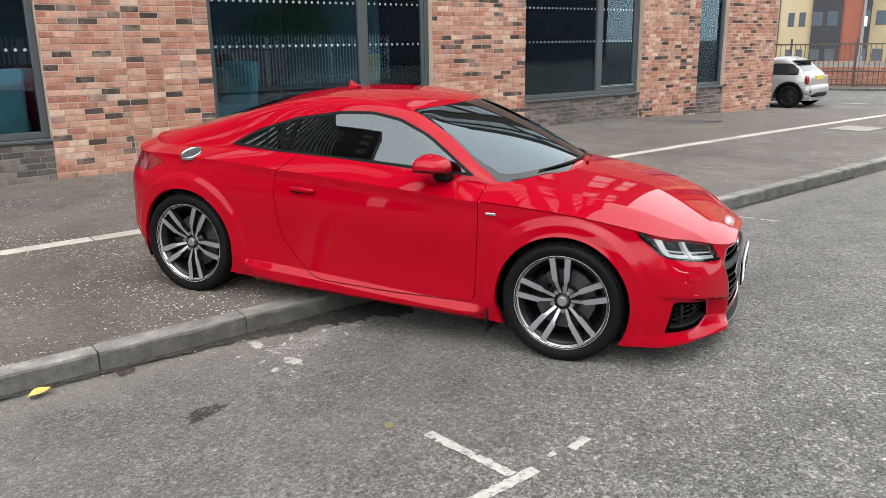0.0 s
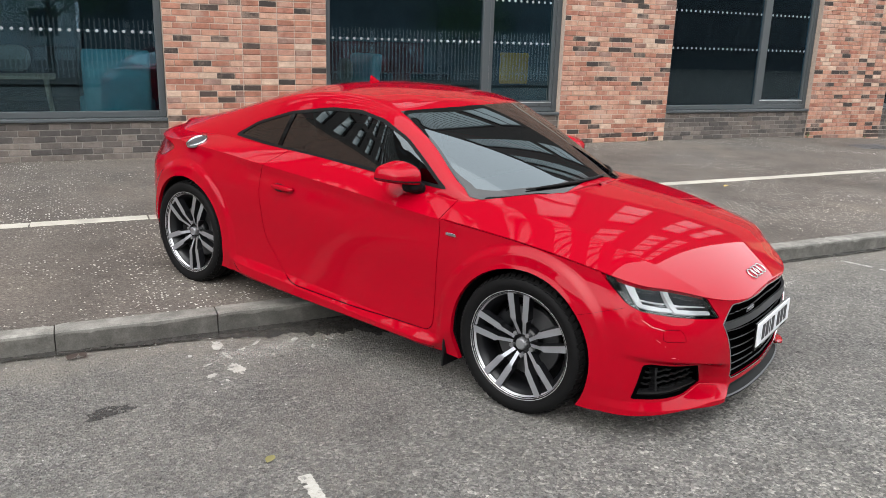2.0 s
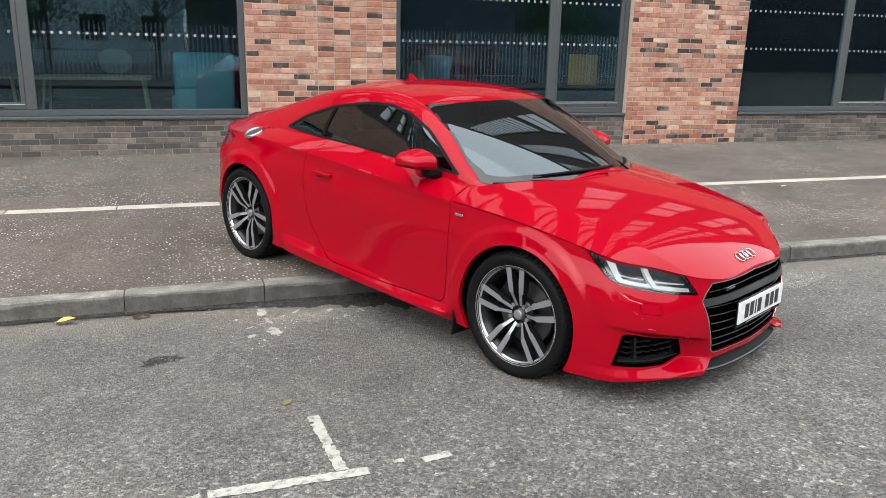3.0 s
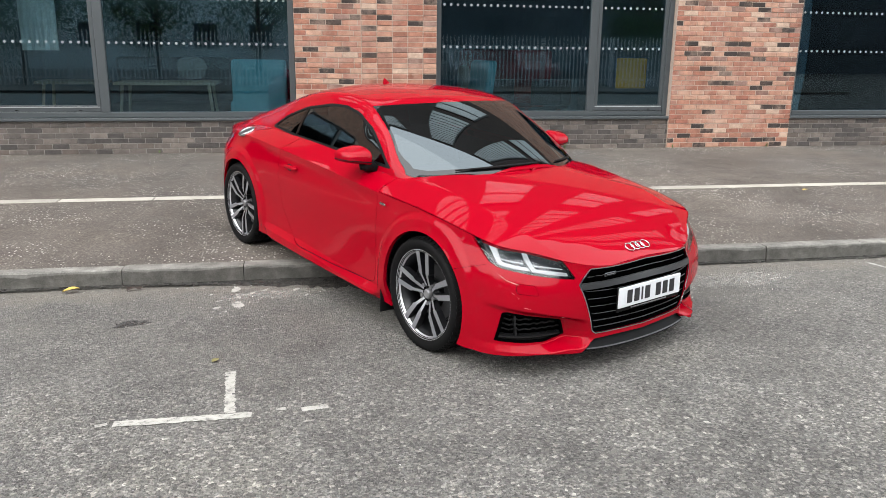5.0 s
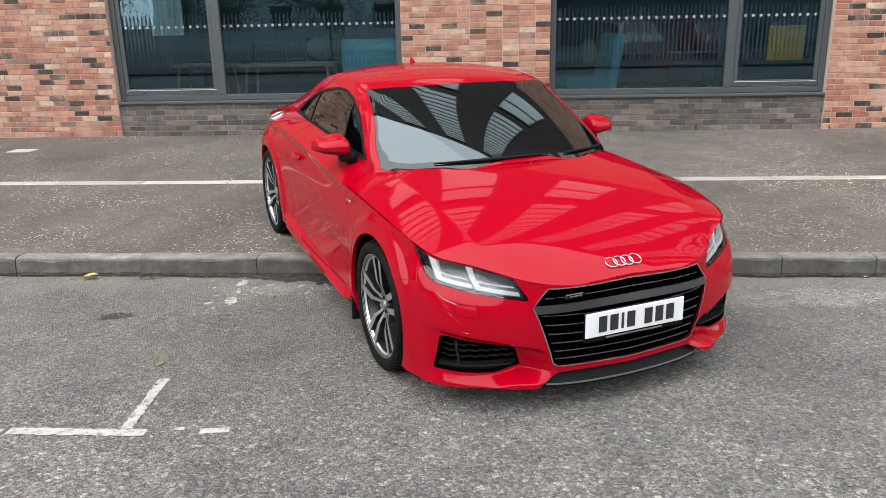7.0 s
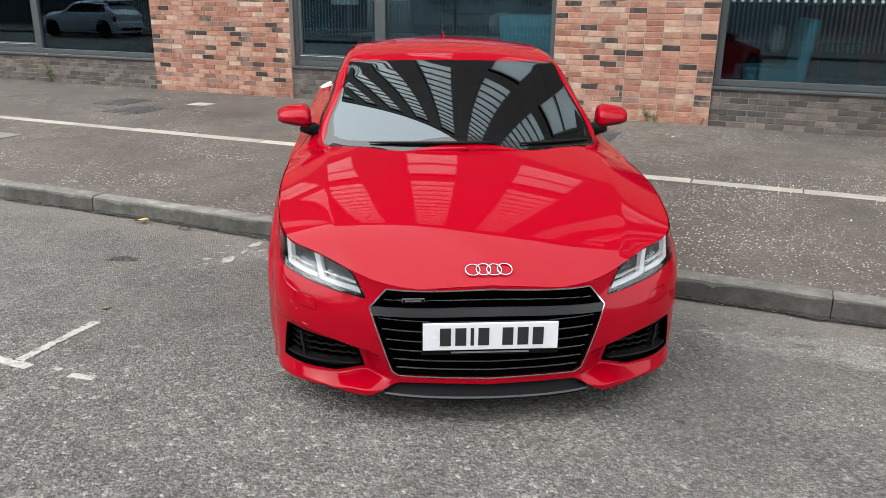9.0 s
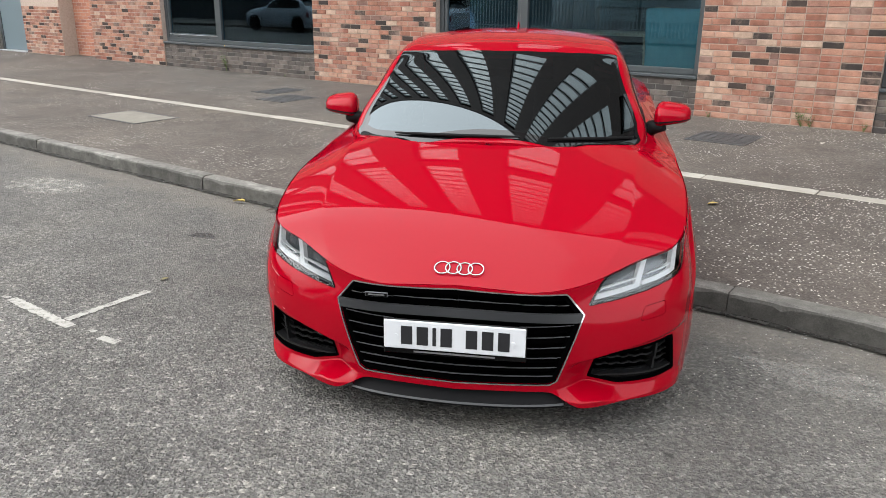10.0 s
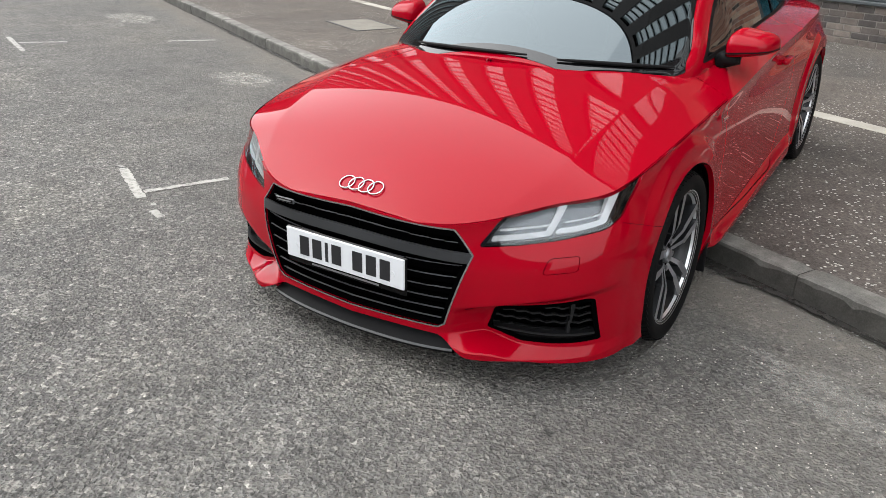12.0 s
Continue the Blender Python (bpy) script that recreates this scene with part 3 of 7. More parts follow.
def lathe(profile, n=72, a0=0.0, a1=2 * math.pi):
    """Turns (radius, y) points round the y axis; returns verts and quads."""
    full = abs(a1 - a0 - 2 * math.pi) < 1e-6
    rows = n if full else n + 1
    verts, faces = [], []
    for i in range(rows):
        a = a0 + (a1 - a0) * i / n
        for r, y in profile:
            verts.append((r * math.sin(a), y, r * math.cos(a)))
    m = len(profile)
    for i in range(n):
        k = (i + 1) % rows
        for j in range(m - 1):
            faces.append((i * m + j, i * m + j + 1, k * m + j + 1, k * m + j))
    return verts, faces


# ---- materials of the car ----
M_RED = mat("red_car_paint", (0.272, 0.0003, 0.008), 0.5, 0.0, Coat_Weight=0.9, Coat_Roughness=0.006, Coat_IOR=1.31, Specular_IOR_Level=0.0)
M_RUBBER = mat("tyre_rubber", (0.0038, 0.0038, 0.004), 0.7, 0.0, Specular_IOR_Level=0.12)
M_ALLOY = mat("machined_alloy", (0.40, 0.41, 0.44), 0.33, 0.8)
M_GUNMETAL = mat("dark_grey_wheel_paint", (0.006, 0.0062, 0.0075), 0.35, 0.2)
M_CHROME = mat("chrome", (0.52, 0.52, 0.53), 0.12, 1.0)
M_STEEL = mat("brake_steel", (0.10, 0.10, 0.105), 0.4, 0.8)
M_GRILLE = mat("matt_black_grille", (0.001, 0.001, 0.0011), 0.8, 0.0, Specular_IOR_Level=0.0)
M_GLOSSBLACK = mat("gloss_black", (0.002, 0.002, 0.0022), 0.12, 0.0, Specular_IOR_Level=0.22)
M_SATIN = mat("satin_grey_trim", (0.026, 0.027, 0.029), 0.4, 0.3)
M_CARGLASS = glass_material("tinted_car_glass", (0.05, 0.06, 0.06), (0.74, 0.85, 0.90), 2.2)
M_SIDEGLASS = glass_material("tinted_side_glass", (0.09, 0.11, 0.11), (0.86, 0.97, 1.0), 1.85)
M_FRIT = mat("black_glass_border", (0.004, 0.004, 0.0045), 0.02, 0.0, IOR=1.62)
M_LENS = glass_material("clear_lamp_cover", (0.92, 0.94, 0.95), (1, 1, 1), 1.6)
M_LED = mat("white_light_guide", (0.60, 0.62, 0.64), 0.3, 0.0, Emission_Color=(1, 1, 1, 1), Emission_Strength=0.05)
M_LAMPGREY = mat("lamp_housing", (0.10, 0.107, 0.116), 0.22, 0.7)
M_SLAT = mat("bright_slat_edge", (0.085, 0.088, 0.095), 0.35, 0.4)
M_SCUFF = mat("scuffed_paint", (0.62, 0.36, 0.33), 0.7)
M_COMB = mat("dark_grey_plastic_mesh", (0.006, 0.006, 0.0066), 0.45, 0.0, Specular_IOR_Level=0.35)
M_TAIL = mat("red_lamp_lens", (0.16, 0.002, 0.005), 0.08, 0.0, Coat_Weight=1.0)
M_PLATE = mat("white_plate", (0.60, 0.61, 0.63), 0.4)
M_INK = mat("black_plate_ink", (0.012, 0.012, 0.014), 0.5)
M_LEATHER = mat("dark_upholstery", (0.022, 0.022, 0.024), 0.6)

# ---- the red coupe: x ahead of the front axle, y to its left, z above the wheels' plane ----
car = tagged(empty("sports_car", pose(3.734, 3.056, -0.015, 0, 2.42, -62.9)), "glossy red two-door coupe parked with rear wheels on the pavement", "car")
WHEELBASE, TYRE_R, HUB_Z = 2.505, 0.324, 0.322

# plan outline at mid height, from the middle of the nose round to the middle of the tail
PLAN = [(0.850, 0.0), (0.842, 0.2), (0.808, 0.40), (0.750, 0.55), (0.655, 0.725), (0.53, 0.840), (0.33, 0.889), (0.0, 0.906), (-0.45, 0.900), (-1.1, 0.892),
        (-1.8, 0.892), (-2.2, 0.900), (-2.5, 0.905), (-2.8, 0.882), (-3.02, 0.80), (-3.18, 0.62), (-3.265, 0.35), (-3.29, 0.0)]
plan = np.array(PLAN)
chord = np.concatenate([[0], np.cumsum(np.linalg.norm(np.diff(plan, axis=0), axis=1))])
chord /= chord[-1]
plan_x, plan_y = curve(list(zip(chord, plan[:, 0]))), curve(list(zip(chord, plan[:, 1])))


def at(i):
    return chord[i]


shoulder_z = curve([(at(0), 0.632), (at(2), 0.626), (at(3), 0.650), (at(4), 0.690), (at(5), 0.715), (at(6), 0.752), (at(7), 0.796), (at(8), 0.815), (at(9), 0.845),
                    (at(10), 0.872), (at(12), 0.892), (at(13), 0.885), (at(14), 0.875), (at(15), 0.89), (at(17), 0.91)])
shoulder_in = curve([(at(0), -0.045), (at(2), -0.035), (at(3), -0.058), (at(4), -0.088), (at(5), -0.062), (at(6), -0.042), (at(7), -0.025), (at(8), -0.015), (at(9), -0.018),
                     (at(10), -0.022), (at(12), -0.045), (at(13), -0.07), (at(14), -0.07), (at(15), -0.06), (at(17), -0.05)])
foot_z = curve([(at(0), 0.182), (at(2), 0.182), (at(3), 0.173), (at(4), 0.160), (at(5), 0.149), (at(6), 0.142), (at(7), 0.145), (at(8), 0.150), (at(10), 0.155), (at(12), 0.2), (at(14), 0.215), (at(17), 0.22)])
foot_in = curve([(at(0), -0.01), (at(2), -0.01), (at(3), 0.0), (at(4), 0.0), (at(5), -0.006), (at(6), -0.012), (at(8), -0.035), (at(10), -0.035), (at(12), -0.01), (at(14), -0.04), (at(17), -0.07)])


def side_points(ns=440, nv=150):
    s = np.linspace(0, 1, ns)
    x, y = plan_x(s), plan_y(s)
    tx, ty = np.gradient(x), np.gradient(y)
    ln = np.hypot(tx, ty)
    nx, ny = ty / ln, -tx / ln
    v = np.linspace(0, 1, nv)[None, :]**1.25
    # the painted bumper ends higher in the middle, above the black splitter
    foot = foot_z(s) + 0.042 * (1 - ease(0.345, 0.46, y)) * (x > 0.5)
    z = foot[:, None] + (shoulder_z(s) - foot)[:, None] * v
    drop = shoulder_z(s)[:, None] - z
    d = shoulder_in(s)[:, None] * (1 - ease(0, 0.24, drop))**1.5
    X, Y = np.broadcast_to(x[:, None], z.shape), np.broadcast_to(y[:, None], z.shape)
    tuck = 0.16 - 0.13 * ease(-2.15, -1.95, X) * (1 - ease(-0.5, -0.35, X)) * (X < 0.3)
    d = d + foot_in(s)[:, None] * (1 - np.clip((z - foot[:, None]) / tuck, 0, 1)**2 * (3 - 2 * np.clip((z - foot[:, None]) / tuck, 0, 1)))
    # hollow of the doors above the flared sill blade, and the sharp fold of the shoulder
    door = ease(-2.15, -1.9, X) * (1 - ease(-0.6, -0.35, X)) * (X < 0.3)
    d = d - 0.008 * door * np.exp(-((z - 0.40) / 0.15)**2) + 0.030 * door * np.clip((0.238 + 0.045 * ease(-0.6, -2.1, X) - z) / 0.042, 0, 1)
    d = d + 0.008 * door * np.exp(-(drop / 0.035)**2)
    # flared wheel arches
    for cx in (0.0, -WHEELBASE):
        r = np.hypot(X - cx, z - HUB_Z)
        lift = (1 - ease(0.425, 0.475, r)) * 0.015 + (1 - ease(0.36, 0.385, r)) * 0.003
        d = d + lift * (1 - ease(0.36, 0.47, X)) * (Y > 0.5)
    # front: a fold runs out from the grille, a hollow lies under it, and a blade juts out below the intake
    yy = np.abs(Y)
    nose = ease(0.47, 0.60, X) * np.clip((yy - 0.385 - 0.29 * np.maximum(z - 0.27, 0)) / 0.115, 0, 1)
    fold = 0.356 + 0.20 * (yy - 0.51)
    shelf = 0.233 - 0.026 * ease(0.50, 0.62, yy)
    deep = 0.010 + 0.052 * (1 - ease(0.48, 0.80, yy))
    jut = 0.006 + 0.039 * (1 - ease(0.46, 0.66, yy))
    under = ease(fold + 0.010, fold - 0.022, z) * np.clip((z - shelf + 0.034) / 0.036, 0, 1)
    d = d - deep * nose * under
    d = d + jut * ease(0.30, 0.50, X) * np.clip((yy - 0.345) / 0.105, 0, 1) * np.clip((shelf + 0.004 - z) / 0.036, 0, 1)
    d = d + 0.007 * ease(0.45, 0.6, X) * ease(0.42, 0.52, yy) * np.exp(-(np.maximum(z - fold - 0.012, 0) / 0.05)**2) * ease(fold - 0.02, fold + 0.012, z)
    P = np.stack([X + nx[:, None] * d, np.maximum(Y + ny[:, None] * d, 0), z], -1)
    P[0, :, 1] = P[-1, :, 1] = 0
    return P


side_grid = side_points()
SIDE = sheet(side_grid, flip=True)
if (SIDE[0][:, 4] * (np.abs(SIDE[0][:, 0] + 1.2) < 0.3)).sum() < 0:
    SIDE = (SIDE[0] * [1, 1, 1, -1, -1, -1, 1, 1], SIDE[1][:, ::-1])

deck_mid = curve([(0.806, 0.632), (0.77, 0.654), (0.70, 0.694), (0.6, 0.745), (0.4, 0.824), (0.1, 0.901), (-0.13, 0.940), (-0.46, 1.0), (-1.0, 1.14), (-1.8, 1.13),
                  (-2.3, 1.05), (-2.8, 0.985), (-3.1, 0.965), (-3.24, 0.912)])
crest_y = curve([(0.8, 0.46), (0.64, 0.538), (0.55, 0.583), (0.42, 0.615), (0.1, 0.65), (-0.2, 0.672), (-0.6, 0.71)])


def deck_height(x, y, xs, ys, zs):
    t = np.clip(y / np.maximum(ys, 1e-4), 0, 1)
    # a folded edge runs from the lamp back to the screen on either side of the bonnet
    fold = ease(-0.5, -0.2, x) * (1 - ease(0.62, 0.72, x))
    tc = np.clip(crest_y(x) / np.maximum(ys, 0.3), 0.5, 0.93)
    fall = 0.80 * tc**2.35
    crown = np.where(t < tc, fall * (t / tc)**2, fall + (1 - fall) * np.clip((t - tc) / (1 - tc), 0, 1)**1.08)
    return zs + (deck_mid(x) - zs) * (1 - t**2.35 * (1 - fold) - crown * fold)


def deck_points(nt=130):
    edge = side_grid[:, -1]
    keep = [0]
    for i in range(1, len(edge)):
        if edge[i, 0] < edge[keep[-1], 0] - 1e-4:
            keep.append(i)
    edge = edge[keep]
    t = np.linspace(0, 1, nt)[None, :]
    x = np.broadcast_to(edge[:, :1], (len(edge), nt))
    y = edge[:, 1:2] * t
    z = deck_height(x, y, x, edge[:, 1:2], edge[:, 2:3])
    return np.stack([x, y, z], -1)


deck_grid = deck_points()
edge_x = deck_grid[::-1, -1, 0]
edge_y, edge_z = deck_grid[::-1, -1, 1], deck_grid[::-1, -1, 2]


def deck_at(x, y):
    return deck_height(x, y, x, np.interp(x, edge_x, edge_y), np.interp(x, edge_x, edge_z))


def upward(S):
    W, T = S
    if W[:, 5].sum() < 0:
        W, T = W * [1, 1, 1, -1, -1, -1, 1, 1], T
    fn = np.cross(W[T[:, 1], :3] - W[T[:, 0], :3], W[T[:, 2], :3] - W[T[:, 0], :3])
    if (fn * W[T[:, 0], 3:6]).sum() < 0:
        T = T[:, ::-1]
    return W, T


DECK = upward(sheet(deck_grid))
DECK[0][:3 * 130, 3:6] = unit(np.array([0.55, 0.0, 0.8]))

# cabin: base line, roof rail and ridge
base_y = curve([(-0.115, 0.0), (-0.135, 0.2), (-0.20, 0.42), (-0.30, 0.575), (-0.46, 0.722), (-0.6, 0.752), (-1.0, 0.760), (-1.8, 0.744), (-2.25, 0.722), (-2.6, 0.69), (-2.95, 0.62), (-3.08, 0.50)])
rail_y = curve([(-0.115, 0.0), (-0.135, 0.2), (-0.20, 0.418), (-0.30, 0.566), (-0.46, 0.708), (-0.7, 0.668), (-1.0, 0.612), (-1.4, 0.585), (-1.9, 0.585), (-2.3, 0.57), (-2.7, 0.54), (-3.08, 0.44)])
rail_z = curve([(-0.115, 0.945), (-0.20, 0.932), (-0.30, 0.918), (-0.46, 0.915), (-0.7, 1.085), (-1.0, 1.232), (-1.4, 1.288), (-1.9, 1.235), (-2.3, 1.125), (-2.7, 1.02), (-3.08, 0.955)])
ridge_z = curve([(-0.115, 0.948), (-0.135, 0.955), (-0.3, 1.025), (-0.6, 1.160), (-0.85, 1.258), (-1.0, 1.300), (-1.25, 1.332), (-1.5, 1.338), (-1.8, 1.320), (-2.2, 1.238), (-2.6, 1.115), (-2.9, 1.02), (-3.08, 0.97)])


def screen_z(x, y):
    """Height of the windscreen's glass: straight rulings from the cowl to the roof, slightly domed."""
    w = np.zeros_like(x) + 0.5
    for _ in range(8):
        a = y / (0.735 - 0.135 * w)
        xb, xh = -0.113 - 0.345 * a**2, -0.90 - 0.12 * a**2
        w = (x - xb) / (xh - xb)
    return (0.944 - 0.058 * a**2) * (1 - w) + (1.276 - 0.036 * a**2) * w + 0.085 * w * (1 - w)


def cabin_points(nx=300, nv=90):
    u = np.linspace(0, 1, nx)
    x = -0.116 - (3.07 - 0.116) * (0.35 * u**2 + 0.65 * u)
    by, ry, rz, cz = base_y(x), rail_y(x), rail_z(x), ridge_z(x)
    bz = deck_at(x, by) - 0.006
    mixr = 1 - ease(0.86, 1.08, -x)
    rz = rz * (1 - mixr) + screen_z(x, ry) * mixr
    rz = np.maximum(rz, bz + 0.004)
    cz = cz * (1 - mixr) + screen_z(x, 0 * x) * mixr
    cz = np.maximum(cz, rz + 0.006)
    B, Rr, C = np.stack([by, bz], -1), np.stack([ry, rz], -1), np.stack([0 * cz, cz], -1)
    out = 0.020 * ease(-0.4, -0.7, x)[:, None] * np.array([[1.0, 0.15]])
    crown = np.stack([ry * 0.52, rz + (cz - rz) * 0.86], -1)
    ctl = [B, B * 0.62 + Rr * 0.38 + out, B * 0.22 + Rr * 0.78 + out * 0.9, Rr + out * 0.35 + [0, 0.008], Rr * [0.86, 1] + [0, 0.0] + (C - Rr) * [0, 0.34], crown, C * [1, 1] + Rr * [0.22, 0], C]
    # clamped cubic B-spline over the control points
    n = len(ctl)
    knots = np.concatenate([[0] * 3, np.linspace(0, 1, n - 2), [1] * 3])
    v = np.linspace(0, 1, nv) * (1 - 1e-9)
    basis = np.array([[1.0 if knots[i] <= q < knots[i + 1] else 0.0 for i in range(len(knots) - 1)] for q in v])
    for k in range(1, 4):
        nb = np.zeros((nv, len(knots) - 1 - k))
        for i in range(len(knots) - 1 - k):
            a, b = knots[i + k] - knots[i], knots[i + k + 1] - knots[i + 1]
            nb[:, i] = (0 if a == 0 else (v - knots[i]) / a * basis[:, i]) + (0 if b == 0 else (knots[i + k + 1] - v) / b * basis[:, i + 1])
        basis = nb
    pts = sum(basis[None, :, i:i + 1] * ctl[i][:, None, :] for i in range(n))
    X = np.broadcast_to(x[:, None], pts.shape[:2])
    wt = (1 - ease(0.86, 1.08, -X)) * ease(-0.012, 0.045, ry[:, None] - pts[..., 0])
    pts[..., 1] = pts[..., 1] * (1 - wt) + screen_z(X, pts[..., 0]) * wt
    return np.stack([X, pts[..., 0], pts[..., 1]], -1)


cabin_grid = cabin_points()
CABIN = upward(sheet(cabin_grid))
CABIN[0][np.abs(CABIN[0][:, 1]) < 1e-5, 4] = 0

# outlines of openings and panels: (x, z) from the side, (y, z) from the front
DOOR = rounded([(-0.492, 0.245), (-0.488, 0.70), (-0.505, 0.90), (-0.60, 1.5), (-1.70, 1.5), (-1.70, 0.97), (-1.815, 0.86), (-1.825, 0.72), (-1.77, 0.45), (-1.60, 0.27), (-1.50, 0.232), (-1.0, 0.228)], 0.06)
GLASS_SIDE = rounded([(-0.565, 0.925), (-0.735, 1.035), (-0.90, 1.135), (-1.08, 1.205), (-1.27, 1.232), (-1.48, 1.222), (-1.80, 1.165), (-2.07, 1.075), (-2.265, 0.968), (-1.8, 0.952), (-1.2, 0.945)], 0.035)
GRILLE = [(0.0, 0.619), (0.397, 0.613), (0.464, 0.532), (0.378, 0.272), (0.352, 0.254), (0.0, 0.250), (-0.1, 0.25), (-0.1, 0.6)]
FOG = rounded([(0.512, 0.334), (0.785, 0.391), (0.806, 0.386), (0.826, 0.226), (0.60, 0.219), (0.485, 0.251)], 0.009)
LAMP = rounded([(0.472, 0.560), (0.522, 0.646), (0.62, 0.72), (0.74, 0.77), (0.847, 0.78), (0.830, 0.640), (0.808, 0.617), (0.69, 0.588), (0.58, 0.570)], 0.014)
TAIL = rounded([(-2.70, 0.835), (-2.80, 0.86), (-3.4, 0.885), (-3.4, 0.77), (-2.84, 0.765)], 0.03)
PLATE_Z = 0.448


def carve(S, view, poly, gap, near=None):
    """Cuts the outline out of S: the panel inside, the rest outside, and a gap between them."""
    f = sdf(view(S), poly)
    if near is not None:
        f = np.where(near(S[0]), f, np.abs(f) + 0.05)
    inside, _ = split(S, f + gap)
    _, rest = split(S, f - gap)
    return inside, rest


ahead = lambda W: W[:, 0] > 0.25
# sides
arch = np.minimum(np.hypot(SIDE[0][:, 0], SIDE[0][:, 2] - HUB_Z), np.hypot(SIDE[0][:, 0] + WHEELBASE, SIDE[0][:, 2] - HUB_Z)) - 0.366
_, OPEN = split(SIDE, np.where(SIDE[0][:, 1] > 0.6, arch, 1.0))
GR_IN, s1 = carve(OPEN, front_view, GRILLE, 0.0, ahead)
FOG_IN, s1 = carve(s1, front_view, FOG, 0.0, ahead)
LAMP_IN, s1 = carve(s1, front_view, LAMP, 0.0015, ahead)
TAIL_IN, s1 = carve(s1, side_view, TAIL, 0.0015, lambda W: W[:, 0] < -2.6)
door_low, s1 = carve(s1, side_view, DOOR, 0.0022)
seam = lambda W: np.where(W[:, 0] > 0.47, -1.0, np.where(W[:, 0] < 0.1, 1.0, W[:, 2] - (0.565 + 0.36 * (W[:, 0] - 0.30))))
bumper, _ = split(s1, seam(s1[0]) + 0.0007)
_, s1 = split(s1, seam(s1[0]) - 0.0007)
sill, s1 = split(s1, np.where((s1[0][:, 0] < -0.3) & (s1[0][:, 0] > -2.2), s1[0][:, 2] - 0.205, 1.0))
# rear of the car and front wings
fender, quarter = split(s1, -(s1[0][:, 0] + 0.9))
WASHER = rounded([(0.668, 0.486), (0.680, 0.537), (0.760, 0.545), (0.763, 0.496)], 0.012)
washer, bumper = carve(bumper, front_view, WASHER, 0.0009, ahead)
both("front_bumper", rim(bumper, 0.02), M_RED, car)
pair("washer_cover", rim(washer, 0.006), M_RED, car)


def scuff(a, b, width):
    """A thin scratch in the bumper's paint between two points (y, z) seen from the front."""
    yz, vs = bumper[0][:, 1:3], []
    for t in (0, 0.25, 0.5, 0.75, 1):
        q = np.array([abs(a[0] + (b[0] - a[0]) * t), a[1] + (b[1] - a[1]) * t])
        gap = np.hypot(*(yz - q).T) + 9 * ~ahead(bumper[0])
        k = np.argsort(gap)[:4]
        wt = 1 / (gap[k] + 1e-4)
        p = (bumper[0][k, :3] * wt[:, None]).sum(0) / wt.sum()
        n = unit((bumper[0][k, 3:6] * wt[:, None]).sum(0))
        for e in (-1, 1):
            h = width * (0.25 + 0.75 * math.sin(math.pi * t)) * e
            vs.append((p[0] + n[0] * 0.0012, math.copysign(q[0] + n[1] * 0.0012, a[0]), q[1] + h))
    raw("scratch", vs, [(2 * i, 2 * i + 1, 2 * i + 3, 2 * i + 2) for i in range(4)], M_SCUFF, car, "pale scratch in the bumper's paint")


for a, b, width in [((-0.800, 0.560), (-0.742, 0.538), 0.0016), ((-0.815, 0.585), (-0.790, 0.556), 0.0012), ((-0.785, 0.505), (-0.752, 0.470), 0.0010),
                    ((-0.735, 0.425), (-0.705, 0.418), 0.0012), ((-0.560, 0.372), (-0.532, 0.366), 0.0013)]:
    scuff(a, b, width)
pair("front_wing", rim(fender, 0.02), M_RED, car)
pair("sill", rim(sill, 0.02), M_RED, car)
# top of the body
foot_print = [(float(a), float(b)) for a, b in zip(cabin_grid[::6, 0, 0], cabin_grid[::6, 0, 1] - 0.012)] + [(-3.07, -0.2), (-0.116, -0.2)]
_, d1 = carve(DECK, lambda S: S[0][:, :2], foot_print, 0.0)
bonnet, d1 = split(d1, -(d1[0][:, 0] + 0.487))
lip = np.interp(bonnet[0][:, 0], edge_x, edge_y)
bonnet, _ = split(bonnet, bonnet[0][:, 1] - lip + 0.010 - 0.05 * (lip < 0.3) )
door_top, d1 = carve(d1, side_view, DOOR, 0.0022)
both("bonnet", rim(bonnet, 0.02), M_RED, car)
pair("door", rim(join(door_low, door_top), 0.012), M_RED, car)
quarter_all = join(quarter, d1)
both("rear_body", rim(quarter_all, 0.02), M_RED, car)
# shut lines between bonnet and wings
for side in (1, -1):
    vv, ff = [], []
    for i in range(61):
        x = -0.47 + 0.90 * i / 60
        y, z = float(np.interp(x, edge_x, edge_y)), float(np.interp(x, edge_x, edge_z))
        for j in range(6):
            q = 2 * math.pi * j / 6
            vv.append((x, side * (y - 0.003 + 0.0014 * math.cos(q)), z + 0.0004 + 0.0013 * math.sin(q)))
    for i in range(60):
        for j in range(6):
            ff.append((i * 6 + j, i * 6 + 6 + j, i * 6 + 6 + (j + 1) % 6, i * 6 + (j + 1) % 6))
    raw("shut_line", vv, ff, M_GRILLE, car, "dark joint beside the bonnet", smooth=True)
# cabin
header_x = lambda y: -0.895 - 0.13 * (y / 0.57)**2
ws = [(float(x), float(y)) for x, y in zip(np.linspace(-0.155, -0.46, 14), base_y(np.linspace(-0.155, -0.46, 14)) - 0.014)]
ws += [(float(x), float(rail_y(x)) - 0.022) for x in np.linspace(-0.5, -1.03, 10)]
ws += [(float(header_x(y)), float(y)) for y in (0.5, 0.35, 0.2, 0.0)] + [(-0.895, -0.1), (-0.155, -0.1)]
SCREEN, c1 = carve(CABIN, lambda S: S[0][:, :2], ws, 0.001, lambda W: W[:, 5] > 0.2)
rear = [(-1.98, -0.1), (-1.98, 0.2), (-2.04, 0.46), (-2.25, 0.47), (-2.75, 0.44), (-2.92, 0.38), (-2.94, -0.1)]
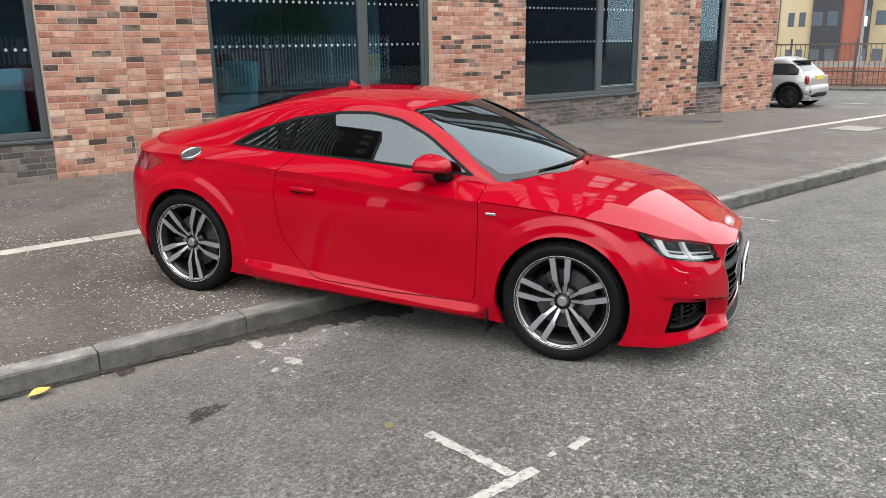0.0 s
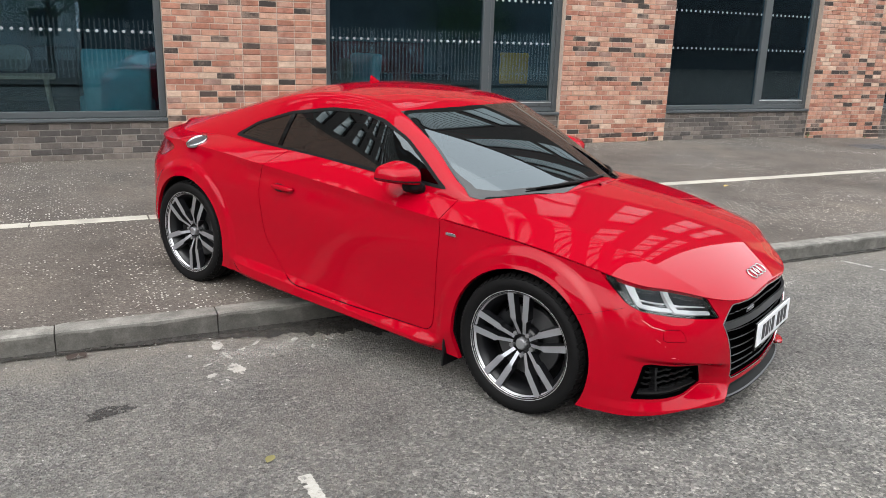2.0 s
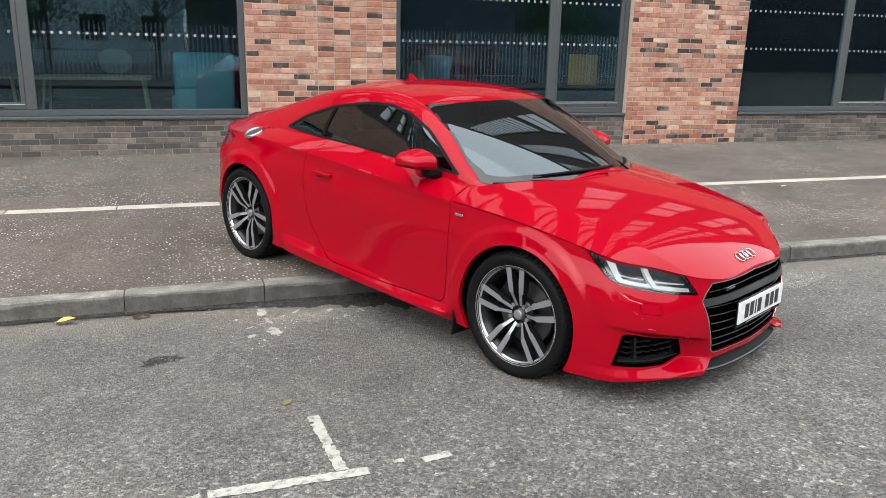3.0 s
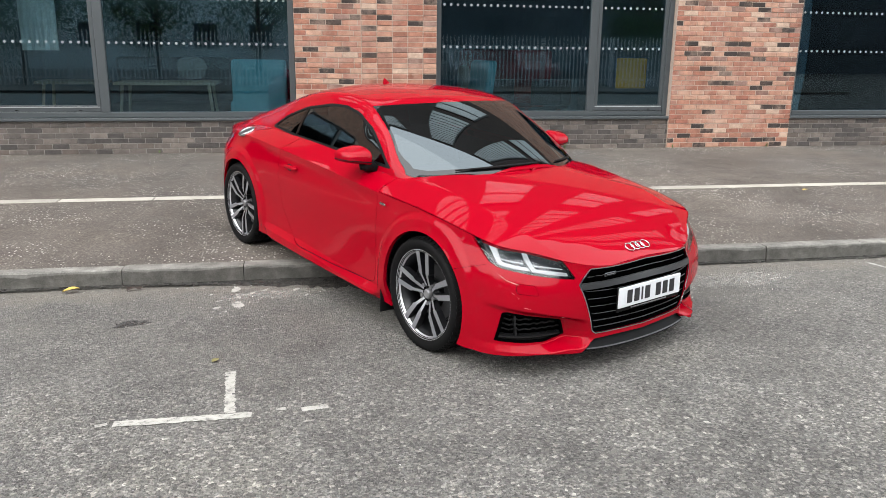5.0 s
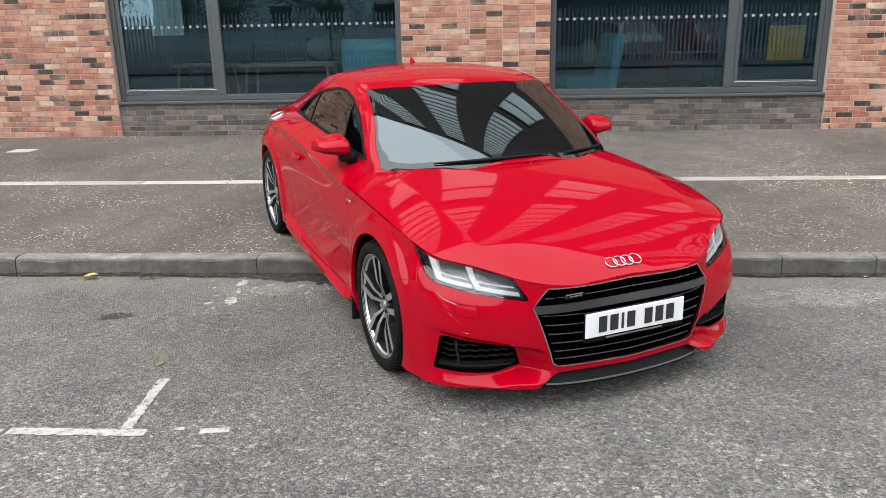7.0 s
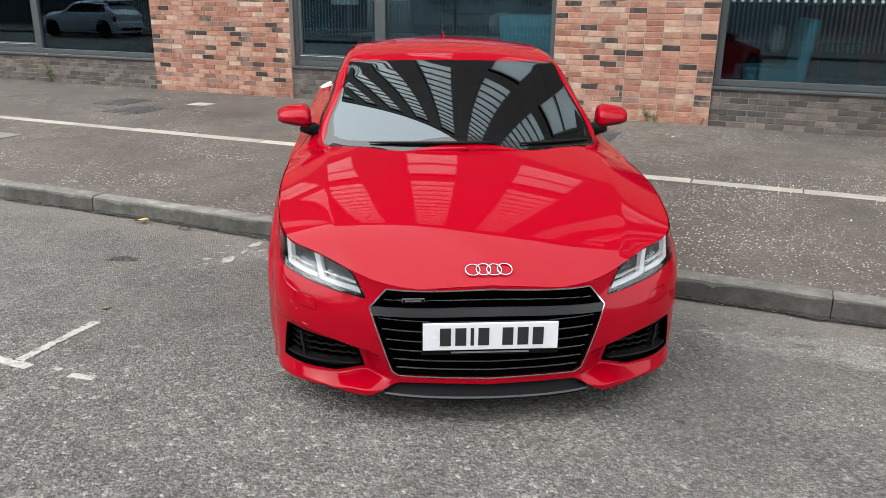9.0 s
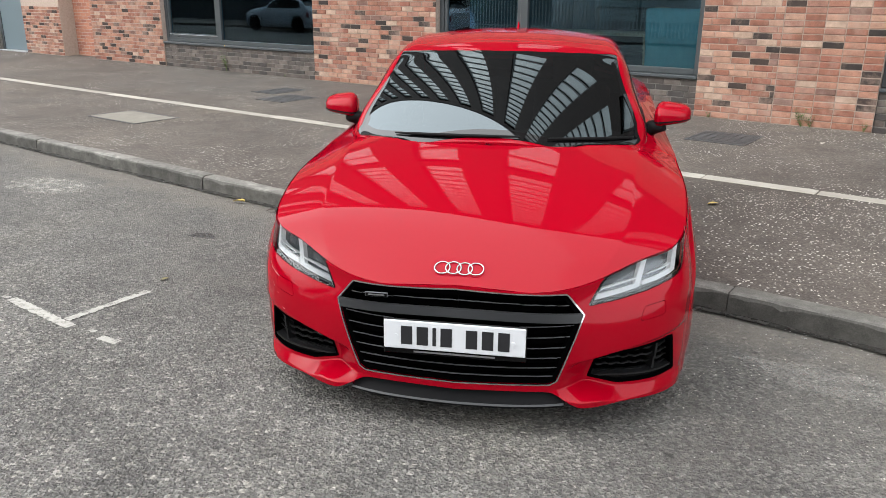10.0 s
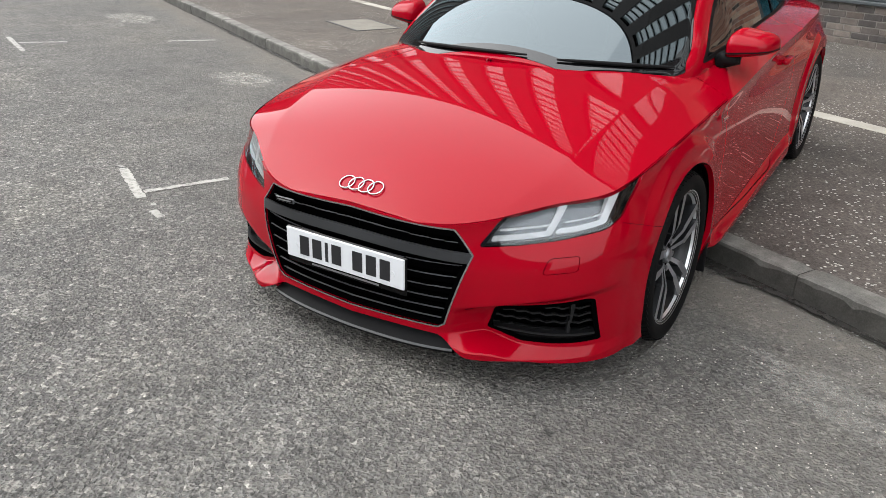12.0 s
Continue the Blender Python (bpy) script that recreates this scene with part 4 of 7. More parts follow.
BACKLIGHT, c1 = carve(c1, lambda S: S[0][:, :2], rear, 0.001, lambda W: W[:, 5] > 0.3)
lateral = lambda W: np.abs(W[:, 4]) > 0.3
GLASS, c1 = carve(c1, side_view, GLASS_SIDE, 0.0, lateral)
both("roof", rim(c1, 0.015), M_RED, car)
f = sdf(SCREEN[0][:, :2], ws)
border = np.interp(SCREEN[0][:, 0], (-0.62, -0.45), (0.016, 0.052))
clear, FRIT = split(SCREEN, f + border)
screen = both("windscreen", clear, M_CARGLASS, car, "tinted windscreen reflecting the building")
both("screen_border", FRIT, M_FRIT, car, "black border of the windscreen")
both("rear_window", BACKLIGHT, M_CARGLASS, car)
f = sdf(side_view(GLASS), GLASS_SIDE)
inner, trim = split(GLASS, f + 0.016)
pair("window_trim", rim(push(trim, 0.002), 0.012), M_BLACK, car)
post = np.abs(inner[0][:, 0] + 1.80 - 0.22 * (inner[0][:, 2] - 1.05)) - 0.016
B_POST, panes = split(inner, post)
pair("window_post", rim(push(B_POST, 0.001), 0.012), M_GLOSSBLACK, car)
panes[0][:, 3:6] = unit(panes[0][:, 3:6] * [1, 1, 0.62])
front_glass, rear_glass = split(panes, -(panes[0][:, 0] + 1.80 - 0.22 * (panes[0][:, 2] - 1.05)))
pair("door_window", push(front_glass, -0.003), M_SIDEGLASS, car)
pair("quarter_window", push(rear_glass, -0.003), M_SIDEGLASS, car)
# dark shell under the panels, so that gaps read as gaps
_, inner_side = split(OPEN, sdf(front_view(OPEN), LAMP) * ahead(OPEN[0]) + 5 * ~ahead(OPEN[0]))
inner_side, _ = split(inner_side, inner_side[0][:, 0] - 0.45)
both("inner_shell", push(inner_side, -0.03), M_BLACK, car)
pan = bmesh.new()
box(pan, -2.15, -0.80, 0.17, -0.36, 0.80, 0.24, bevel=0.03)
box(pan, -3.15, -0.62, 0.24, -2.1, 0.62, 0.34, bevel=0.03)
box(pan, -0.4, -0.50, 0.19, 0.58, 0.50, 0.26, bevel=0.03)
part("underbody", pan, M_BLACK, car)

# tail lamps
pair("tail_lamp", rim(TAIL_IN, 0.02), M_TAIL, car, "dark red tail lamp")

# headlamps: clear cover, dark housing, white light guides
for side in (1, -1):
    sd = (lambda S: S) if side > 0 else mirror
    lamp = skin("headlamp", sd(rim(push(LAMP_IN, -0.04), 0.03)), M_LAMPGREY, car, "clear headlamp with white light guides")
    skin("cover", sd(push(LAMP_IN, -0.001)), M_LENS, lamp)
    skin("surround", sd(push(split(LAMP_IN, -0.010 - sdf(front_view(LAMP_IN), LAMP))[0], -0.004)), M_GLOSSBLACK, lamp)
    fl = front_view(LAMP_IN)
    bars = [[(0.503, 0.576), (0.58, 0.587), (0.652, 0.600), (0.656, 0.616), (0.58, 0.603), (0.508, 0.592)],
            [(0.520, 0.606), (0.58, 0.615), (0.656, 0.628), (0.656, 0.633), (0.58, 0.621), (0.523, 0.611)],
            [(0.642, 0.599), (0.666, 0.603), (0.706, 0.730), (0.686, 0.722)],
            [(0.674, 0.607), (0.73, 0.615), (0.79, 0.628), (0.79, 0.645), (0.73, 0.631), (0.678, 0.622)],
            [(0.690, 0.637), (0.74, 0.646), (0.79, 0.657), (0.79, 0.662), (0.74, 0.651), (0.692, 0.642)],
            [(0.782, 0.627), (0.805, 0.633), (0.828, 0.757), (0.810, 0.752)]]
    for b in bars:
        g, _ = split(LAMP_IN, sdf(fl, b))
        skin("light_guide", sd(rim(push(g, -0.018), 0.02)), M_LED, lamp)

# grille: frame, slats, crossbar, mesh behind
fg = sdf(front_view(GR_IN), GRILLE)
frame_ring, grille_in = split(GR_IN, -(fg + 0.0055))
grille = both("grille", push(grille_in, -0.055), M_GRILLE, car, "black slatted grille with a thin bright frame")
both("frame", rim(push(frame_ring, 0.0015), 0.004), M_CHROME, grille)
both("surround", rim(push(split(grille_in, -(sdf(front_view(grille_in), GRILLE) + 0.02))[0], -0.008), 0.05), M_GRILLE, grille)
for zc, hh, mt, dp in [(0.596, 0.004, M_GRILLE, -0.012), (0.576, 0.0016, M_SLAT, -0.010), (0.532, 0.017, M_SATIN, 0.002), (0.490, 0.0014, M_SLAT, -0.010), (0.448, 0.0014, M_SLAT, -0.010), (0.406, 0.0014, M_SLAT, -0.010),
                       (0.364, 0.0014, M_SLAT, -0.010), (0.322, 0.0014, M_SLAT, -0.010), (0.284, 0.0014, M_SLAT, -0.010)]:
    zz = grille_in[0][:, 2] + 0.02 * (np.abs(grille_in[0][:, 1]) / 0.46)**2 * (1 if zc > 0.5 else -0.5) * 0.6
    bar, _ = split(grille_in, np.abs(zz - zc) - hh)
    both("slat", rim(push(bar, dp), 0.005 if hh < 0.01 else 0.012), mt, grille)
for zc in (0.511, 0.469, 0.427, 0.385, 0.343, 0.303):
    bar, _ = split(grille_in, np.abs(grille_in[0][:, 2] - 0.006 * (np.abs(grille_in[0][:, 1]) / 0.46)**2 - zc) - 0.013)
    both("slat", rim(push(bar, -0.034), 0.015), M_GRILLE, grille)
for yc in (0.1, 0.2, 0.3):
    bar, _ = split(grille_in, np.maximum(np.abs(grille_in[0][:, 1] - yc) - 0.002, 0.55 - grille_in[0][:, 2]))
    pair("rib", rim(push(bar, -0.014), 0.02), M_GRILLE, grille)

# air intakes beside the grille, set back along one direction
FOG_IN[0][:, 3:6] = unit(np.array([0.86, 0.50, 0.06]))
for side in (1, -1):
    sd = (lambda S: S) if side > 0 else mirror
    intake = skin("air_intake", sd(push(FOG_IN, -0.085)), M_GRILLE, car, "black honeycomb air intake")
    ff = sdf(front_view(FOG_IN), FOG)
    skin("frame", sd(rim(push(split(FOG_IN, -(ff + 0.012))[0], -0.001), 0.06)), M_GRILLE, intake)
    y_, z_ = front_view(FOG_IN).T
    skin("lip", sd(rim(push(split(FOG_IN, z_ - 0.249)[0], -0.010), 0.03)), M_GLOSSBLACK, intake)
    skin("blade", sd(rim(push(split(FOG_IN, np.abs(z_ - 0.2535) - 0.004)[0], -0.003), 0.05)), M_COMB, intake)
    fin_y = np.abs(y_ - 0.748 - 0.1 * (z_ - 0.3)) - 0.005
    skin("blade", sd(rim(push(split(FOG_IN, fin_y)[0], -0.014), 0.04)), M_COMB, intake)
    comb = np.minimum(np.abs((z_ * 36 + 0.30 * np.abs(((y_ * 22) % 1) - 0.5) * 2) % 1 - 0.5) - 0.13, 1)
    skin("honeycomb", sd(rim(push(split(FOG_IN, np.maximum(comb, 0.258 - z_))[0], -0.030), 0.01)), M_COMB, intake)

# splitter lip
lip_s = np.linspace(0, float(np.interp(0.408, plan[:4, 1], chord[:4])), 40)
lp = []
for k in range(40):
    x, y = float(plan_x(lip_s[k])), float(plan_y(lip_s[k]))
    up = 0.008 * (y / 0.42)**2
    lp.append([(x - 0.14, y * 0.97, 0.158 + up), (x - 0.004, y, 0.158 + up), (x + 0.006, y, 0.163 + up), (x + 0.007, y, 0.170 + up), (x + 0.001, y, 0.176 + up),
               (x - 0.022, y, 0.188 + up), (x - 0.026, y, 0.21 + up), (x - 0.030, y, 0.224), (x - 0.1, y * 0.97, 0.224)])
LIP = upward(sheet(np.array(lp)))
M_LIP = mat("matt_black_lip", (0.004, 0.004, 0.0045), 0.6, 0.0, Specular_IOR_Level=0.10)
splitter = both("splitter", LIP, M_LIP, car, "black lip under the bumper")
both("edge", push(upward(sheet(np.array(lp)[:, 3:5])), 0.001), M_SATIN, splitter, "thin grey edge")

# ---- wheels ----
M_RIMEDGE = mat("bright_machined_edge", (0.68, 0.69, 0.71), 0.28, 0.7)
M_CAPGREY = mat("hub_cap_grey", (0.24, 0.24, 0.25), 0.35, 0.6)
M_BRUSHED = mat("brushed_aluminium", (0.16, 0.18, 0.21), 0.3, 0.9)
def wheel(x, side):
    """side is +1 on the car's left."""
    w = empty("wheel")
    w.parent = car
    w["label"] = "ten-spoke machined alloy wheel with a low tyre"
    w.matrix_basis = pose(x, side * 0.790, HUB_Z, 0, 5 if x == 0 else 47, 0 if side > 0 else 180)
    R, K = TYRE_R, 1.05
    tp = [(0.252, -0.098), (0.268, -0.112), (0.294, -0.121), (0.312, -0.117), (0.322, -0.104), (R, -0.09), (R, -0.062), (R - 0.007, -0.060), (R - 0.007, -0.051), (R, -0.049), (R, -0.006), (R - 0.007, -0.004), (R - 0.007, 0.004), (R, 0.006),
          (R, 0.049), (R - 0.007, 0.051), (R - 0.007, 0.060), (R, 0.062), (R, 0.09), (0.322, 0.104), (0.312, 0.117), (0.295, 0.121), (0.280, 0.118), (0.270, 0.113), (0.262, 0.110), (0.253, 0.098)]
    v, f = lathe(tp, 96)
    tyre = raw("tyre", v, f, M_RUBBER, w, "black low-profile tyre", smooth=True)
    bm = bmesh.new()
    for k in range(64):
        a = 2 * math.pi * k / 64
        for sg in (1, -1):
            r = bmesh.ops.create_cube(bm, size=1, matrix=Matrix.Rotation(a, 4, "Y") @ Matrix.Translation((0, sg * 0.094, 0.3225)) @ Matrix.Rotation(-sg * 0.35, 4, "X") @ Matrix.Rotation(0.25, 4, "Z") @ Matrix.Diagonal((0.022, 0.036, 0.010, 1)))
    tagged(part("tread", bm, M_RUBBER, tyre), kind="stuff")
    rp = [(0.236, -0.10), (0.228, -0.06), (0.205, -0.03), (0.205, 0.05), (0.222, 0.075), (0.2355, 0.088), (0.2355, 0.100), (0.242, 0.106), (0.247, 0.108), (0.247, 0.100)]
    v, f = lathe([(r * K, y) for r, y in rp], 96)
    raw("rim_barrel", v, f, M_GUNMETAL, w, smooth=True)
    v, f = lathe([(q * K, y) for q, y in ((0.230, 0.088), (0.233, 0.094), (0.239, 0.1035), (0.2475, 0.1085), (0.2495, 0.107), (0.2495, 0.100))], 96)
    raw("rim_lip", v, f, M_RIMEDGE, w, "bright machined rim lip", smooth=True)
    # five pairs of spokes
    for k in range(5):
        a = 2 * math.pi * k / 5
        for sg in (1, -1):
            stations = [(0.046, 0.012, 0.0085, 0.066), (0.105, 0.0255, 0.0095, 0.088), (0.112, 0.0272, 0.0098, 0.0905), (0.124, 0.0315, 0.0148, 0.093), (0.22, 0.0405, 0.0160, 0.100), (0.25, 0.0430, 0.0165, 0.1015)]
            face, bodyv = [], []
            for r, off, hw, y in stations:
                x0, x1 = sg * off - hw, sg * off + hw
                face.append(((x0, y, r), (x1, y, r)))
                bodyv.append(((x0, y - 0.0008, r), (x1, y - 0.0008, r), (x1 + 0.003, y - 0.038, r), (x0 - 0.003, y - 0.038, r)))
            M = Matrix.Rotation(a, 3, "Y")
            v = [M @ Vector(p) for row in bodyv for p in row]
            f = [(4 * i + j, 4 * i + (j + 1) % 4, 4 * i + 4 + (j + 1) % 4, 4 * i + 4 + j) for i in range(5) for j in range(4)] + [(3, 2, 1, 0)]
            sp = raw("spoke", v, f, M_GUNMETAL, w)
            v = [M @ Vector(p) for row in face for p in row]
            raw("spoke_face", v, [(2 * i, 2 * i + 1, 2 * i + 3, 2 * i + 2) for i in range(5)], M_ALLOY, sp)
    v, f = lathe([(0.001, 0.052), (0.07, 0.050), (0.078, 0.04), (0.08, 0.0), (0.06, 0.0)], 40)
    raw("hub", v, f, M_GUNMETAL, w, smooth=True)
    v, f = lathe([(0.0005, 0.0815), (0.022, 0.081), (0.026, 0.078), (0.0285, 0.070), (0.030, 0.05)], 40)
    raw("hub_cap", v, f, M_CAPGREY, w, "grey hub cap")
    for k in range(5):
        a = 2 * math.pi * (k + 0.5) / 5
        bm = bmesh.new()
        p = Vector((0.056 * math.sin(a), 0.045, 0.056 * math.cos(a)))
        cyl(bm, p, p + Vector((0, 0.030, 0)), 0.0115, 6)
        part("wheel_bolt", bm, M_CAPGREY, w)
    v, f = lathe([(0.07, 0.005), (0.09, 0.012), (0.165, 0.012), (0.168, 0.008), (0.168, -0.012), (0.07, -0.012)], 72)
    raw("brake_disc", v, f, M_STEEL, w, "grey brake disc", smooth=False)
    v, f = lathe([(0.10, -0.03), (0.10, 0.032), (0.12, 0.04), (0.165, 0.038), (0.186, 0.025), (0.188, -0.03)], 14, 0.7, 1.7)
    cal = raw("brake_caliper", v, f, M_GUNMETAL, w, smooth=True)
    v, f = lathe([(0.0, -0.09), (0.24, -0.09)], 40)
    raw("back_plate", v, f, M_BLACK, w)
    return w


for X in (0.0, -WHEELBASE):
    for s in (1, -1):
        wheel(X, s)
        # wheel housing
        v, f = lathe([(0.372, 0.085), (0.385, 0.06), (0.385, -0.32), (0.0, -0.32)], 40, -1.95, 1.95)
        h = raw("wheel_housing", [(p[0] + X, s * (0.79 + p[1]), p[2] + HUB_Z) for p in v], f, M_BLACK, car)
    # mud flap behind the front wheels
    if X == 0:
        for s in (1, -1):
            part("mud_flap", boxes((-0.417, s * 0.80 - 0.11, 0.085, -0.405, s * 0.80 + 0.108, 0.36), bevel=0.004), M_BLACK, car)


# ---- fittings ----
def ellipsoid(bm, c, r, rot=None, seg=24, square=2.6):
    rs = bmesh.ops.create_uvsphere(bm, u_segments=seg, v_segments=seg // 2, radius=1.0)
    for v in rs["verts"]:
        p = v.co
        q = Vector([math.copysign(abs(a)**(2 / square), a) for a in p])
        v.co = Vector((q.x * r[0], q.y * r[1], q.z * r[2]))
        if rot:
            v.co = rot @ v.co
        v.co += Vector(c)
    return bm


for s in (1, -1):
    # door mirror: shell, dark foot, glass
    mr = empty("door_mirror")
    mr.parent = car
    mr["label"] = "red door mirror on a black foot"
    tilt = Euler((0, 0, -s * 0.16)).to_matrix()

    def shape(p, grow=1.0):
        # blunt flat back and underside, rounded nose and top, tapering outwards
        x, y, z = [math.copysign(abs(a)**k, a) for a, k in zip(p, (0.38 if p[0] < 0 else 0.72, 0.50, 0.34 if p[2] < 0 else 0.66))]
        out = y * s
        hgt = 0.072 * (0.96 - 0.26 * out - 0.26 * max(0.0, x)) if z > 0 else 0.031 * (1.0 - 0.30 * out)
        xr = x * (0.098 - 0.016 * out) if x > 0 else x * 0.074
        return tilt @ Vector((xr * grow - 0.014 * out, y * 0.090 * grow, z * hgt * grow + 0.006 * out)) + Vector((-0.785, s * 0.885, 0.972))

    bm = bmesh.new()
    rs = bmesh.ops.create_uvsphere(bm, u_segments=64, v_segments=40, radius=1.0)
    for v in rs["verts"]:
        v.co = shape(v.co)
    part("shell", bm, M_RED, mr, smooth=True)
    # dark joint round the lower shell
    vv = [shape((math.cos(q) * math.cos(h), math.sin(h) * math.cos(q), math.sin(q)), 1.012) for h in [2 * math.pi * k / 48 for k in range(48)] for q in (-0.015, -0.10)]
    raw("joint", vv, [(2 * k, (2 * k + 2) % 96, (2 * k + 3) % 96, 2 * k + 1) for k in range(48)], M_BLACK, mr)
    vv = [shape((math.cos(q) * math.cos(h), math.sin(h) * math.cos(q), math.sin(q)), 1.016) for h in [2 * math.pi * k / 48 for k in range(48)] for q in (-0.17, -0.7, -1.25)]
    raw("lower_shell", vv, [(3 * k + j, (3 * k + 3) % 144 + j, (3 * k + 3) % 144 + j + 1, 3 * k + j + 1) for k in range(48) for j in (0, 1)], M_GLOSSBLACK, mr)
    bm = bmesh.new()
    ellipsoid(bm, (-0.745, s * 0.80, 0.925), (0.05, 0.05, 0.030))
    cyl(bm, (-0.72, s * 0.752, 0.905), (-0.755, s * 0.84, 0.93), 0.030, 16)
    part("foot", bm, M_BLACK, mr, smooth=True)
    part("mirror_glass", boxes((-0.868, s * 0.880 - 0.05, 0.952, -0.858, s * 0.880 + 0.05, 1.01), bevel=0.002), M_CHROME, mr)
    # handle, with a black ellipsoid painting in the shade of its shallow bowl
    hd = part("door_handle", ellipsoid(bmesh.new(), (-1.615, s * 0.893, 0.770), (0.088, 0.018, 0.0145), square=3.2), M_RED, car, smooth=True)
    part("bowl_shade", ellipsoid(bmesh.new(), (-1.655, s * 0.876, 0.760), (0.045, 0.010, 0.026)), M_BLACK, hd, smooth=True)
    # badge on the wing
    part("badge", boxes((-0.445, s * 0.9015 - 0.003, 0.752, -0.385, s * 0.9015 + 0.003, 0.768), bevel=0.003), M_CHROME, car, "small bright badge")

# filler cap on the right haunch
FX, FY, EPS = -2.49, 0.826, 0.012
slope = [float(deck_at(FX + a, FY + b)) for a, b in ((EPS, 0), (-EPS, 0), (0, EPS), (0, -EPS))]
nrm = Vector((0.0, -0.12, 0.0)) + Vector((-(slope[0] - slope[1]) / (2 * EPS), (slope[2] - slope[3]) / (2 * EPS), 1.0)).normalized()
nrm = nrm.normalized()
q = nrm.to_track_quat("Y", "Z").to_matrix().to_4x4()
pf = Vector((FX, -FY, float(deck_at(FX, FY)))) + nrm * 0.003
cap = empty("filler_cap", None)
cap.parent = car
cap["label"] = "round brushed aluminium filler cap"
cap.matrix_basis = Matrix.Translation(pf) @ q
v, f = lathe([(0.0705, -0.01), (0.0705, 0.006), (0.066, 0.009), (0.060, 0.006), (0.058, 0.002)], 48)
raw("ring", v, f, M_CHROME, cap, smooth=True)
v, f = lathe([(0.0005, 0.006), (0.05, 0.005), (0.0585, 0.002)], 48)
raw("disc", v, f, M_BRUSHED, cap, smooth=True)
for k in range(8):
    a = 2 * math.pi * (k + 0.5) / 8
    bm = bmesh.new()
    cyl(bm, (0.0645 * math.sin(a), 0.006, 0.0645 * math.cos(a)), (0.0645 * math.sin(a), 0.011, 0.0645 * math.cos(a)), 0.0035, 8)
    part("screw", bm, M_STEEL, cap)

# roof fin
rv = float(ridge_z(-1.76))
bm = bmesh.new()
v = [(-1.80, -0.010, rv - 0.012), (-1.71, -0.007, rv - 0.004), (-1.80, 0.010, rv - 0.012), (-1.71, 0.007, rv - 0.004), (-1.795, -0.003, rv + 0.036), (-1.795, 0.003, rv + 0.036), (-1.778, -0.003, rv + 0.030), (-1.778, 0.003, rv + 0.030)]
raw("roof_fin", v, [(0, 1, 6, 4), (2, 5, 7, 3), (4, 6, 7, 5), (1, 3, 7, 6), (0, 4, 5, 2)], M_RED, car)

# four chrome rings on the nose
rings = empty("emblem")
rings.parent = car
rings["label"] = "four linked chrome rings"
rings.matrix_basis = Matrix.Translation((0.745, 0, float(deck_mid(0.745)) + 0.004)) @ Matrix.Rotation(radians(27), 4, "Y")
for k in range(4):
    bm = bmesh.new()
    vv, ff = [], []
    n, m = 40, 8
    for i in range(n):
        a = 2 * math.pi * i / n
        for j in range(m):
            b = 2 * math.pi * j / m
            r = 0.0285 + 0.0026 * math.cos(b)
            vv.append((r * math.cos(a), (k - 1.5) * 0.0415 + r * math.sin(a), 0.003 * math.sin(b) + 0.002 * (k % 2)))
            ff.append((i * m + j, ((i + 1) % n) * m + j, ((i + 1) % n) * m + (j + 1) % m, i * m + (j + 1) % m))
    raw("ring", vv, ff, M_CHROME, rings, smooth=True)
# small badge in the grille
badge = part("badge", boxes((0.818, -0.338, 0.573, 0.826, -0.252, 0.591), bevel=0.002), M_SLAT, car, "small dark grille badge with a pale edge")
part("field", boxes((0.8262, -0.335, 0.5755, 0.8272, -0.255, 0.5885)), M_GLOSSBLACK, badge)
part("bar", boxes((0.8274, -0.326, 0.5795, 0.8280, -0.264, 0.5850)), M_CAPGREY, badge, "pale bar of lettering")

# number plate with bars for the characters
plate = empty("number_plate")
plate.parent = car
plate["label"] = "white number plate with black bars"
plate.matrix_basis = Matrix.Translation((0.864, 0, PLATE_Z)) @ Matrix.Rotation(radians(-3), 4, "Y")
part("plate", boxes((-0.004, -0.26, -0.0555, 0.004, 0.26, 0.0555), bevel=0.003), M_PLATE, plate)
part("holder", boxes((-0.014, -0.264, -0.080, -0.0045, 0.264, 0.058), bevel=0.004), M_GLOSSBLACK, plate)
xx = -0.195
for k in range(7):
    if k == 4:
        xx += 0.034
    wch = 0.013 if k == 2 else 0.042
    part("bar", boxes((0.0042, xx, -0.036, 0.0056, xx + wch, 0.036)), M_INK, plate)
    xx += wch + 0.0165
part("bar", boxes((-0.0044, -0.15, -0.071, -0.0036, 0.15, -0.064)), M_CAPGREY, plate, "thin pale bar of lettering")
for y in (-0.215, 0.215):
    bm = bmesh.new()
    cyl(bm, (0.003, y, -0.005), (0.0065, y, -0.005), 0.008, 12)
    part("screw_cap", bm, M_PLATE, plate)

# wipers lying on the base of the screen
for a, b in ((-0.47, 0.145), (0.27, 0.67)):
    n, m = 16, 6
    vv, ff = [], []
    for i in range(n + 1):
        t = i / n
        y = a + (b - a) * t
        x = -0.125 - 0.345 * (y / 0.735)**2 - 0.016 - 0.010 * t
        z = float(screen_z(np.array(x), np.array(abs(y)))) + 0.010
        r = 0.008 * (1 - 0.5 * abs(2 * t - 1)**3)
        for j in range(m):
            q = 2 * math.pi * j / m
            vv.append((x + r * math.cos(q), y, z + r * math.sin(q)))
    for i in range(n):
        for j in range(m):
            ff.append((i * m + j, (i + 1) * m + j, (i + 1) * m + (j + 1) % m, i * m + (j + 1) % m))
    raw("wiper", vv, ff, M_BLACK, car, smooth=True)

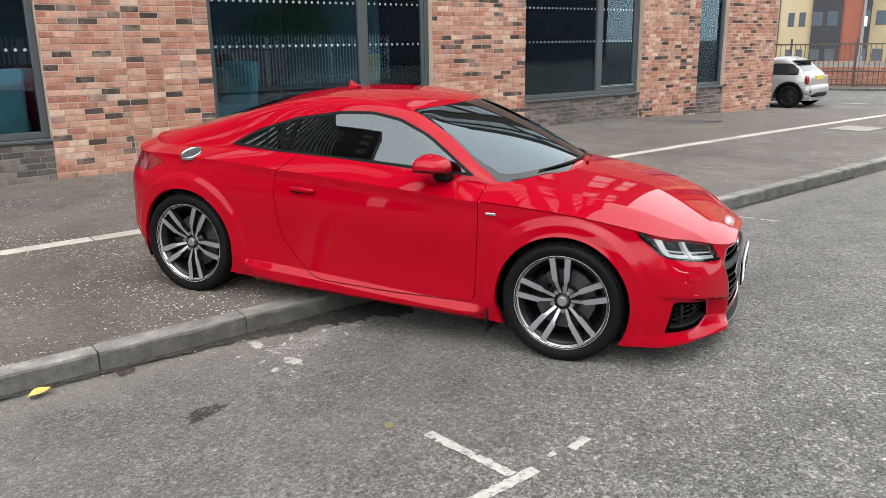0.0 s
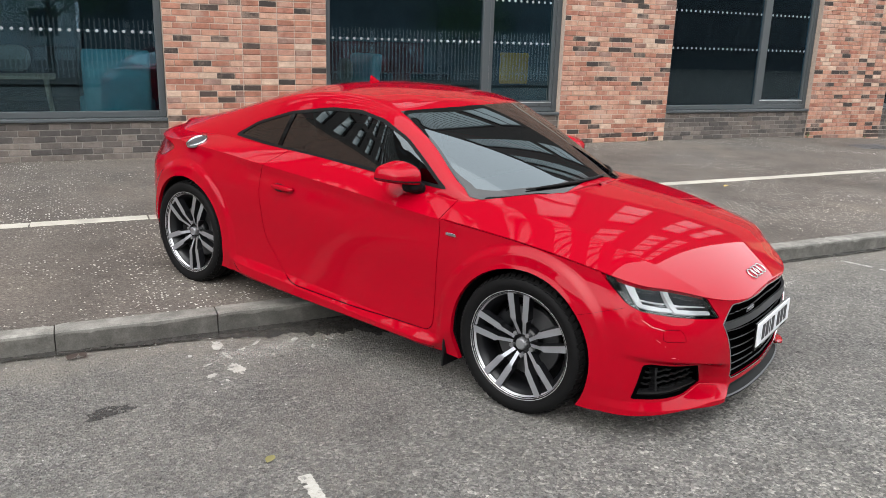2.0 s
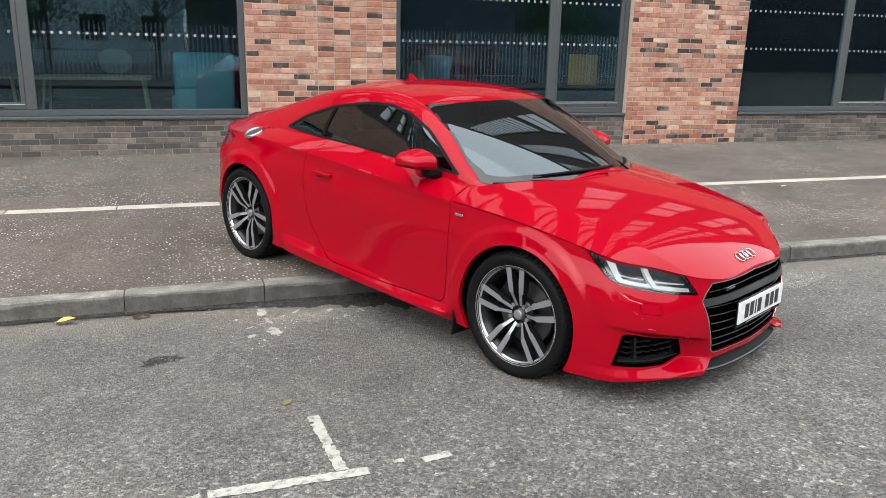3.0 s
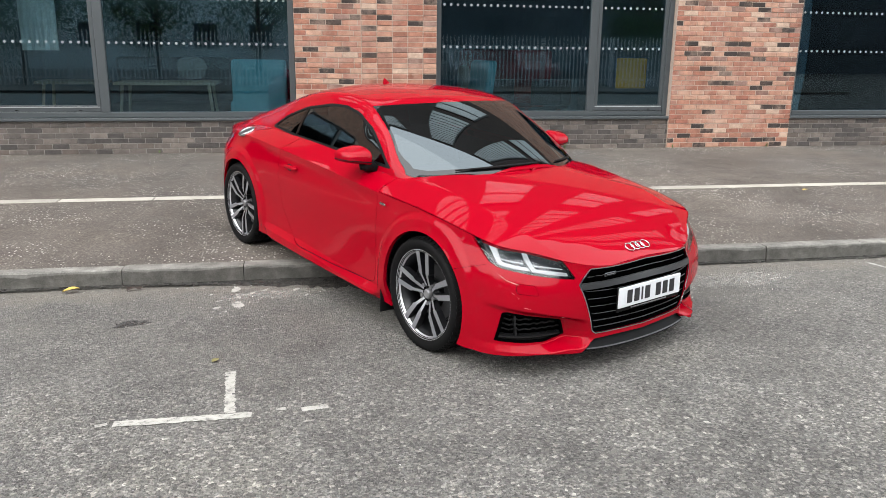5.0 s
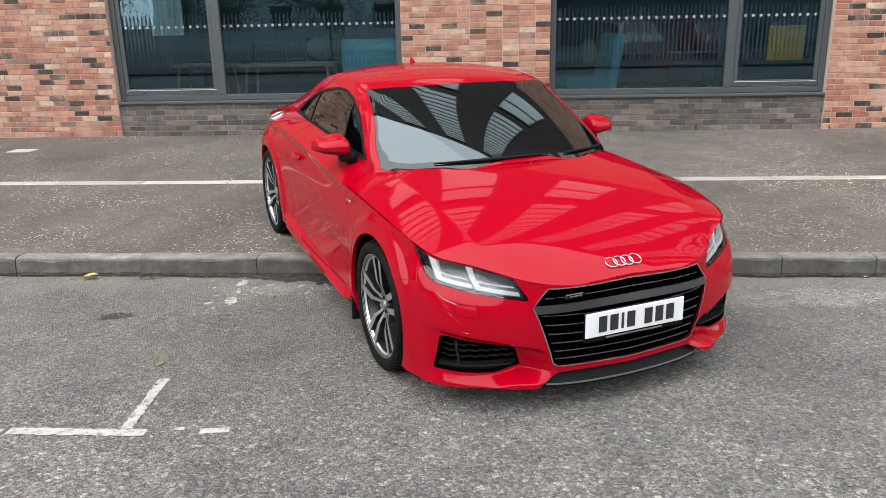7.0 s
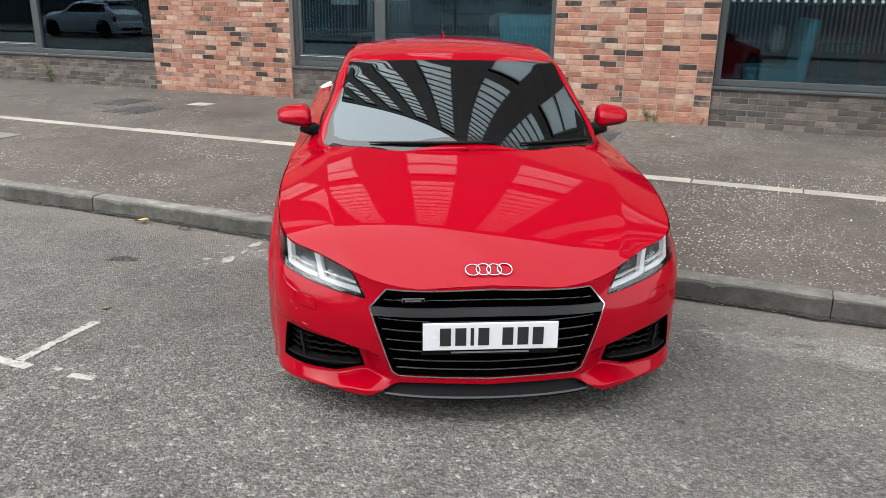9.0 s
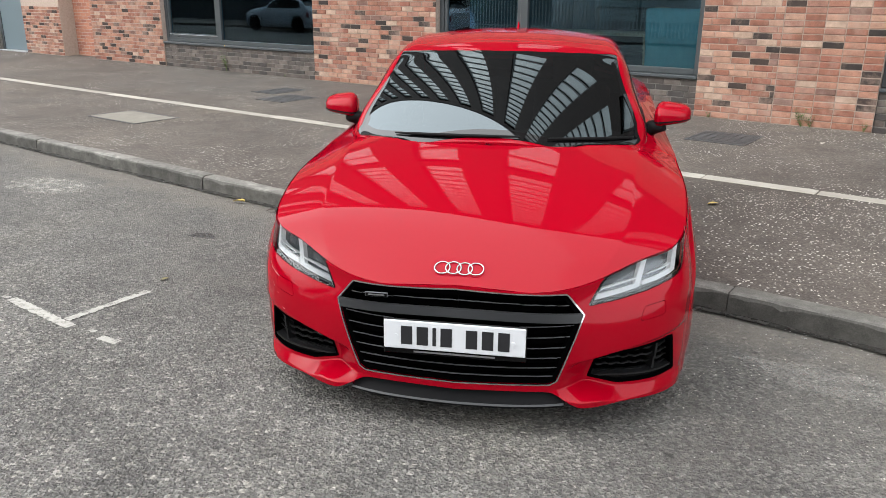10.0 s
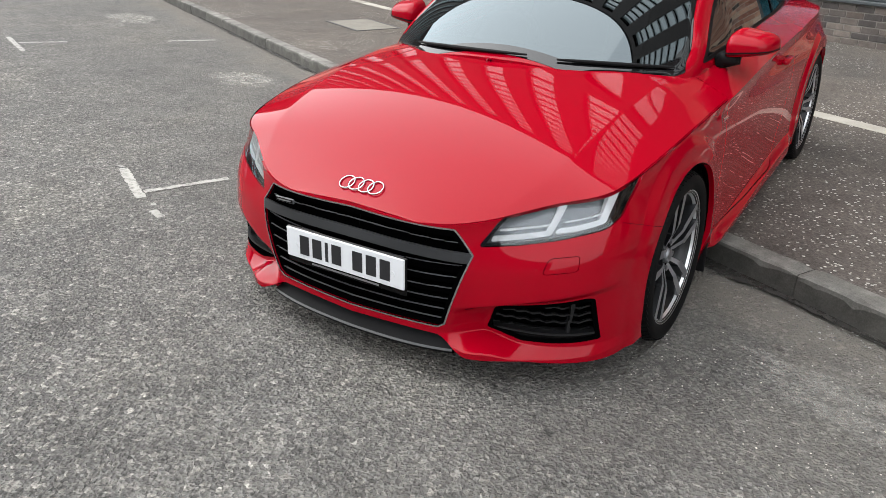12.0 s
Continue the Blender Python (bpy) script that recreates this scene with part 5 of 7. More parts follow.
# cabin: dashboard, wheel, seats
part("dashboard", boxes((-0.75, -0.66, 0.62, -0.42, 0.66, 0.90), bevel=0.06, seg=3), M_LEATHER, car, smooth=True)
v, f = lathe([(0.17, 0.0), (0.178, 0.012), (0.19, 0.012), (0.196, 0.0), (0.19, -0.012), (0.178, -0.012), (0.17, 0.0)], 36)
raw("steering_wheel", [Vector((-0.90 + 0.92 * p[1] - 0.35 * p[2], -0.36 + p[0], 0.85 + 0.92 * p[2])) for p in v], f, M_LEATHER, car, smooth=True)
for s in (1, -1):
    st = empty("seat")
    st.parent = car
    part("cushion", boxes((-1.55, s * 0.36 - 0.25, 0.32, -1.0, s * 0.36 + 0.25, 0.52), bevel=0.07, seg=3), M_LEATHER, st, smooth=True)
    bk = boxes((-0.08, -0.24, 0.0, 0.08, 0.24, 0.58), bevel=0.07, seg=3)
    bmesh.ops.transform(bk, matrix=Matrix.Translation((-1.52, s * 0.36, 0.45)) @ Matrix.Rotation(radians(-22), 4, "Y"), verts=bk.verts)
    part("backrest", bk, M_LEATHER, st, smooth=True)
    hr = boxes((-0.05, -0.13, 0.0, 0.05, 0.13, 0.18), bevel=0.045, seg=3)
    bmesh.ops.transform(hr, matrix=Matrix.Translation((-1.74, s * 0.36, 0.99)) @ Matrix.Rotation(radians(-14), 4, "Y"), verts=hr.verts)
    part("headrest", hr, M_LEATHER, st, smooth=True)
part("cabin_floor", boxes((-2.9, -0.72, 0.30, -0.3, 0.72, 0.34), (-2.9, -0.70, 0.34, -2.2, 0.70, 0.86), bevel=0.02), M_LEATHER, car)
part("rear_view_mirror", boxes((-1.02, -0.11, 1.16, -1.0, 0.11, 1.22), bevel=0.01), M_BLACK, car)

# ---- paint, covers and litter on the ground ----
def pave_z(y):
    return KERB_Z - 0.004 + (WALL_Z - KERB_Z) * (y - KERB_Y) / (WALL_Y - KERB_Y)


def stripe(name, a, b, width, seed, label, group):
    """A worn painted stripe with ragged edges."""
    rnd = random.Random(seed)
    a, b = Vector((*a, 0)), Vector((*b, 0))
    d = (b - a)
    n = max(3, int(d.length / 0.018))
    side = Vector((-d.y, d.x, 0)).normalized() * width / 2
    vs, fs = [], []
    for i in range(n + 1):
        c = a + d * i / n
        for s in (1, 0.33, -0.33, -1):
            k = rnd.uniform(0.70, 1.12) if abs(s) == 1 else 1
            p = c + side * s * k
            vs.append((p.x, p.y, curve_z(p.y) + 0.004))
    for i in range(n):
        for j in range(3):
            if rnd.random() > 0.015:
                fs.append((4 * i + j + 1, 4 * i + j, 4 * i + 4 + j, 4 * i + 5 + j))
    ob = raw(name, vs, fs, M_PAINTLINE)
    return tagged(ob, label, "road marking", group, "structure")


BAY = "worn white parking bay mark on the asphalt"
for i, (a, b, w) in enumerate([((1.42, 1.925), (2.03, 1.925), 0.06), ((1.93, 1.958), (1.892, 2.455), 0.055), ((2.14, 1.965), (2.185, 1.965), 0.03), ((2.26, 1.945), (2.385, 1.962), 0.05),
                               ((6.88, 4.00), (6.95, 3.76), 0.045), ((6.955, 3.70), (6.985, 3.54), 0.045),
                               ((-4.69, 1.55), (-3.5, 1.65), 0.06), ((-4.16, 1.64), (-4.03, 2.15), 0.075), ((-3.70, 3.25), (-3.60, 3.81), 0.085), ((1.345, 1.915), (1.395, 1.93), 0.03)]):
    stripe("road_marking", a, b, w, i, BAY, "bay marks")


def blotch(name, x, y, rx, ry, turn, z, material, seed, holes=0.0, n=26):
    """A flat stain with a ragged outline."""
    rnd = random.Random(seed)
    vs, fs = [(x, y, z)], []
    for r in (0.55, 1.0):
        for i in range(n):
            a = 2 * math.pi * i / n
            k = r * (rnd.uniform(0.62, 1.15) if r == 1.0 else 1)
            u, v = rx * k * math.cos(a), ry * k * math.sin(a)
            vs.append((x + u * math.cos(turn) - v * math.sin(turn), y + u * math.sin(turn) + v * math.cos(turn), z))
    for i in range(n):
        j = (i + 1) % n
        fs.append((0, 1 + i, 1 + j))
        fs.append((1 + i, 1 + n + i, 1 + n + j, 1 + j))
    return raw(name, vs, fs, material)


for i, (x, y, rx, ry) in enumerate([(1.812, 3.965, 0.035, 0.075), (1.85, 3.60, 0.042, 0.075), (1.835, 3.80, 0.016, 0.06), (1.715, 3.70, 0.03, 0.010), (1.72, 3.555, 0.035, 0.022), (1.93, 3.86, 0.03, 0.012), (2.02, 3.93, 0.05, 0.014),
                                   (2.12, 3.82, 0.035, 0.012), (2.23, 3.90, 0.045, 0.018), (2.30, 3.76, 0.03, 0.012), (2.07, 3.72, 0.022, 0.01), (1.65, 3.86, 0.02, 0.012), (1.78, 3.47, 0.02, 0.009), (2.42, 3.86, 0.04, 0.012)]):
    tagged(blotch("road_marking", x, y, rx, ry, 0.15 * i, curve_z(y) + 0.0035, M_PAINTLINE, 50 + i, n=34), "worn remnant of a white bay mark", "road marking", "bay marks", "structure")


for i, (x, y, rx, ry, a) in enumerate([(22.35, 9.5, 0.42, 0.07, -0.6), (20.24, 8.99, 0.13, 0.05, -0.8), (20.97, 8.4, 0.10, 0.05, -0.8)]):
    tagged(blotch("road_marking", x, y, rx, ry, a, curve_z(y) - 0.034, M_PAINTLINE, 90 + i, n=34), "worn white mark on the side street", "road marking", kind="structure")


def oil_material():
    """Oil soaked in unevenly: broken up by the stones of the asphalt."""
    m = mat("dark_oil_stain", (0.026, 0.025, 0.024), 0.55)
    v = world_pos(m)
    n = tex(m, "ShaderNodeTexNoise", v, Scale=26.0, Detail=5.0, Roughness=0.7)
    link(m, ramp(m, n.outputs["Fac"], [(0.45, (0.95,) * 3), (0.60, (0.0,) * 3)]), m.node_tree.nodes["Principled BSDF"].inputs["Alpha"])
    return m


M_OIL = oil_material()
# Damp gutter dirt; the wide part by the car is its shade, painted in.
M_DIRT_SHADE = stone_material("damp_dirt_and_car_shade", (0.012, 0.011, 0.010), (0.025, 0.022, 0.019), (0.048, 0.043, 0.037), 25.0)
soak = tex(M_DIRT_SHADE, "ShaderNodeTexNoise", world_pos(M_DIRT_SHADE), Scale=11.0, Detail=7.0, Roughness=0.7)
link(M_DIRT_SHADE, ramp(M_DIRT_SHADE, soak.outputs["Fac"], [(0.40, (1.0,) * 3), (0.66, (0.5,) * 3)]), M_DIRT_SHADE.node_tree.nodes["Principled BSDF"].inputs["Alpha"])
vs, fs = [], []
for i in range(700):
    x = -6.0 + 16.0 * i / 699
    # The bell term near x = 2.95 widens the strip as the car's painted shade.
    w = 0.012 + 0.05 * max(0.0, noise.noise((x * 2.3, 3.0, 0.0)) + 0.25) + 0.022 * noise.noise((x * 14.0, 9.0, 0.0)) + 0.34 * math.exp(-((x - 2.95) / 0.85)**2) * (1 + 0.7 * noise.noise((x * 6.0, 1.0, 0.0)) + 0.5 * noise.noise((x * 22.0, 4.0, 0.0)))
    vs += [(x, KERB_Y - max(0.004, w), curve_z(KERB_Y - w) + 0.003), (x, KERB_Y + 0.02, curve_z(4.1) + 0.012)]
for i in range(699):
    fs.append((2 * i, 2 * i + 2, 2 * i + 3, 2 * i + 1))
tagged(raw("gutter_dirt", vs, fs, M_DIRT_SHADE), "damp dark dirt along the kerb, with the car's shade painted in", "dirt", kind="stuff")
tagged(blotch("oil_stain", 1.23, 3.32, 0.13, 0.055, 0.3, curve_z(3.32) + 0.003, M_OIL, 4), "dark oil stain on the asphalt", "stain", kind="structure")


def cover(name, x0, x1, y0, y1, turn, material, label, ribs, z0=None):
    """An inspection cover: frame and lid, set in the ground."""
    c = Vector(((x0 + x1) / 2, (y0 + y1) / 2, 0))
    z = pave_z(c.y) - dip(c.x, c.y) if z0 is None else z0
    ob = tagged(empty(name, Matrix.Translation((c.x, c.y, z)) @ Matrix.Rotation(turn, 4, "Z")), label, "manhole cover", "pavement covers")
    w, h = (x1 - x0) / 2, (y1 - y0) / 2
    part("frame", boxes((-w - 0.03, -h - 0.03, -0.05, -w, h + 0.03, 0.0045), (w, -h - 0.03, -0.05, w + 0.03, h + 0.03, 0.0045), (-w, -h - 0.03, -0.05, w, -h, 0.0045), (-w, h, -0.05, w, h + 0.03, 0.0045)), M_IRON, ob)
    lid = bmesh.new()
    box(lid, -w + 0.006, -h + 0.006, -0.05, w - 0.006, h - 0.006, 0.005, bevel=0.002)
    part("lid", lid, material, ob)
    if ribs:
        rb = bmesh.new()
        for i in range(ribs):
            for j in range(ribs):
                box(rb, -w + 0.03 + (2 * w - 0.06) * i / ribs + 0.004, -h + 0.03 + (2 * h - 0.06) * j / ribs + 0.004, 0.004, -w + 0.03 + (2 * w - 0.06) * (i + 1) / ribs - 0.004, -h + 0.03 + (2 * h - 0.06) * (j + 1) / ribs - 0.004, 0.009)
        tagged(part("tread", rb, material, ob), kind="stuff")


M_IRON = stone_material("cast_iron", (0.03, 0.03, 0.032), (0.05, 0.05, 0.052), (0.075, 0.074, 0.073), 12.0, 0.6)
M_PALE = stone_material("pale_concrete", (0.19, 0.175, 0.148), (0.25, 0.235, 0.198), (0.31, 0.29, 0.25), 5.0)
cover("manhole_cover", -3.82, -2.84, 5.40, 5.98, 0.0, M_PALE, "pale concrete-filled inspection cover in the pavement", 0)
cover("manhole_cover", -4.12, -3.68, 8.30, 8.95, 0.0, M_IRON, "dark iron inspection cover near the wall", 6)
cover("manhole_cover", -3.38, -2.86, 7.75, 8.40, 0.0, M_IRON, "dark iron inspection cover near the wall", 6)
cover("manhole_cover", 2.78, 3.36, 8.45, 9.1, 0.0, M_IRON, "dark iron inspection cover near the wall", 6)
cover("manhole_cover", 13.95, 14.7, 5.7, 6.35, 0.0, M_PALE, "pale concrete-filled inspection cover in the pavement", 0)
cover("manhole_cover", 13.1, 14.1, 8.55, 9.1, 0.0, M_IRON, "dark iron inspection cover near the wall", 6)
tagged(link_mesh("paving_slab", boxes((-2.86, 8.78, 0.06, -2.55, 9.03, pave_z(8.9) + 0.005), bevel=0.003), M_STRIP), "small pale slab set in the pavement", "slab", kind="structure")


def leaf(x, y, z, size, turn, material, label):
    vs, fs = [], []
    n = 7
    for i in range(n + 1):
        t = i / n
        w = size * 0.42 * math.sin(math.pi * (0.06 + 0.9 * t))
        lift = size * (0.10 * math.sin(math.pi * t) + 0.12 * t * t)
        vs += [(size * (t - 0.5), -w, z + lift + size * 0.16), (size * (t - 0.5), 0, z + lift + 0.004), (size * (t - 0.5), w, z + lift + size * 0.10)]
    for i in range(n):
        for j in (0, 1):
            fs.append((3 * i + j, 3 * i + 3 + j, 3 * i + 4 + j, 3 * i + 1 + j))
    c, s = math.cos(turn), math.sin(turn)
    vs = [(x + a * c - b * s, y + a * s + b * c, h) for a, b, h in vs]
    tagged(raw("fallen_leaf", vs, fs, material, smooth=True), label, "leaf", "fallen leaves")


M_YELLOW = mat("yellow_leaf", (0.52, 0.37, 0.09), 0.6)
M_BROWN = mat("brown_leaf", (0.030, 0.018, 0.013), 0.7)
M_GREENISH = mat("olive_leaf", (0.16, 0.14, 0.05), 0.7)
leaf(0.68, 4.075, curve_z(4.075), 0.11, 0.2, M_YELLOW, "yellow fallen leaf in the gutter")
leaf(1.08, 4.06, curve_z(4.06), 0.07, 1.0, M_BROWN, "curled brown fallen leaf in the gutter")
leaf(1.13, 4.08, curve_z(4.08), 0.05, 2.2, M_BROWN, "curled brown fallen leaf in the gutter")
leaf(3.90, 5.91, pave_z(5.91), 0.075, 0.6, M_YELLOW, "yellow fallen leaf on the pavement")
leaf(4.01, 9.04, pave_z(9.04), 0.06, 1.6, M_STRIP, "pale dry fallen leaf on the pavement")
leaf(1.80, 2.62, curve_z(2.62), 0.05, 0.9, M_GREENISH, "olive fallen leaf on the road")
leaf(8.0, 6.45, pave_z(6.45), 0.07, 0.3, M_YELLOW, "yellow fallen leaf on the pavement")
leaf(6.9, 6.5, pave_z(6.5), 0.06, 1.3, M_STRIP, "pale dry fallen leaf on the pavement")


def chips(name, count, area, height, low, high, material, seed, label, clump):
    """Loose chippings: many tiny four-sided stones in one mesh."""
    rng = np.random.default_rng(seed)
    x = rng.uniform(area[0], area[1], count * 3)
    y = rng.uniform(area[2], area[3], count * 3)
    dens = np.array([noise.noise((a * clump, b * clump, seed)) for a, b in zip(x, y)])
    keep = np.argsort(-(dens + rng.normal(0, 0.28, len(x))))[:count]
    x, y = x[keep], y[keep]
    r = low + (high - low) * rng.random(count)**2.2
    z = np.array([height(v) for v in y])
    a = rng.uniform(0, 6.28, count)
    base4 = np.array([(1, 0, 0), (0, 0.8, 0), (-0.9, 0.1, 0), (0.1, -0.75, 0), (0.1, 0.05, 0.62)])
    ca, sa = np.cos(a)[:, None], np.sin(a)[:, None]
    vx = base4[None, :, 0] * ca - base4[None, :, 1] * sa
    vy = base4[None, :, 0] * sa + base4[None, :, 1] * ca
    V = np.stack([x[:, None] + vx * r[:, None], y[:, None] + vy * r[:, None], z[:, None] + 0.0005 + base4[None, :, 2] * r[:, None]], -1).reshape(-1, 3)
    F = (np.arange(count)[:, None, None] * 5 + np.array([(0, 1, 4), (1, 2, 4), (2, 3, 4), (3, 0, 4)])[None]).reshape(-1, 3)
    tagged(raw(name, V.tolist(), F.tolist(), material), label, "chippings", kind="stuff")


M_CHIP = brick_material("pale_stone_chip", [(0.0, (0.44, 0.415, 0.37)), (0.4, (0.56, 0.53, 0.475)), (0.7, (0.33, 0.305, 0.27)), (0.9, (0.62, 0.60, 0.55))], False)
M_CHIP_D = brick_material("grey_stone_chip", [(0.0, (0.2, 0.2, 0.19)), (0.3, (0.3, 0.29, 0.28)), (0.6, (0.12, 0.12, 0.12)), (0.85, (0.42, 0.41, 0.39))], False)
chips("loose_chippings", 700, (-3.5, 0.2, 4.34, 6.6), pave_z, 0.003, 0.007, M_CHIP_D, 9, "sparse loose chippings on the pavement", 0.7)
chips("loose_chippings", 5600, (0.2, 8.5, 4.34, 6.6), pave_z, 0.0035, 0.0085, M_CHIP, 1, "pale loose chippings strewn on the pavement", 0.7)
chips("loose_chippings", 1300, (0.5, 9.5, 6.9, 10.0), pave_z, 0.003, 0.009, M_CHIP, 2, "pale loose chippings strewn on the pavement", 0.5)
chips("loose_chippings", 3200, (-3.0, 9.0, -2.0, 4.1), curve_z, 0.003, 0.008, M_CHIP_D, 3, "grey loose chippings strewn on the road", 0.8)


def dust_material(name, colour, cover):
    m = mat(name, colour, 0.9)
    v = world_pos(m)
    n = tex(m, "ShaderNodeTexNoise", v, Scale=15.0, Detail=9.0, Roughness=0.78)
    link(m, ramp(m, n.outputs["Fac"], [(0.43, (0.0,) * 3), (0.64, (cover,) * 3)]), m.node_tree.nodes["Principled BSDF"].inputs["Alpha"])
    return m


M_DUST = dust_material("pale_dust", (0.42, 0.40, 0.365), 0.45)
M_GRIT = dust_material("pale_grit", (0.38, 0.365, 0.33), 0.85)
for i, (x, y, rx, ry) in enumerate([(-1.05, 3.44, 0.42, 0.26), (-1.28, 3.16, 0.16, 0.06), (5.4, 3.66, 0.75, 0.16), (2.15, 3.80, 0.42, 0.13), (-6.1, 3.25, 0.75, 0.30), (-5.25, 2.95, 0.18, 0.08)]):
    tagged(blotch("dust_smear", x, y, rx, ry, 0.1, curve_z(y + ry) + 0.008, M_GRIT if x < 0 else M_DUST, 70 + i, n=40), "pale dusty smear on the asphalt", "stain", kind="structure")
chips("dust_patch", 320, (-1.5, -0.6, 3.1, 3.75), curve_z, 0.003, 0.008, M_CHIP, 6, "pale gritty patch on the road", 2.2)
chips("dust_patch", 620, (4.3, 6.3, 2.9, 3.95), curve_z, 0.002, 0.006, M_CHIP, 7, "pale gritty patch on the road beside the kerb", 1.7)
chips("dust_patch", 90, (1.6, 2.6, 3.5, 4.0), curve_z, 0.002, 0.006, M_CHIP, 8, "pale gritty patch on the road beside the kerb", 3.0)
chips("gutter_grit", 1500, (-6.0, 10.0, 3.98, 4.165), curve_z, 0.003, 0.008, M_CHIP_D, 4, "brown grit lying in the gutter", 1.5)


def weed(x, y, z, h, seed, flower=False):
    rnd = random.Random(seed)
    w = tagged(empty("weed", Matrix.Translation((x, y, z))), "small green weed growing at the foot of the wall", "weed", "weeds by the wall")
    stem, lv, lf = bmesh.new(), [], []
    for k in range(rnd.randint(5, 8)):
        a, lean = rnd.uniform(0, 6.28), rnd.uniform(0.1, 0.5)
        top = Vector((math.cos(a) * lean * h, -abs(math.sin(a)) * lean * h * 0.6, h * rnd.uniform(0.5, 1.0)))
        cyl(stem, (0, -0.01, 0), top, 0.002, 5, 0.001)
        for q in range(rnd.randint(5, 8)):
            t = rnd.uniform(0.25, 1.0)
            p = top * t
            s, b = rnd.uniform(0.012, 0.03) * (h / 0.2)**0.5, rnd.uniform(0, 6.28)
            d = Vector((math.cos(b), math.sin(b), rnd.uniform(-0.2, 0.6))) * s
            e = Vector((-d.y, d.x, 0)) * 0.38
            i = len(lv)
            lv += [p, p + d * 0.5 + e + Vector((0, 0, s * 0.12)), p + d, p + d * 0.5 - e]
            lf.append((i, i + 1, i + 2, i + 3))
    part("stem", stem, M_LEAF, w)
    tagged(raw("leaves", lv, lf, M_LEAF, w), kind="stuff")
    if flower:
        bm = bmesh.new()
        bmesh.ops.create_icosphere(bm, subdivisions=1, radius=0.018, matrix=Matrix.Translation((0, -0.02, h * 1.02)))
        part("flower", bm, M_YELLOW, w, "yellow flower head")


M_LEAF = brick_material("weed_leaf", [(0.0, (0.06, 0.11, 0.025)), (0.4, (0.09, 0.15, 0.035)), (0.7, (0.12, 0.16, 0.045))], False)
for i, (x, h) in enumerate([(3.55, 0.24), (3.65, 0.15), (4.22, 0.13), (6.35, 0.13), (8.15, 0.08), (9.8, 0.07), (2.45, 0.09), (0.3, 0.05), (-5.4, 0.06), (13.6, 0.1), (15.2, 0.06)]):
    weed(x, WALL_Y - 0.012 + (0.03 if 4.3 < x < 8.05 or -1.9 < x < 2.25 or -9 < x < -4.6 else 0), WALL_Z - 0.004 - dip(x, WALL_Y), h, i)
weed(-7.05, WALL_Y + 0.012, WALL_Z - 0.004, 0.48, 40, True)

# ---- upper storeys, room behind the windows, roof ----
M_UPGLASS = mat("blind_backed_window_glass", (0.42, 0.47, 0.48), 0.04, 0.0, IOR=1.9)
ROOF_Z = 20.0


def upper_wall():
    w = tagged(empty("wall_20"), "tall brown brick facade above the shop windows", "wall", kind="structure")
    # window columns every three metres
    cols = [(-51.6 + 3.0 * i, -51.6 + 3.0 * i + 1.55) for i in range(23)] + [(16.3, 17.6)]
    bm = bmesh.new()
    prev = -54.0
    box(bm, -54.0, WALL_Y, 0, -26.002, WALL_Y + 0.4, 3.003)
    for a, b in cols:
        box(bm, prev, WALL_Y, 5.2, a, WALL_Y + 0.4, ROOF_Z)
        prev = b
        box(bm, a, WALL_Y, 5.2, b, WALL_Y + 0.4, 5.7)
        box(bm, a, WALL_Y, 7.9, b, WALL_Y + 0.4, 8.6)
        box(bm, a, WALL_Y, ROOF_Z - 0.7, b, WALL_Y + 0.4, ROOF_Z)
    box(bm, prev, WALL_Y, 5.2, 18.9, WALL_Y + 0.4, ROOF_Z)
    part("red_brickwork", boxes((-54.0, WALL_Y - 0.003, 3.004, 18.9, WALL_Y + 0.4, 5.198)), M_REDFACE, w)
    box(bm, 18.5, WALL_Y + 0.402, 0, 18.9, 24, ROOF_Z)
    box(bm, -54, 23.6, 0, 18.498, 24, ROOF_Z)
    part("brickwork", bm, M_UPPER, w)
    part("lintel", boxes((-26, WALL_Y - 0.01, 2.952, 18.91, WALL_Y + 0.4, 3.003)), M_FRAME, w)
    part("coping", boxes((-54, WALL_Y - 0.05, ROOF_Z + 0.002, 18.95, WALL_Y + 0.5, ROOF_Z + 0.08), bevel=0.01), M_FRAME, w)
    for x0, x1 in cols:
        for z0, z1, rows in ((5.7, 7.9, 2), (8.6, ROOF_Z - 0.7, 14)):
            fr = bmesh.new()
            box(fr, x0, WALL_Y + 0.1, z0, x0 + 0.06, WALL_Y + 0.2, z1)
            box(fr, x1 - 0.06, WALL_Y + 0.1, z0, x1, WALL_Y + 0.2, z1)
            for r in range(rows + 1):
                z = z0 + (z1 - z0) * r / rows
                box(fr, x0 + 0.06, WALL_Y + 0.1, max(z - 0.05, z0), x1 - 0.06, WALL_Y + 0.2, min(z + 0.05, z1))
            part("window_frame", fr, M_FRAME, w)
            for r in range(rows):
                za, zb = z0 + (z1 - z0) * r / rows, z0 + (z1 - z0) * (r + 1) / rows
                part("pane", boxes((x0 + 0.05, WALL_Y + 0.15, za + 0.04, x1 - 0.05, WALL_Y + 0.165, zb - 0.04)), M_UPGLASS, w)


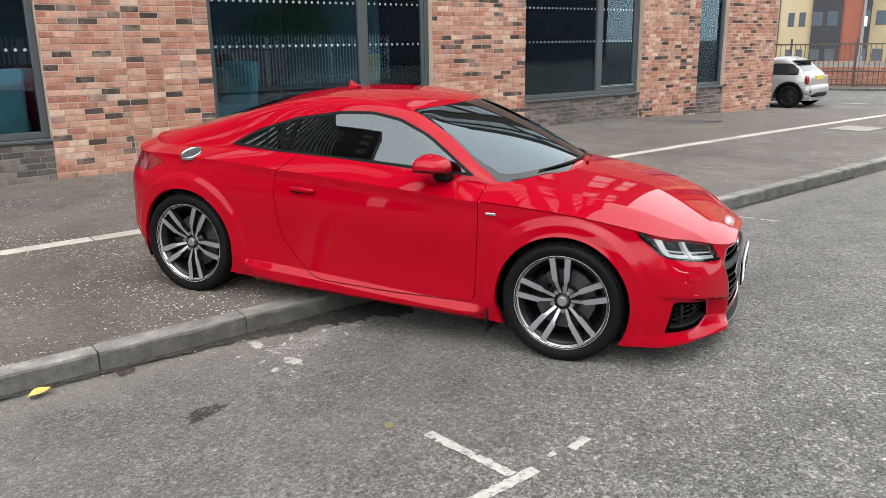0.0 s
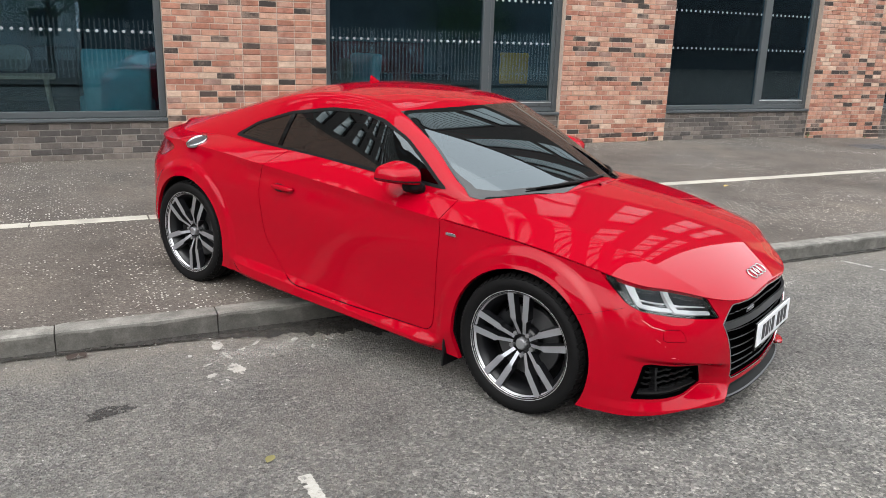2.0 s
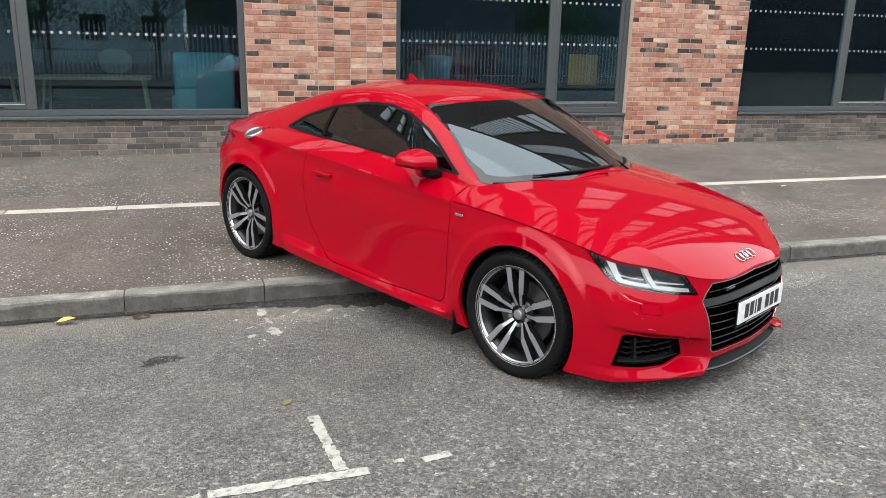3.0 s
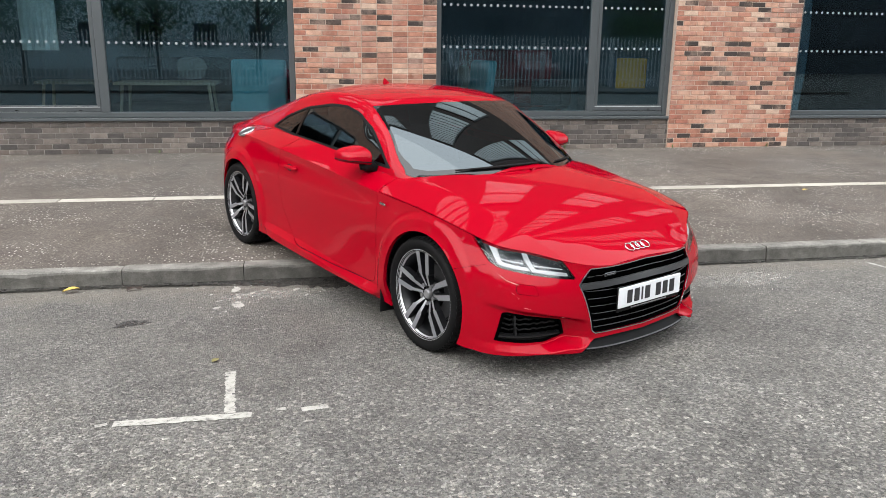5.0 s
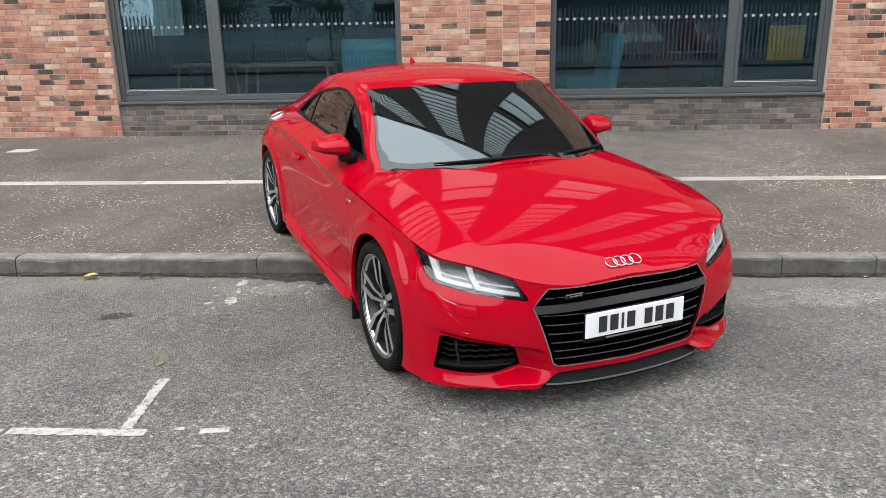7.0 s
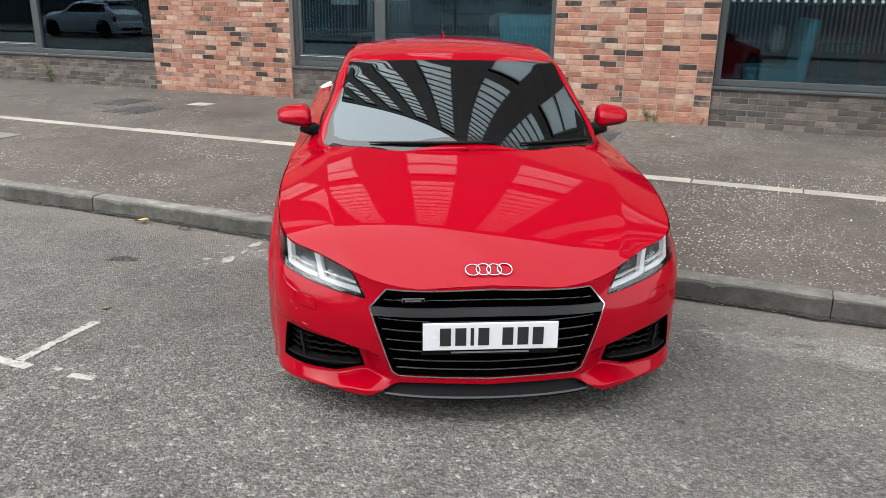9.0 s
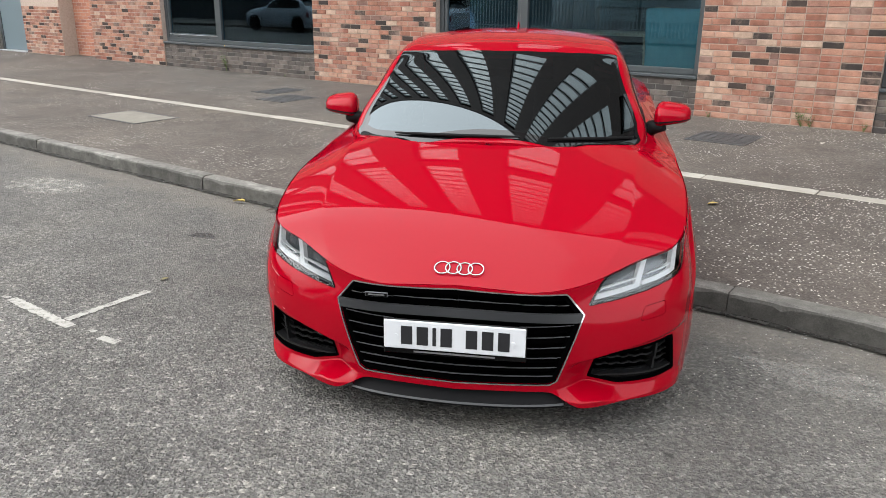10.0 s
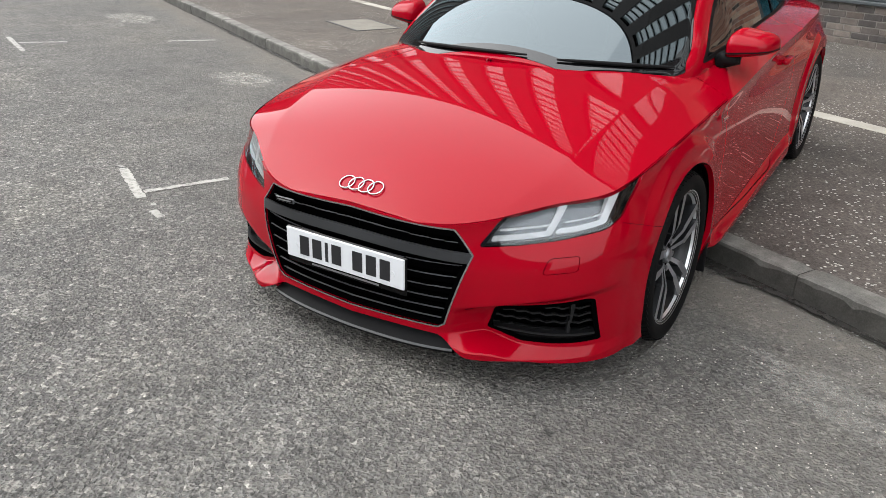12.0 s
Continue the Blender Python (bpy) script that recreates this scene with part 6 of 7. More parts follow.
def facade_material(name, one, two, joint):
    m = mat(name, one, 0.88)
    v = world_pos(m)
    sep = m.node_tree.nodes.new("ShaderNodeSeparateXYZ")
    link(m, v, sep.inputs[0])
    com = m.node_tree.nodes.new("ShaderNodeCombineXYZ")
    link(m, math_node(m, "ADD", sep.outputs[0], sep.outputs[1]), com.inputs[0])
    link(m, sep.outputs[2], com.inputs[1])
    b = tex(m, "ShaderNodeTexBrick", com.outputs[0], Scale=1.0)
    b.inputs["Brick Width"].default_value, b.inputs["Row Height"].default_value, b.inputs["Mortar Size"].default_value = 0.225, 0.075, 0.005
    b.inputs["Color1"].default_value, b.inputs["Color2"].default_value, b.inputs["Mortar"].default_value = (*one, 1), (*two, 1), (*joint, 1)
    base(m, b.outputs["Color"])
    return m


M_FACADE = facade_material("distant_brickwork", (0.42, 0.18, 0.11), (0.25, 0.10, 0.07), (0.4, 0.3, 0.25))
M_REDFACE = facade_material("red_upper_brickwork", (0.30, 0.150, 0.105), (0.13, 0.070, 0.052), (0.33, 0.255, 0.21))
M_UPPER = facade_material("dark_brown_brickwork", (0.040, 0.027, 0.023), (0.025, 0.018, 0.016), (0.040, 0.034, 0.031))
upper_wall()
tagged(raw_box("roof", -54, WALL_Y + 0.502, ROOF_Z - 0.3, 18.5, 23.6, ROOF_Z - 0.1, M_FRAME), "flat roof of the brick building", "roof", kind="structure")
tagged(raw_box("floor", -26, WALL_Y + 0.41, 0.0, 18.49, 17.0, 0.155, M_CARPET), "blue-grey carpeted floor inside the building", "floor", kind="structure")
tagged(raw_box("ceiling", -26, WALL_Y + 0.41, 3.0, 18.49, 17.0, 3.2, M_PLASTER), "pale ceiling inside the building", "ceiling", kind="structure")
M_TEALWALL = stone_material("dark_teal_paint", (0.03, 0.062, 0.08), (0.045, 0.085, 0.105), (0.06, 0.105, 0.125), 1.5)
tagged(raw_box("wall_21", -26, 16.98, 0.156, 18.49, 17.2, 2.99, M_TEALWALL), "dark teal back wall inside the building", "wall", kind="structure")
for i, x in enumerate((-12.5, -3.2, 3.25, 9.1, 14.6)):
    tagged(raw_box("wall_%d" % (22 + i), x - 0.06, WALL_Y + 1.6, 0.156, x + 0.06, 16.97, 2.99, M_TEALWALL), "dark painted partition inside the building", "wall", kind="structure")


# ---- the far end of the facade, left of the first window ----
def far_end():
    for i, (a, b) in enumerate([(-14.9, -13.1), (-26.0, -19.8)]):
        w = raw_box("wall_%d" % (30 + i), a, WALL_Y, 0, b, WALL_Y + 0.4, 3.0, M_MORTAR)
        tagged(w, "red and brown brick pier with scattered black bricks", "wall", kind="structure")
        brick_jobs.append((w, max(a, -22.5), b, WALL_Z, 1.3, WALL_Y, BR, 77 + i, None))
    tagged(raw_box("wall_32", -13.1, WALL_Y + 0.35, 0, -11.75, WALL_Y + 0.75, 3.0, M_FACADE), "recessed brick wall between two piers", "wall", kind="structure")
    w = raw_box("wall_33", -19.8, WALL_Y + 0.03, 0, -16.35, WALL_Y + 0.4, 0.6, M_MORTAR_D)
    tagged(w, "low dark grey brick plinth under a window", "wall", kind="structure")
    brick_jobs.append((w, -19.8, -16.35, WALL_Z - 0.01, 0.6, WALL_Y + 0.03, BD, 91, None))
    wn_ = tagged(empty("window_7"), "large dark grey aluminium window beside the door", "window", kind="structure")
    part("frame_bar", boxes((-19.8, WALL_Y + 0.09, 0.6, -16.35, WALL_Y + 0.17, 0.72), (-19.8, WALL_Y + 0.09, 0.72, -19.7, WALL_Y + 0.17, 2.95), (-16.45, WALL_Y + 0.09, 0.72, -16.35, WALL_Y + 0.17, 2.95)), M_FRAME, wn_)
    pane = part("pane", boxes((-19.71, WALL_Y + 0.12, 0.71, -16.44, WALL_Y + 0.126, 2.95)), M_GLASS, wn_)
    pane.visible_shadow = False
    d = tagged(empty("door_1"), "grey-blue glazed entrance door, closed", "door", kind="structure")
    part("door_frame", boxes((-16.35, WALL_Y + 0.08, 0.13, -16.25, WALL_Y + 0.2, 2.95), (-15.0, WALL_Y + 0.08, 0.13, -14.9, WALL_Y + 0.2, 2.95), (-16.25, WALL_Y + 0.08, 2.2, -15.0, WALL_Y + 0.2, 2.3)), M_FRAME, d)
    part("door_leaf", boxes((-16.25, WALL_Y + 0.1, 0.15, -15.0, WALL_Y + 0.15, 2.2), bevel=0.004), mat("grey_blue_door", (0.12, 0.16, 0.18), 0.4), d)
    part("threshold", boxes((-16.3, WALL_Y - 0.05, 0.10, -14.95, WALL_Y + 0.3, 0.148), bevel=0.006), M_ALLOY, d)


far_end()


# ---- furniture behind the glass ----
def armchair(x, y, turn, fabric, label):
    c = tagged(empty("armchair", pose(x, y, 0.155, 0, 0, turn)), label, "armchair")
    part("seat", boxes((-0.33, -0.32, 0.18, 0.33, 0.36, 0.46), bevel=0.06, seg=3), fabric, c, smooth=True)
    bk = boxes((-0.40, 0.28, 0.18, 0.40, 0.44, 1.28), bevel=0.07, seg=3)
    for v in bk.verts:
        v.co.y += 0.16 * max(0, v.co.z - 0.4)
    part("backrest", bk, fabric, c, smooth=True)
    for s in (1, -1):
        part("armrest", boxes((s * 0.38 - 0.07, -0.32, 0.18, s * 0.38 + 0.07, 0.34, 0.66), bevel=0.05, seg=3), fabric, c, smooth=True)
        for q in (-0.26, 0.32):
            bm = bmesh.new()
            cyl(bm, (s * 0.30, q, 0.2), (s * 0.34, q, 0.0), 0.02, 8, 0.014)
            part("leg", bm, M_PALEWOOD, c)


def table(x0, x1, y0, y1, h, label, top=None):
    t = tagged(empty("table", pose((x0 + x1) / 2, (y0 + y1) / 2, 0.155)), label, "table")
    a, b = (x1 - x0) / 2, (y1 - y0) / 2
    part("tabletop", boxes((-a, -b, h - 0.045, a, b, h), bevel=0.008), top or M_PALEWOOD, t)
    for s in (1, -1):
        for q in (1, -1):
            bm = bmesh.new()
            cyl(bm, (s * (a - 0.12), q * (b - 0.1), h - 0.046), (s * (a - 0.04), q * (b - 0.04), 0.0), 0.026, 8, 0.018)
            part("leg", bm, M_PALEWOOD, t)


def chair(x, y, turn, material, label, h=0.86, low=0.50):
    c = tagged(empty("chair", pose(x, y, 0.155, 0, 0, turn)), label, "chair", "chairs inside")
    part("seat", boxes((-0.22, -0.22, 0.43, 0.22, 0.22, 0.47), bevel=0.02, seg=2), material, c, smooth=True)
    part("backrest", boxes((-0.27, 0.20, low, 0.27, 0.24, h + 0.4), bevel=0.02, seg=2), material, c, smooth=True)
    for s in (1, -1):
        for q in (1, -1):
            bm = bmesh.new()
            cyl(bm, (s * 0.18, q * 0.18, 0.44), (s * 0.22, q * 0.22, 0.0), 0.011, 8)
            part("leg", bm, M_PALEWOOD, c)


M_PALEWOOD = stone_material("pale_wood", (0.36, 0.29, 0.2), (0.45, 0.37, 0.26), (0.52, 0.44, 0.32), 3.0, 0.5)
M_TEAL = stone_material("teal_fabric", (0.07, 0.25, 0.29), (0.10, 0.33, 0.38), (0.13, 0.40, 0.45), 8.0, 0.9)
M_MUSTARD = stone_material("mustard_fabric", (0.75, 0.36, 0.02), (0.85, 0.42, 0.03), (0.9, 0.48, 0.05), 8.0, 0.9)
M_MAROON = stone_material("dark_red_fabric", (0.10, 0.015, 0.015), (0.15, 0.022, 0.02), (0.19, 0.03, 0.028), 8.0, 0.9)
M_CHAR = stone_material("charcoal_fabric", (0.02, 0.02, 0.022), (0.03, 0.03, 0.033), (0.045, 0.045, 0.05), 8.0, 0.9)
armchair(1.72, 11.05, 180, M_TEAL, "teal fabric armchair behind the window")
armchair(4.85, 11.35, -80, M_TEAL, "teal fabric armchair with a pale cushion")
tagged(link_mesh("cushion", ellipsoid(bmesh.new(), (4.98, 11.37, 1.17), (0.10, 0.2, 0.19)), M_PALE, smooth=True), "pale cushion on an armchair", "cushion")
table(-0.55, 1.0, 11.5, 12.3, 0.90, "pale wooden table with splayed legs")
table(-1.75, -0.75, 11.7, 12.4, 0.90, "pale wooden table with splayed legs")
sofa = tagged(empty("sofa", pose(0.2, 13.2, 0.155)), "dark sofa with a pale cushion behind the table", "sofa")
part("seat", boxes((-1.1, -0.4, 0.12, 1.1, 0.4, 0.48), bevel=0.06, seg=3), M_CHAR, sofa, smooth=True)
part("backrest", boxes((-1.1, 0.3, 0.3, 1.1, 0.5, 1.25), bevel=0.07, seg=3), M_CHAR, sofa, smooth=True)
tagged(link_mesh("cushion", ellipsoid(bmesh.new(), (0.4, 13.42, 1.22), (0.26, 0.09, 0.2)), M_PALE, smooth=True), "pale cushion on a dark sofa", "cushion")
chair(7.88, 11.5, 180, M_MUSTARD, "mustard yellow chair by the window", 0.94, 0.84)
bk = tagged(empty("sofa", pose(6.2, 12.9, 0.155)), "dark red high-backed sofa inside the building", "sofa")
part("seat", boxes((-0.9, -0.4, 0.12, 0.9, 0.4, 0.46), bevel=0.06, seg=3), M_MAROON, bk, smooth=True)
part("backrest", boxes((-0.9, 0.3, 0.3, 0.9, 0.5, 1.45), bevel=0.07, seg=3), M_MAROON, bk, smooth=True)
for x, y, r in ((5.9, 11.9, 20), (6.5, 11.8, -30), (6.9, 12.3, 160)):
    chair(x, y, r, M_CHAR, "slim dark chair with metal legs", 0.55)
def curtain(x0, x1, y, z0, z1, label):
    n = 60
    vs, fs = [], []
    for k in (0.0, 0.004):
        for i in range(n + 1):
            x = x0 + (x1 - x0) * i / n
            w = y + 0.018 * math.sin(2 * math.pi * 5 * i / n) + 0.006 * math.sin(2 * math.pi * 13 * i / n) + k
            vs += [(x, w, z0), (x, w, z1)]
    for k in (0, 2 * n + 2):
        for i in range(n):
            fs.append((k + 2 * i, k + 2 * i + 2, k + 2 * i + 3, k + 2 * i + 1))
    tagged(raw("curtain", vs, fs, M_LINEN, smooth=True), label, "curtain")


M_LINEN = stone_material("pale_linen", (0.50, 0.53, 0.52), (0.60, 0.63, 0.61), (0.68, 0.70, 0.68), 14.0, 0.9)
curtain(-1.55, -1.06, 10.75, 1.53, 2.96, "pale linen curtain hanging behind the window")
table(11.75, 13.3, 11.0, 11.7, 1.1, "grey counter by the window", M_SATIN)
chair(-6.3, 11.6, 30, M_CHAR, "slim dark chair with metal legs", 0.55)
chair(-5.3, 11.8, -20, M_CHAR, "slim dark chair with metal legs", 0.55)
table(-6.6, -5.2, 12.2, 12.9, 0.9, "pale wooden table with splayed legs")


# ---- the other side of the street, seen in the glass ----
def far_side():
    for a, b, n_ in ((-60, 23.5, "pavement"),):
        p = raw_box("pavement", a, -9.0, -0.1, b, -5.6, 0.10, M_PAVE)
        tagged(p, "asphalt pavement across the street", "pavement", kind="structure")
    fence = tagged(empty("palisade_fence", pose(0, -9.1, 0)), "grey steel palisade fence across the street", "fence")
    pale = bmesh.new()
    v = [(-0.03, -0.004, 0.05), (0.03, -0.004, 0.05), (0.03, 0.004, 0.05), (-0.03, 0.004, 0.05), (-0.03, -0.004, 2.0), (0.03, -0.004, 2.0), (0.03, 0.004, 2.0), (-0.03, 0.004, 2.0), (0, 0, 2.12)]
    me = bpy.data.meshes.new("pale")
    me.from_pydata(v, [], [(0, 1, 5, 4), (1, 2, 6, 5), (2, 3, 7, 6), (3, 0, 4, 7), (4, 5, 8), (5, 6, 8), (6, 7, 8), (7, 4, 8)])
    me.materials.append(M_STEELGREY)
    pale.free()
    for i in range(290):
        ob = new("pale", me)
        ob.parent = fence
        ob.matrix_basis = pose(-24 + i * 0.155, 0, 0)
    part("rail", boxes((-24, -0.05, 0.35, 21, -0.005, 0.40)), M_STEELGREY, fence)
    part("rail", boxes((-24, -0.05, 1.65, 21, -0.005, 1.70)), M_STEELGREY, fence)
    for i in range(16):
        part("post", boxes((-24 + i * 3.0, -0.14, 0, -23.9 + i * 3.0, -0.052, 2.0)), M_STEELGREY, fence)


M_STEELGREY = mat("galvanised_steel", (0.55, 0.57, 0.58), 0.55, 0.2)
far_side()


def tree(x, y, h, seed):
    rnd = random.Random(seed)
    t = tagged(empty("tree", pose(x, y, 0)), "leafy green street tree behind the fence", "tree", "trees across the street")
    tr = bmesh.new()
    cyl(tr, (0, 0, 0), (0.1, 0, h * 0.45), 0.13, 10, 0.09)
    tips = []
    for k in range(14):
        a = rnd.uniform(0, 6.28)
        q = Vector((math.cos(a) * h * rnd.uniform(0.12, 0.26), math.sin(a) * h * rnd.uniform(0.12, 0.26), h * rnd.uniform(0.22, 0.92)))
        cyl(tr, (0.1 * q.z / h, 0, min(h * 0.44, q.z * 0.6)), q, 0.05, 7, 0.015)
        tips.append(q)
    part("trunk", tr, M_BARK, t)
    n = 9000
    rng = np.random.default_rng(seed)
    c = np.array([tuple(p) for p in tips])[rng.integers(0, len(tips), n)]
    p = c + rng.normal(0, h * 0.085, (n, 3))
    d = unit(rng.normal(0, 1, (n, 3))) * rng.uniform(0.07, 0.16, (n, 1))
    e = unit(np.cross(d, rng.normal(0, 1, (n, 3)))) * 0.045
    V = np.stack([p, p + d * 0.5 + e, p + d, p + d * 0.5 - e], 1).reshape(-1, 3)
    F = np.arange(n * 4).reshape(-1, 4)
    tagged(raw("crown", V.tolist(), F.tolist(), M_TREELEAF, t), kind="stuff")


M_BARK = stone_material("bark", (0.05, 0.04, 0.03), (0.09, 0.075, 0.06), (0.13, 0.11, 0.09), 9.0)
M_TREELEAF = brick_material("tree_leaf", [(0.0, (0.05, 0.095, 0.03)), (0.35, (0.07, 0.125, 0.04)), (0.7, (0.095, 0.15, 0.05))], False)
for i, (x, y, h) in enumerate([(-3.5, -13.0, 7.5), (0.5, -15.0, 8.5), (-9.0, -14.0, 8.0), (19.0, -15.0, 7.0), (-14.0, -11.5, 7.0)]):
    tree(x, y, h, 50 + i)


def plain_building(name, x0, x1, y0, y1, h, material, label, floors, bays):
    b = tagged(empty(name), label, "building")
    part("wall", boxes((x0, y0, 0, x1, y1, h)), material, b)
    part("roof", boxes((x0 - 0.3, y0 - 0.3, h + 0.002, x1 + 0.3, y1 + 0.3, h + 0.25)), M_FRAME, b)
    for f in range(floors):
        for k in range(bays):
            cx, cz = x0 + (x1 - x0) * (k + 0.5) / bays, h * (f + 0.55) / floors
            w = part("window", boxes((cx - 0.7, y1 - 0.02, cz - 0.75, cx + 0.7, y1 + 0.03, cz + 0.75)), M_FRAME, b)
            part("pane", boxes((cx - 0.62, y1 + 0.031, cz - 0.67, cx + 0.62, y1 + 0.04, cz + 0.67)), M_DIMGLASS, w)


M_GREYCLAD = stone_material("pale_cladding", (0.55, 0.63, 0.64), (0.63, 0.71, 0.72), (0.70, 0.78, 0.78), 0.8)
M_DIMGLASS = mat("dim_window_glass", (0.05, 0.06, 0.065), 0.08)
M_SLATEWALL = stone_material("dark_cladding", (0.06, 0.07, 0.08), (0.08, 0.092, 0.10), (0.1, 0.112, 0.12), 1.2)
# Unseen blocks, added to hide or dim low sky mirrored in the shop windows.
plain_building("added_block", 2.0, 62.0, -40.0, -30.0, 16.0, M_SLATEWALL, "unseen dark block added to hide low sky in reflections", 3, 16)
plain_building("added_block", -18.5, 1.7, -38.0, -30.0, 7.5, M_GREYCLAD, "unseen pale block added to dim the sky in reflections", 2, 6)
# Two more unseen blocks, added to fill what the car's side glass mirrors.
plain_building("added_block", -70.0, -19.0, -24.0, -13.0, 6.5, M_SLATEWALL, "unseen low dark block added to fill reflections", 2, 15)
plain_building("added_block", -78.0, -62.0, -30.0, 4.0, 9.0, M_UPPER, "unseen low brown brick block added to fill reflections", 3, 5)
blk = bpy.data.objects["added_block.003"]
for f in range(3):
    for k in range(8):
        cy, cz = -28 + 4.2 * k, 1.6 + 2.8 * f
        wnd = part("window", boxes((-62.02, cy - 0.75, cz - 0.9, -61.96, cy + 0.75, cz + 0.9)), M_FRAME, blk)
        part("pane", boxes((-61.959, cy - 0.68, cz - 0.83, -61.95, cy + 0.68, cz + 0.83)), M_UPGLASS, wnd)


end_block = tagged(empty("apartment_building"), "brown brick block at the end of the street", "building")
part("wall", boxes((-80.0, 5.9, 0, -62.0, 34.0, 27.0)), M_UPPER, end_block)
part("roof", boxes((-80.2, 5.7, 27.002, -61.8, 34.2, 27.3)), M_FRAME, end_block)
for f in range(8):
    for k in range(8):
        cy, cz = 7.6 + 3.4 * k, 2.2 + 3.05 * f
        wnd = part("window", boxes((-62.02, cy - 0.7, cz - 0.8, -61.96, cy + 0.7, cz + 0.8)), M_FRAME, end_block)
        part("pane", boxes((-61.959, cy - 0.62, cz - 0.72, -61.95, cy + 0.62, cz + 0.72)), M_DIMGLASS, wnd)


# ---- parked cars: a hatchback of lofted sections, used for the small white one and those across the street ----
def hatchback(m, paint, label, length=3.85, width=1.73, height=1.41, plate=None, dark_posts=False):
    c = tagged(empty("hatchback", m), label, "car", "parked cars")
    L, Wd, H = length, width / 2, height
    top = curve([(0, 0.62 * H * 0.78), (0.06 * L, 0.50 * H), (0.12 * L, 0.62 * H), (0.30 * L, 0.69 * H), (0.46 * L, 0.94 * H), (0.60 * L, H), (0.86 * L, 0.97 * H), (0.93 * L, 0.80 * H), (0.975 * L, 0.66 * H), (L, 0.5 * H)])
    belt = curve([(0, 0.50 * H), (0.12 * L, 0.58 * H), (0.35 * L, 0.64 * H), (0.8 * L, 0.68 * H), (L, 0.64 * H)])
    half = curve([(0, Wd * 0.72), (0.05 * L, Wd * 0.88), (0.18 * L, Wd * 0.98), (0.5 * L, Wd), (0.85 * L, Wd * 0.99), (0.96 * L, Wd * 0.92), (L, Wd * 0.80)])
    n, k = 90, 40
    x = np.linspace(0, L, n)
    P = np.zeros((n, k, 3))
    for i in range(n):
        h, b, w = float(top(x[i])), float(belt(x[i])), float(half(x[i]))
        h = max(h, b * 0.98)
        cab = max(0.0, h - b)
        pts = [(w * 0.90, 0.20), (w * 0.99, 0.30), (w, 0.45), (w * 0.985, b * 0.86), (w * 0.93, b)]
        pts += [(w * (0.93 - 0.10 * t), b + cab * t) for t in (0.3, 0.6, 0.82)] + [(w * 0.72, b + cab * 0.95), (w * 0.45, b + cab * 0.99), (0, b + cab)]
        pts = np.array(pts)
        ch = np.concatenate([[0], np.cumsum(np.linalg.norm(np.diff(pts, axis=0), axis=1))])
        ch /= ch[-1]
        q = np.linspace(0, 1, k)
        P[i, :, 0] = L / 2 - x[i]
        P[i, :, 1], P[i, :, 2] = np.interp(q, ch, pts[:, 0]), np.interp(q, ch, pts[:, 1])
    S = upward(sheet(P))
    WBx = (L * 0.30, -L * 0.36)
    f = np.minimum(*[np.hypot(S[0][:, 0] - a, S[0][:, 2] - 0.31) for a in WBx]) - 0.35
    _, S = split(S, np.where(S[0][:, 1] > Wd * 0.6, f, 1.0))
    zb = 0.66 * H
    g = rounded([(L / 2 - 0.38 * L, zb + 0.04), (L / 2 - 0.49 * L, 0.90 * H), (L / 2 - 0.60 * L, 0.935 * H), (L / 2 - 0.86 * L, 0.905 * H), (L / 2 - 0.90 * L, 0.73 * H), (L / 2 - 0.82 * L, zb + 0.045)], 0.05)
    G, S = carve(S, side_view, g, 0.0, lambda W: np.abs(W[:, 4]) > 0.45)
    sc = [(L / 2 - 0.325 * L, -0.1), (L / 2 - 0.335 * L, Wd * 0.62), (L / 2 - 0.36 * L, Wd * 0.72), (L / 2 - 0.47 * L, Wd * 0.62), (L / 2 - 0.47 * L, -0.1)]
    F_, S = carve(S, lambda s: s[0][:, :2], sc, 0.0, lambda W: W[:, 5] > 0.2)
    rr = [(L / 2 - 0.945 * L, -0.1), (L / 2 - 0.945 * L, Wd * 0.74), (L / 2 - 0.88 * L, Wd * 0.70), (L / 2 - 0.88 * L, -0.1)]
    B_, S = carve(S, lambda s: s[0][:, :2], rr, 0.0, lambda W: W[:, 2] > 0.7)
    if dark_posts:
        W = S[0]
        f = np.max([zb + 0.035 - W[:, 2], W[:, 2] - 0.925 * H, W[:, 0] - (L / 2 - 0.40 * L), (-L / 2 + 0.085 * L) - W[:, 0], 0.45 - np.abs(W[:, 4])], axis=0)
        posts, S = split(S, f)
        pair("window_post", posts, M_GLOSSBLACK, c)
    caps = []
    for row in (P[0], P[-1]):
        cap_ = np.stack([row, row * [1, 0, 1]])
        W_, T_ = sheet(cap_)
        sx = 1.0 if row[0, 0] > 0 else -1.0
        W_[:, 3:6] = (sx, 0, 0)
        fn = np.cross(W_[T_[:, 1], :3] - W_[T_[:, 0], :3], W_[T_[:, 2], :3] - W_[T_[:, 0], :3])
        caps.append((W_, T_ if (fn[:, 0] * sx).sum() > 0 else T_[:, ::-1]))
    both("body", join(S, *caps), paint, c)
    pair("side_window", G, M_DARKGLASS, c)
    both("windscreen", F_, M_DARKGLASS, c)
    both("rear_window", B_, M_DARKGLASS, c)
    part("underbody", boxes((-L / 2 + 0.25, -Wd * 0.8, 0.17, L / 2 - 0.25, Wd * 0.8, 0.42), bevel=0.04), M_BLACK, c)
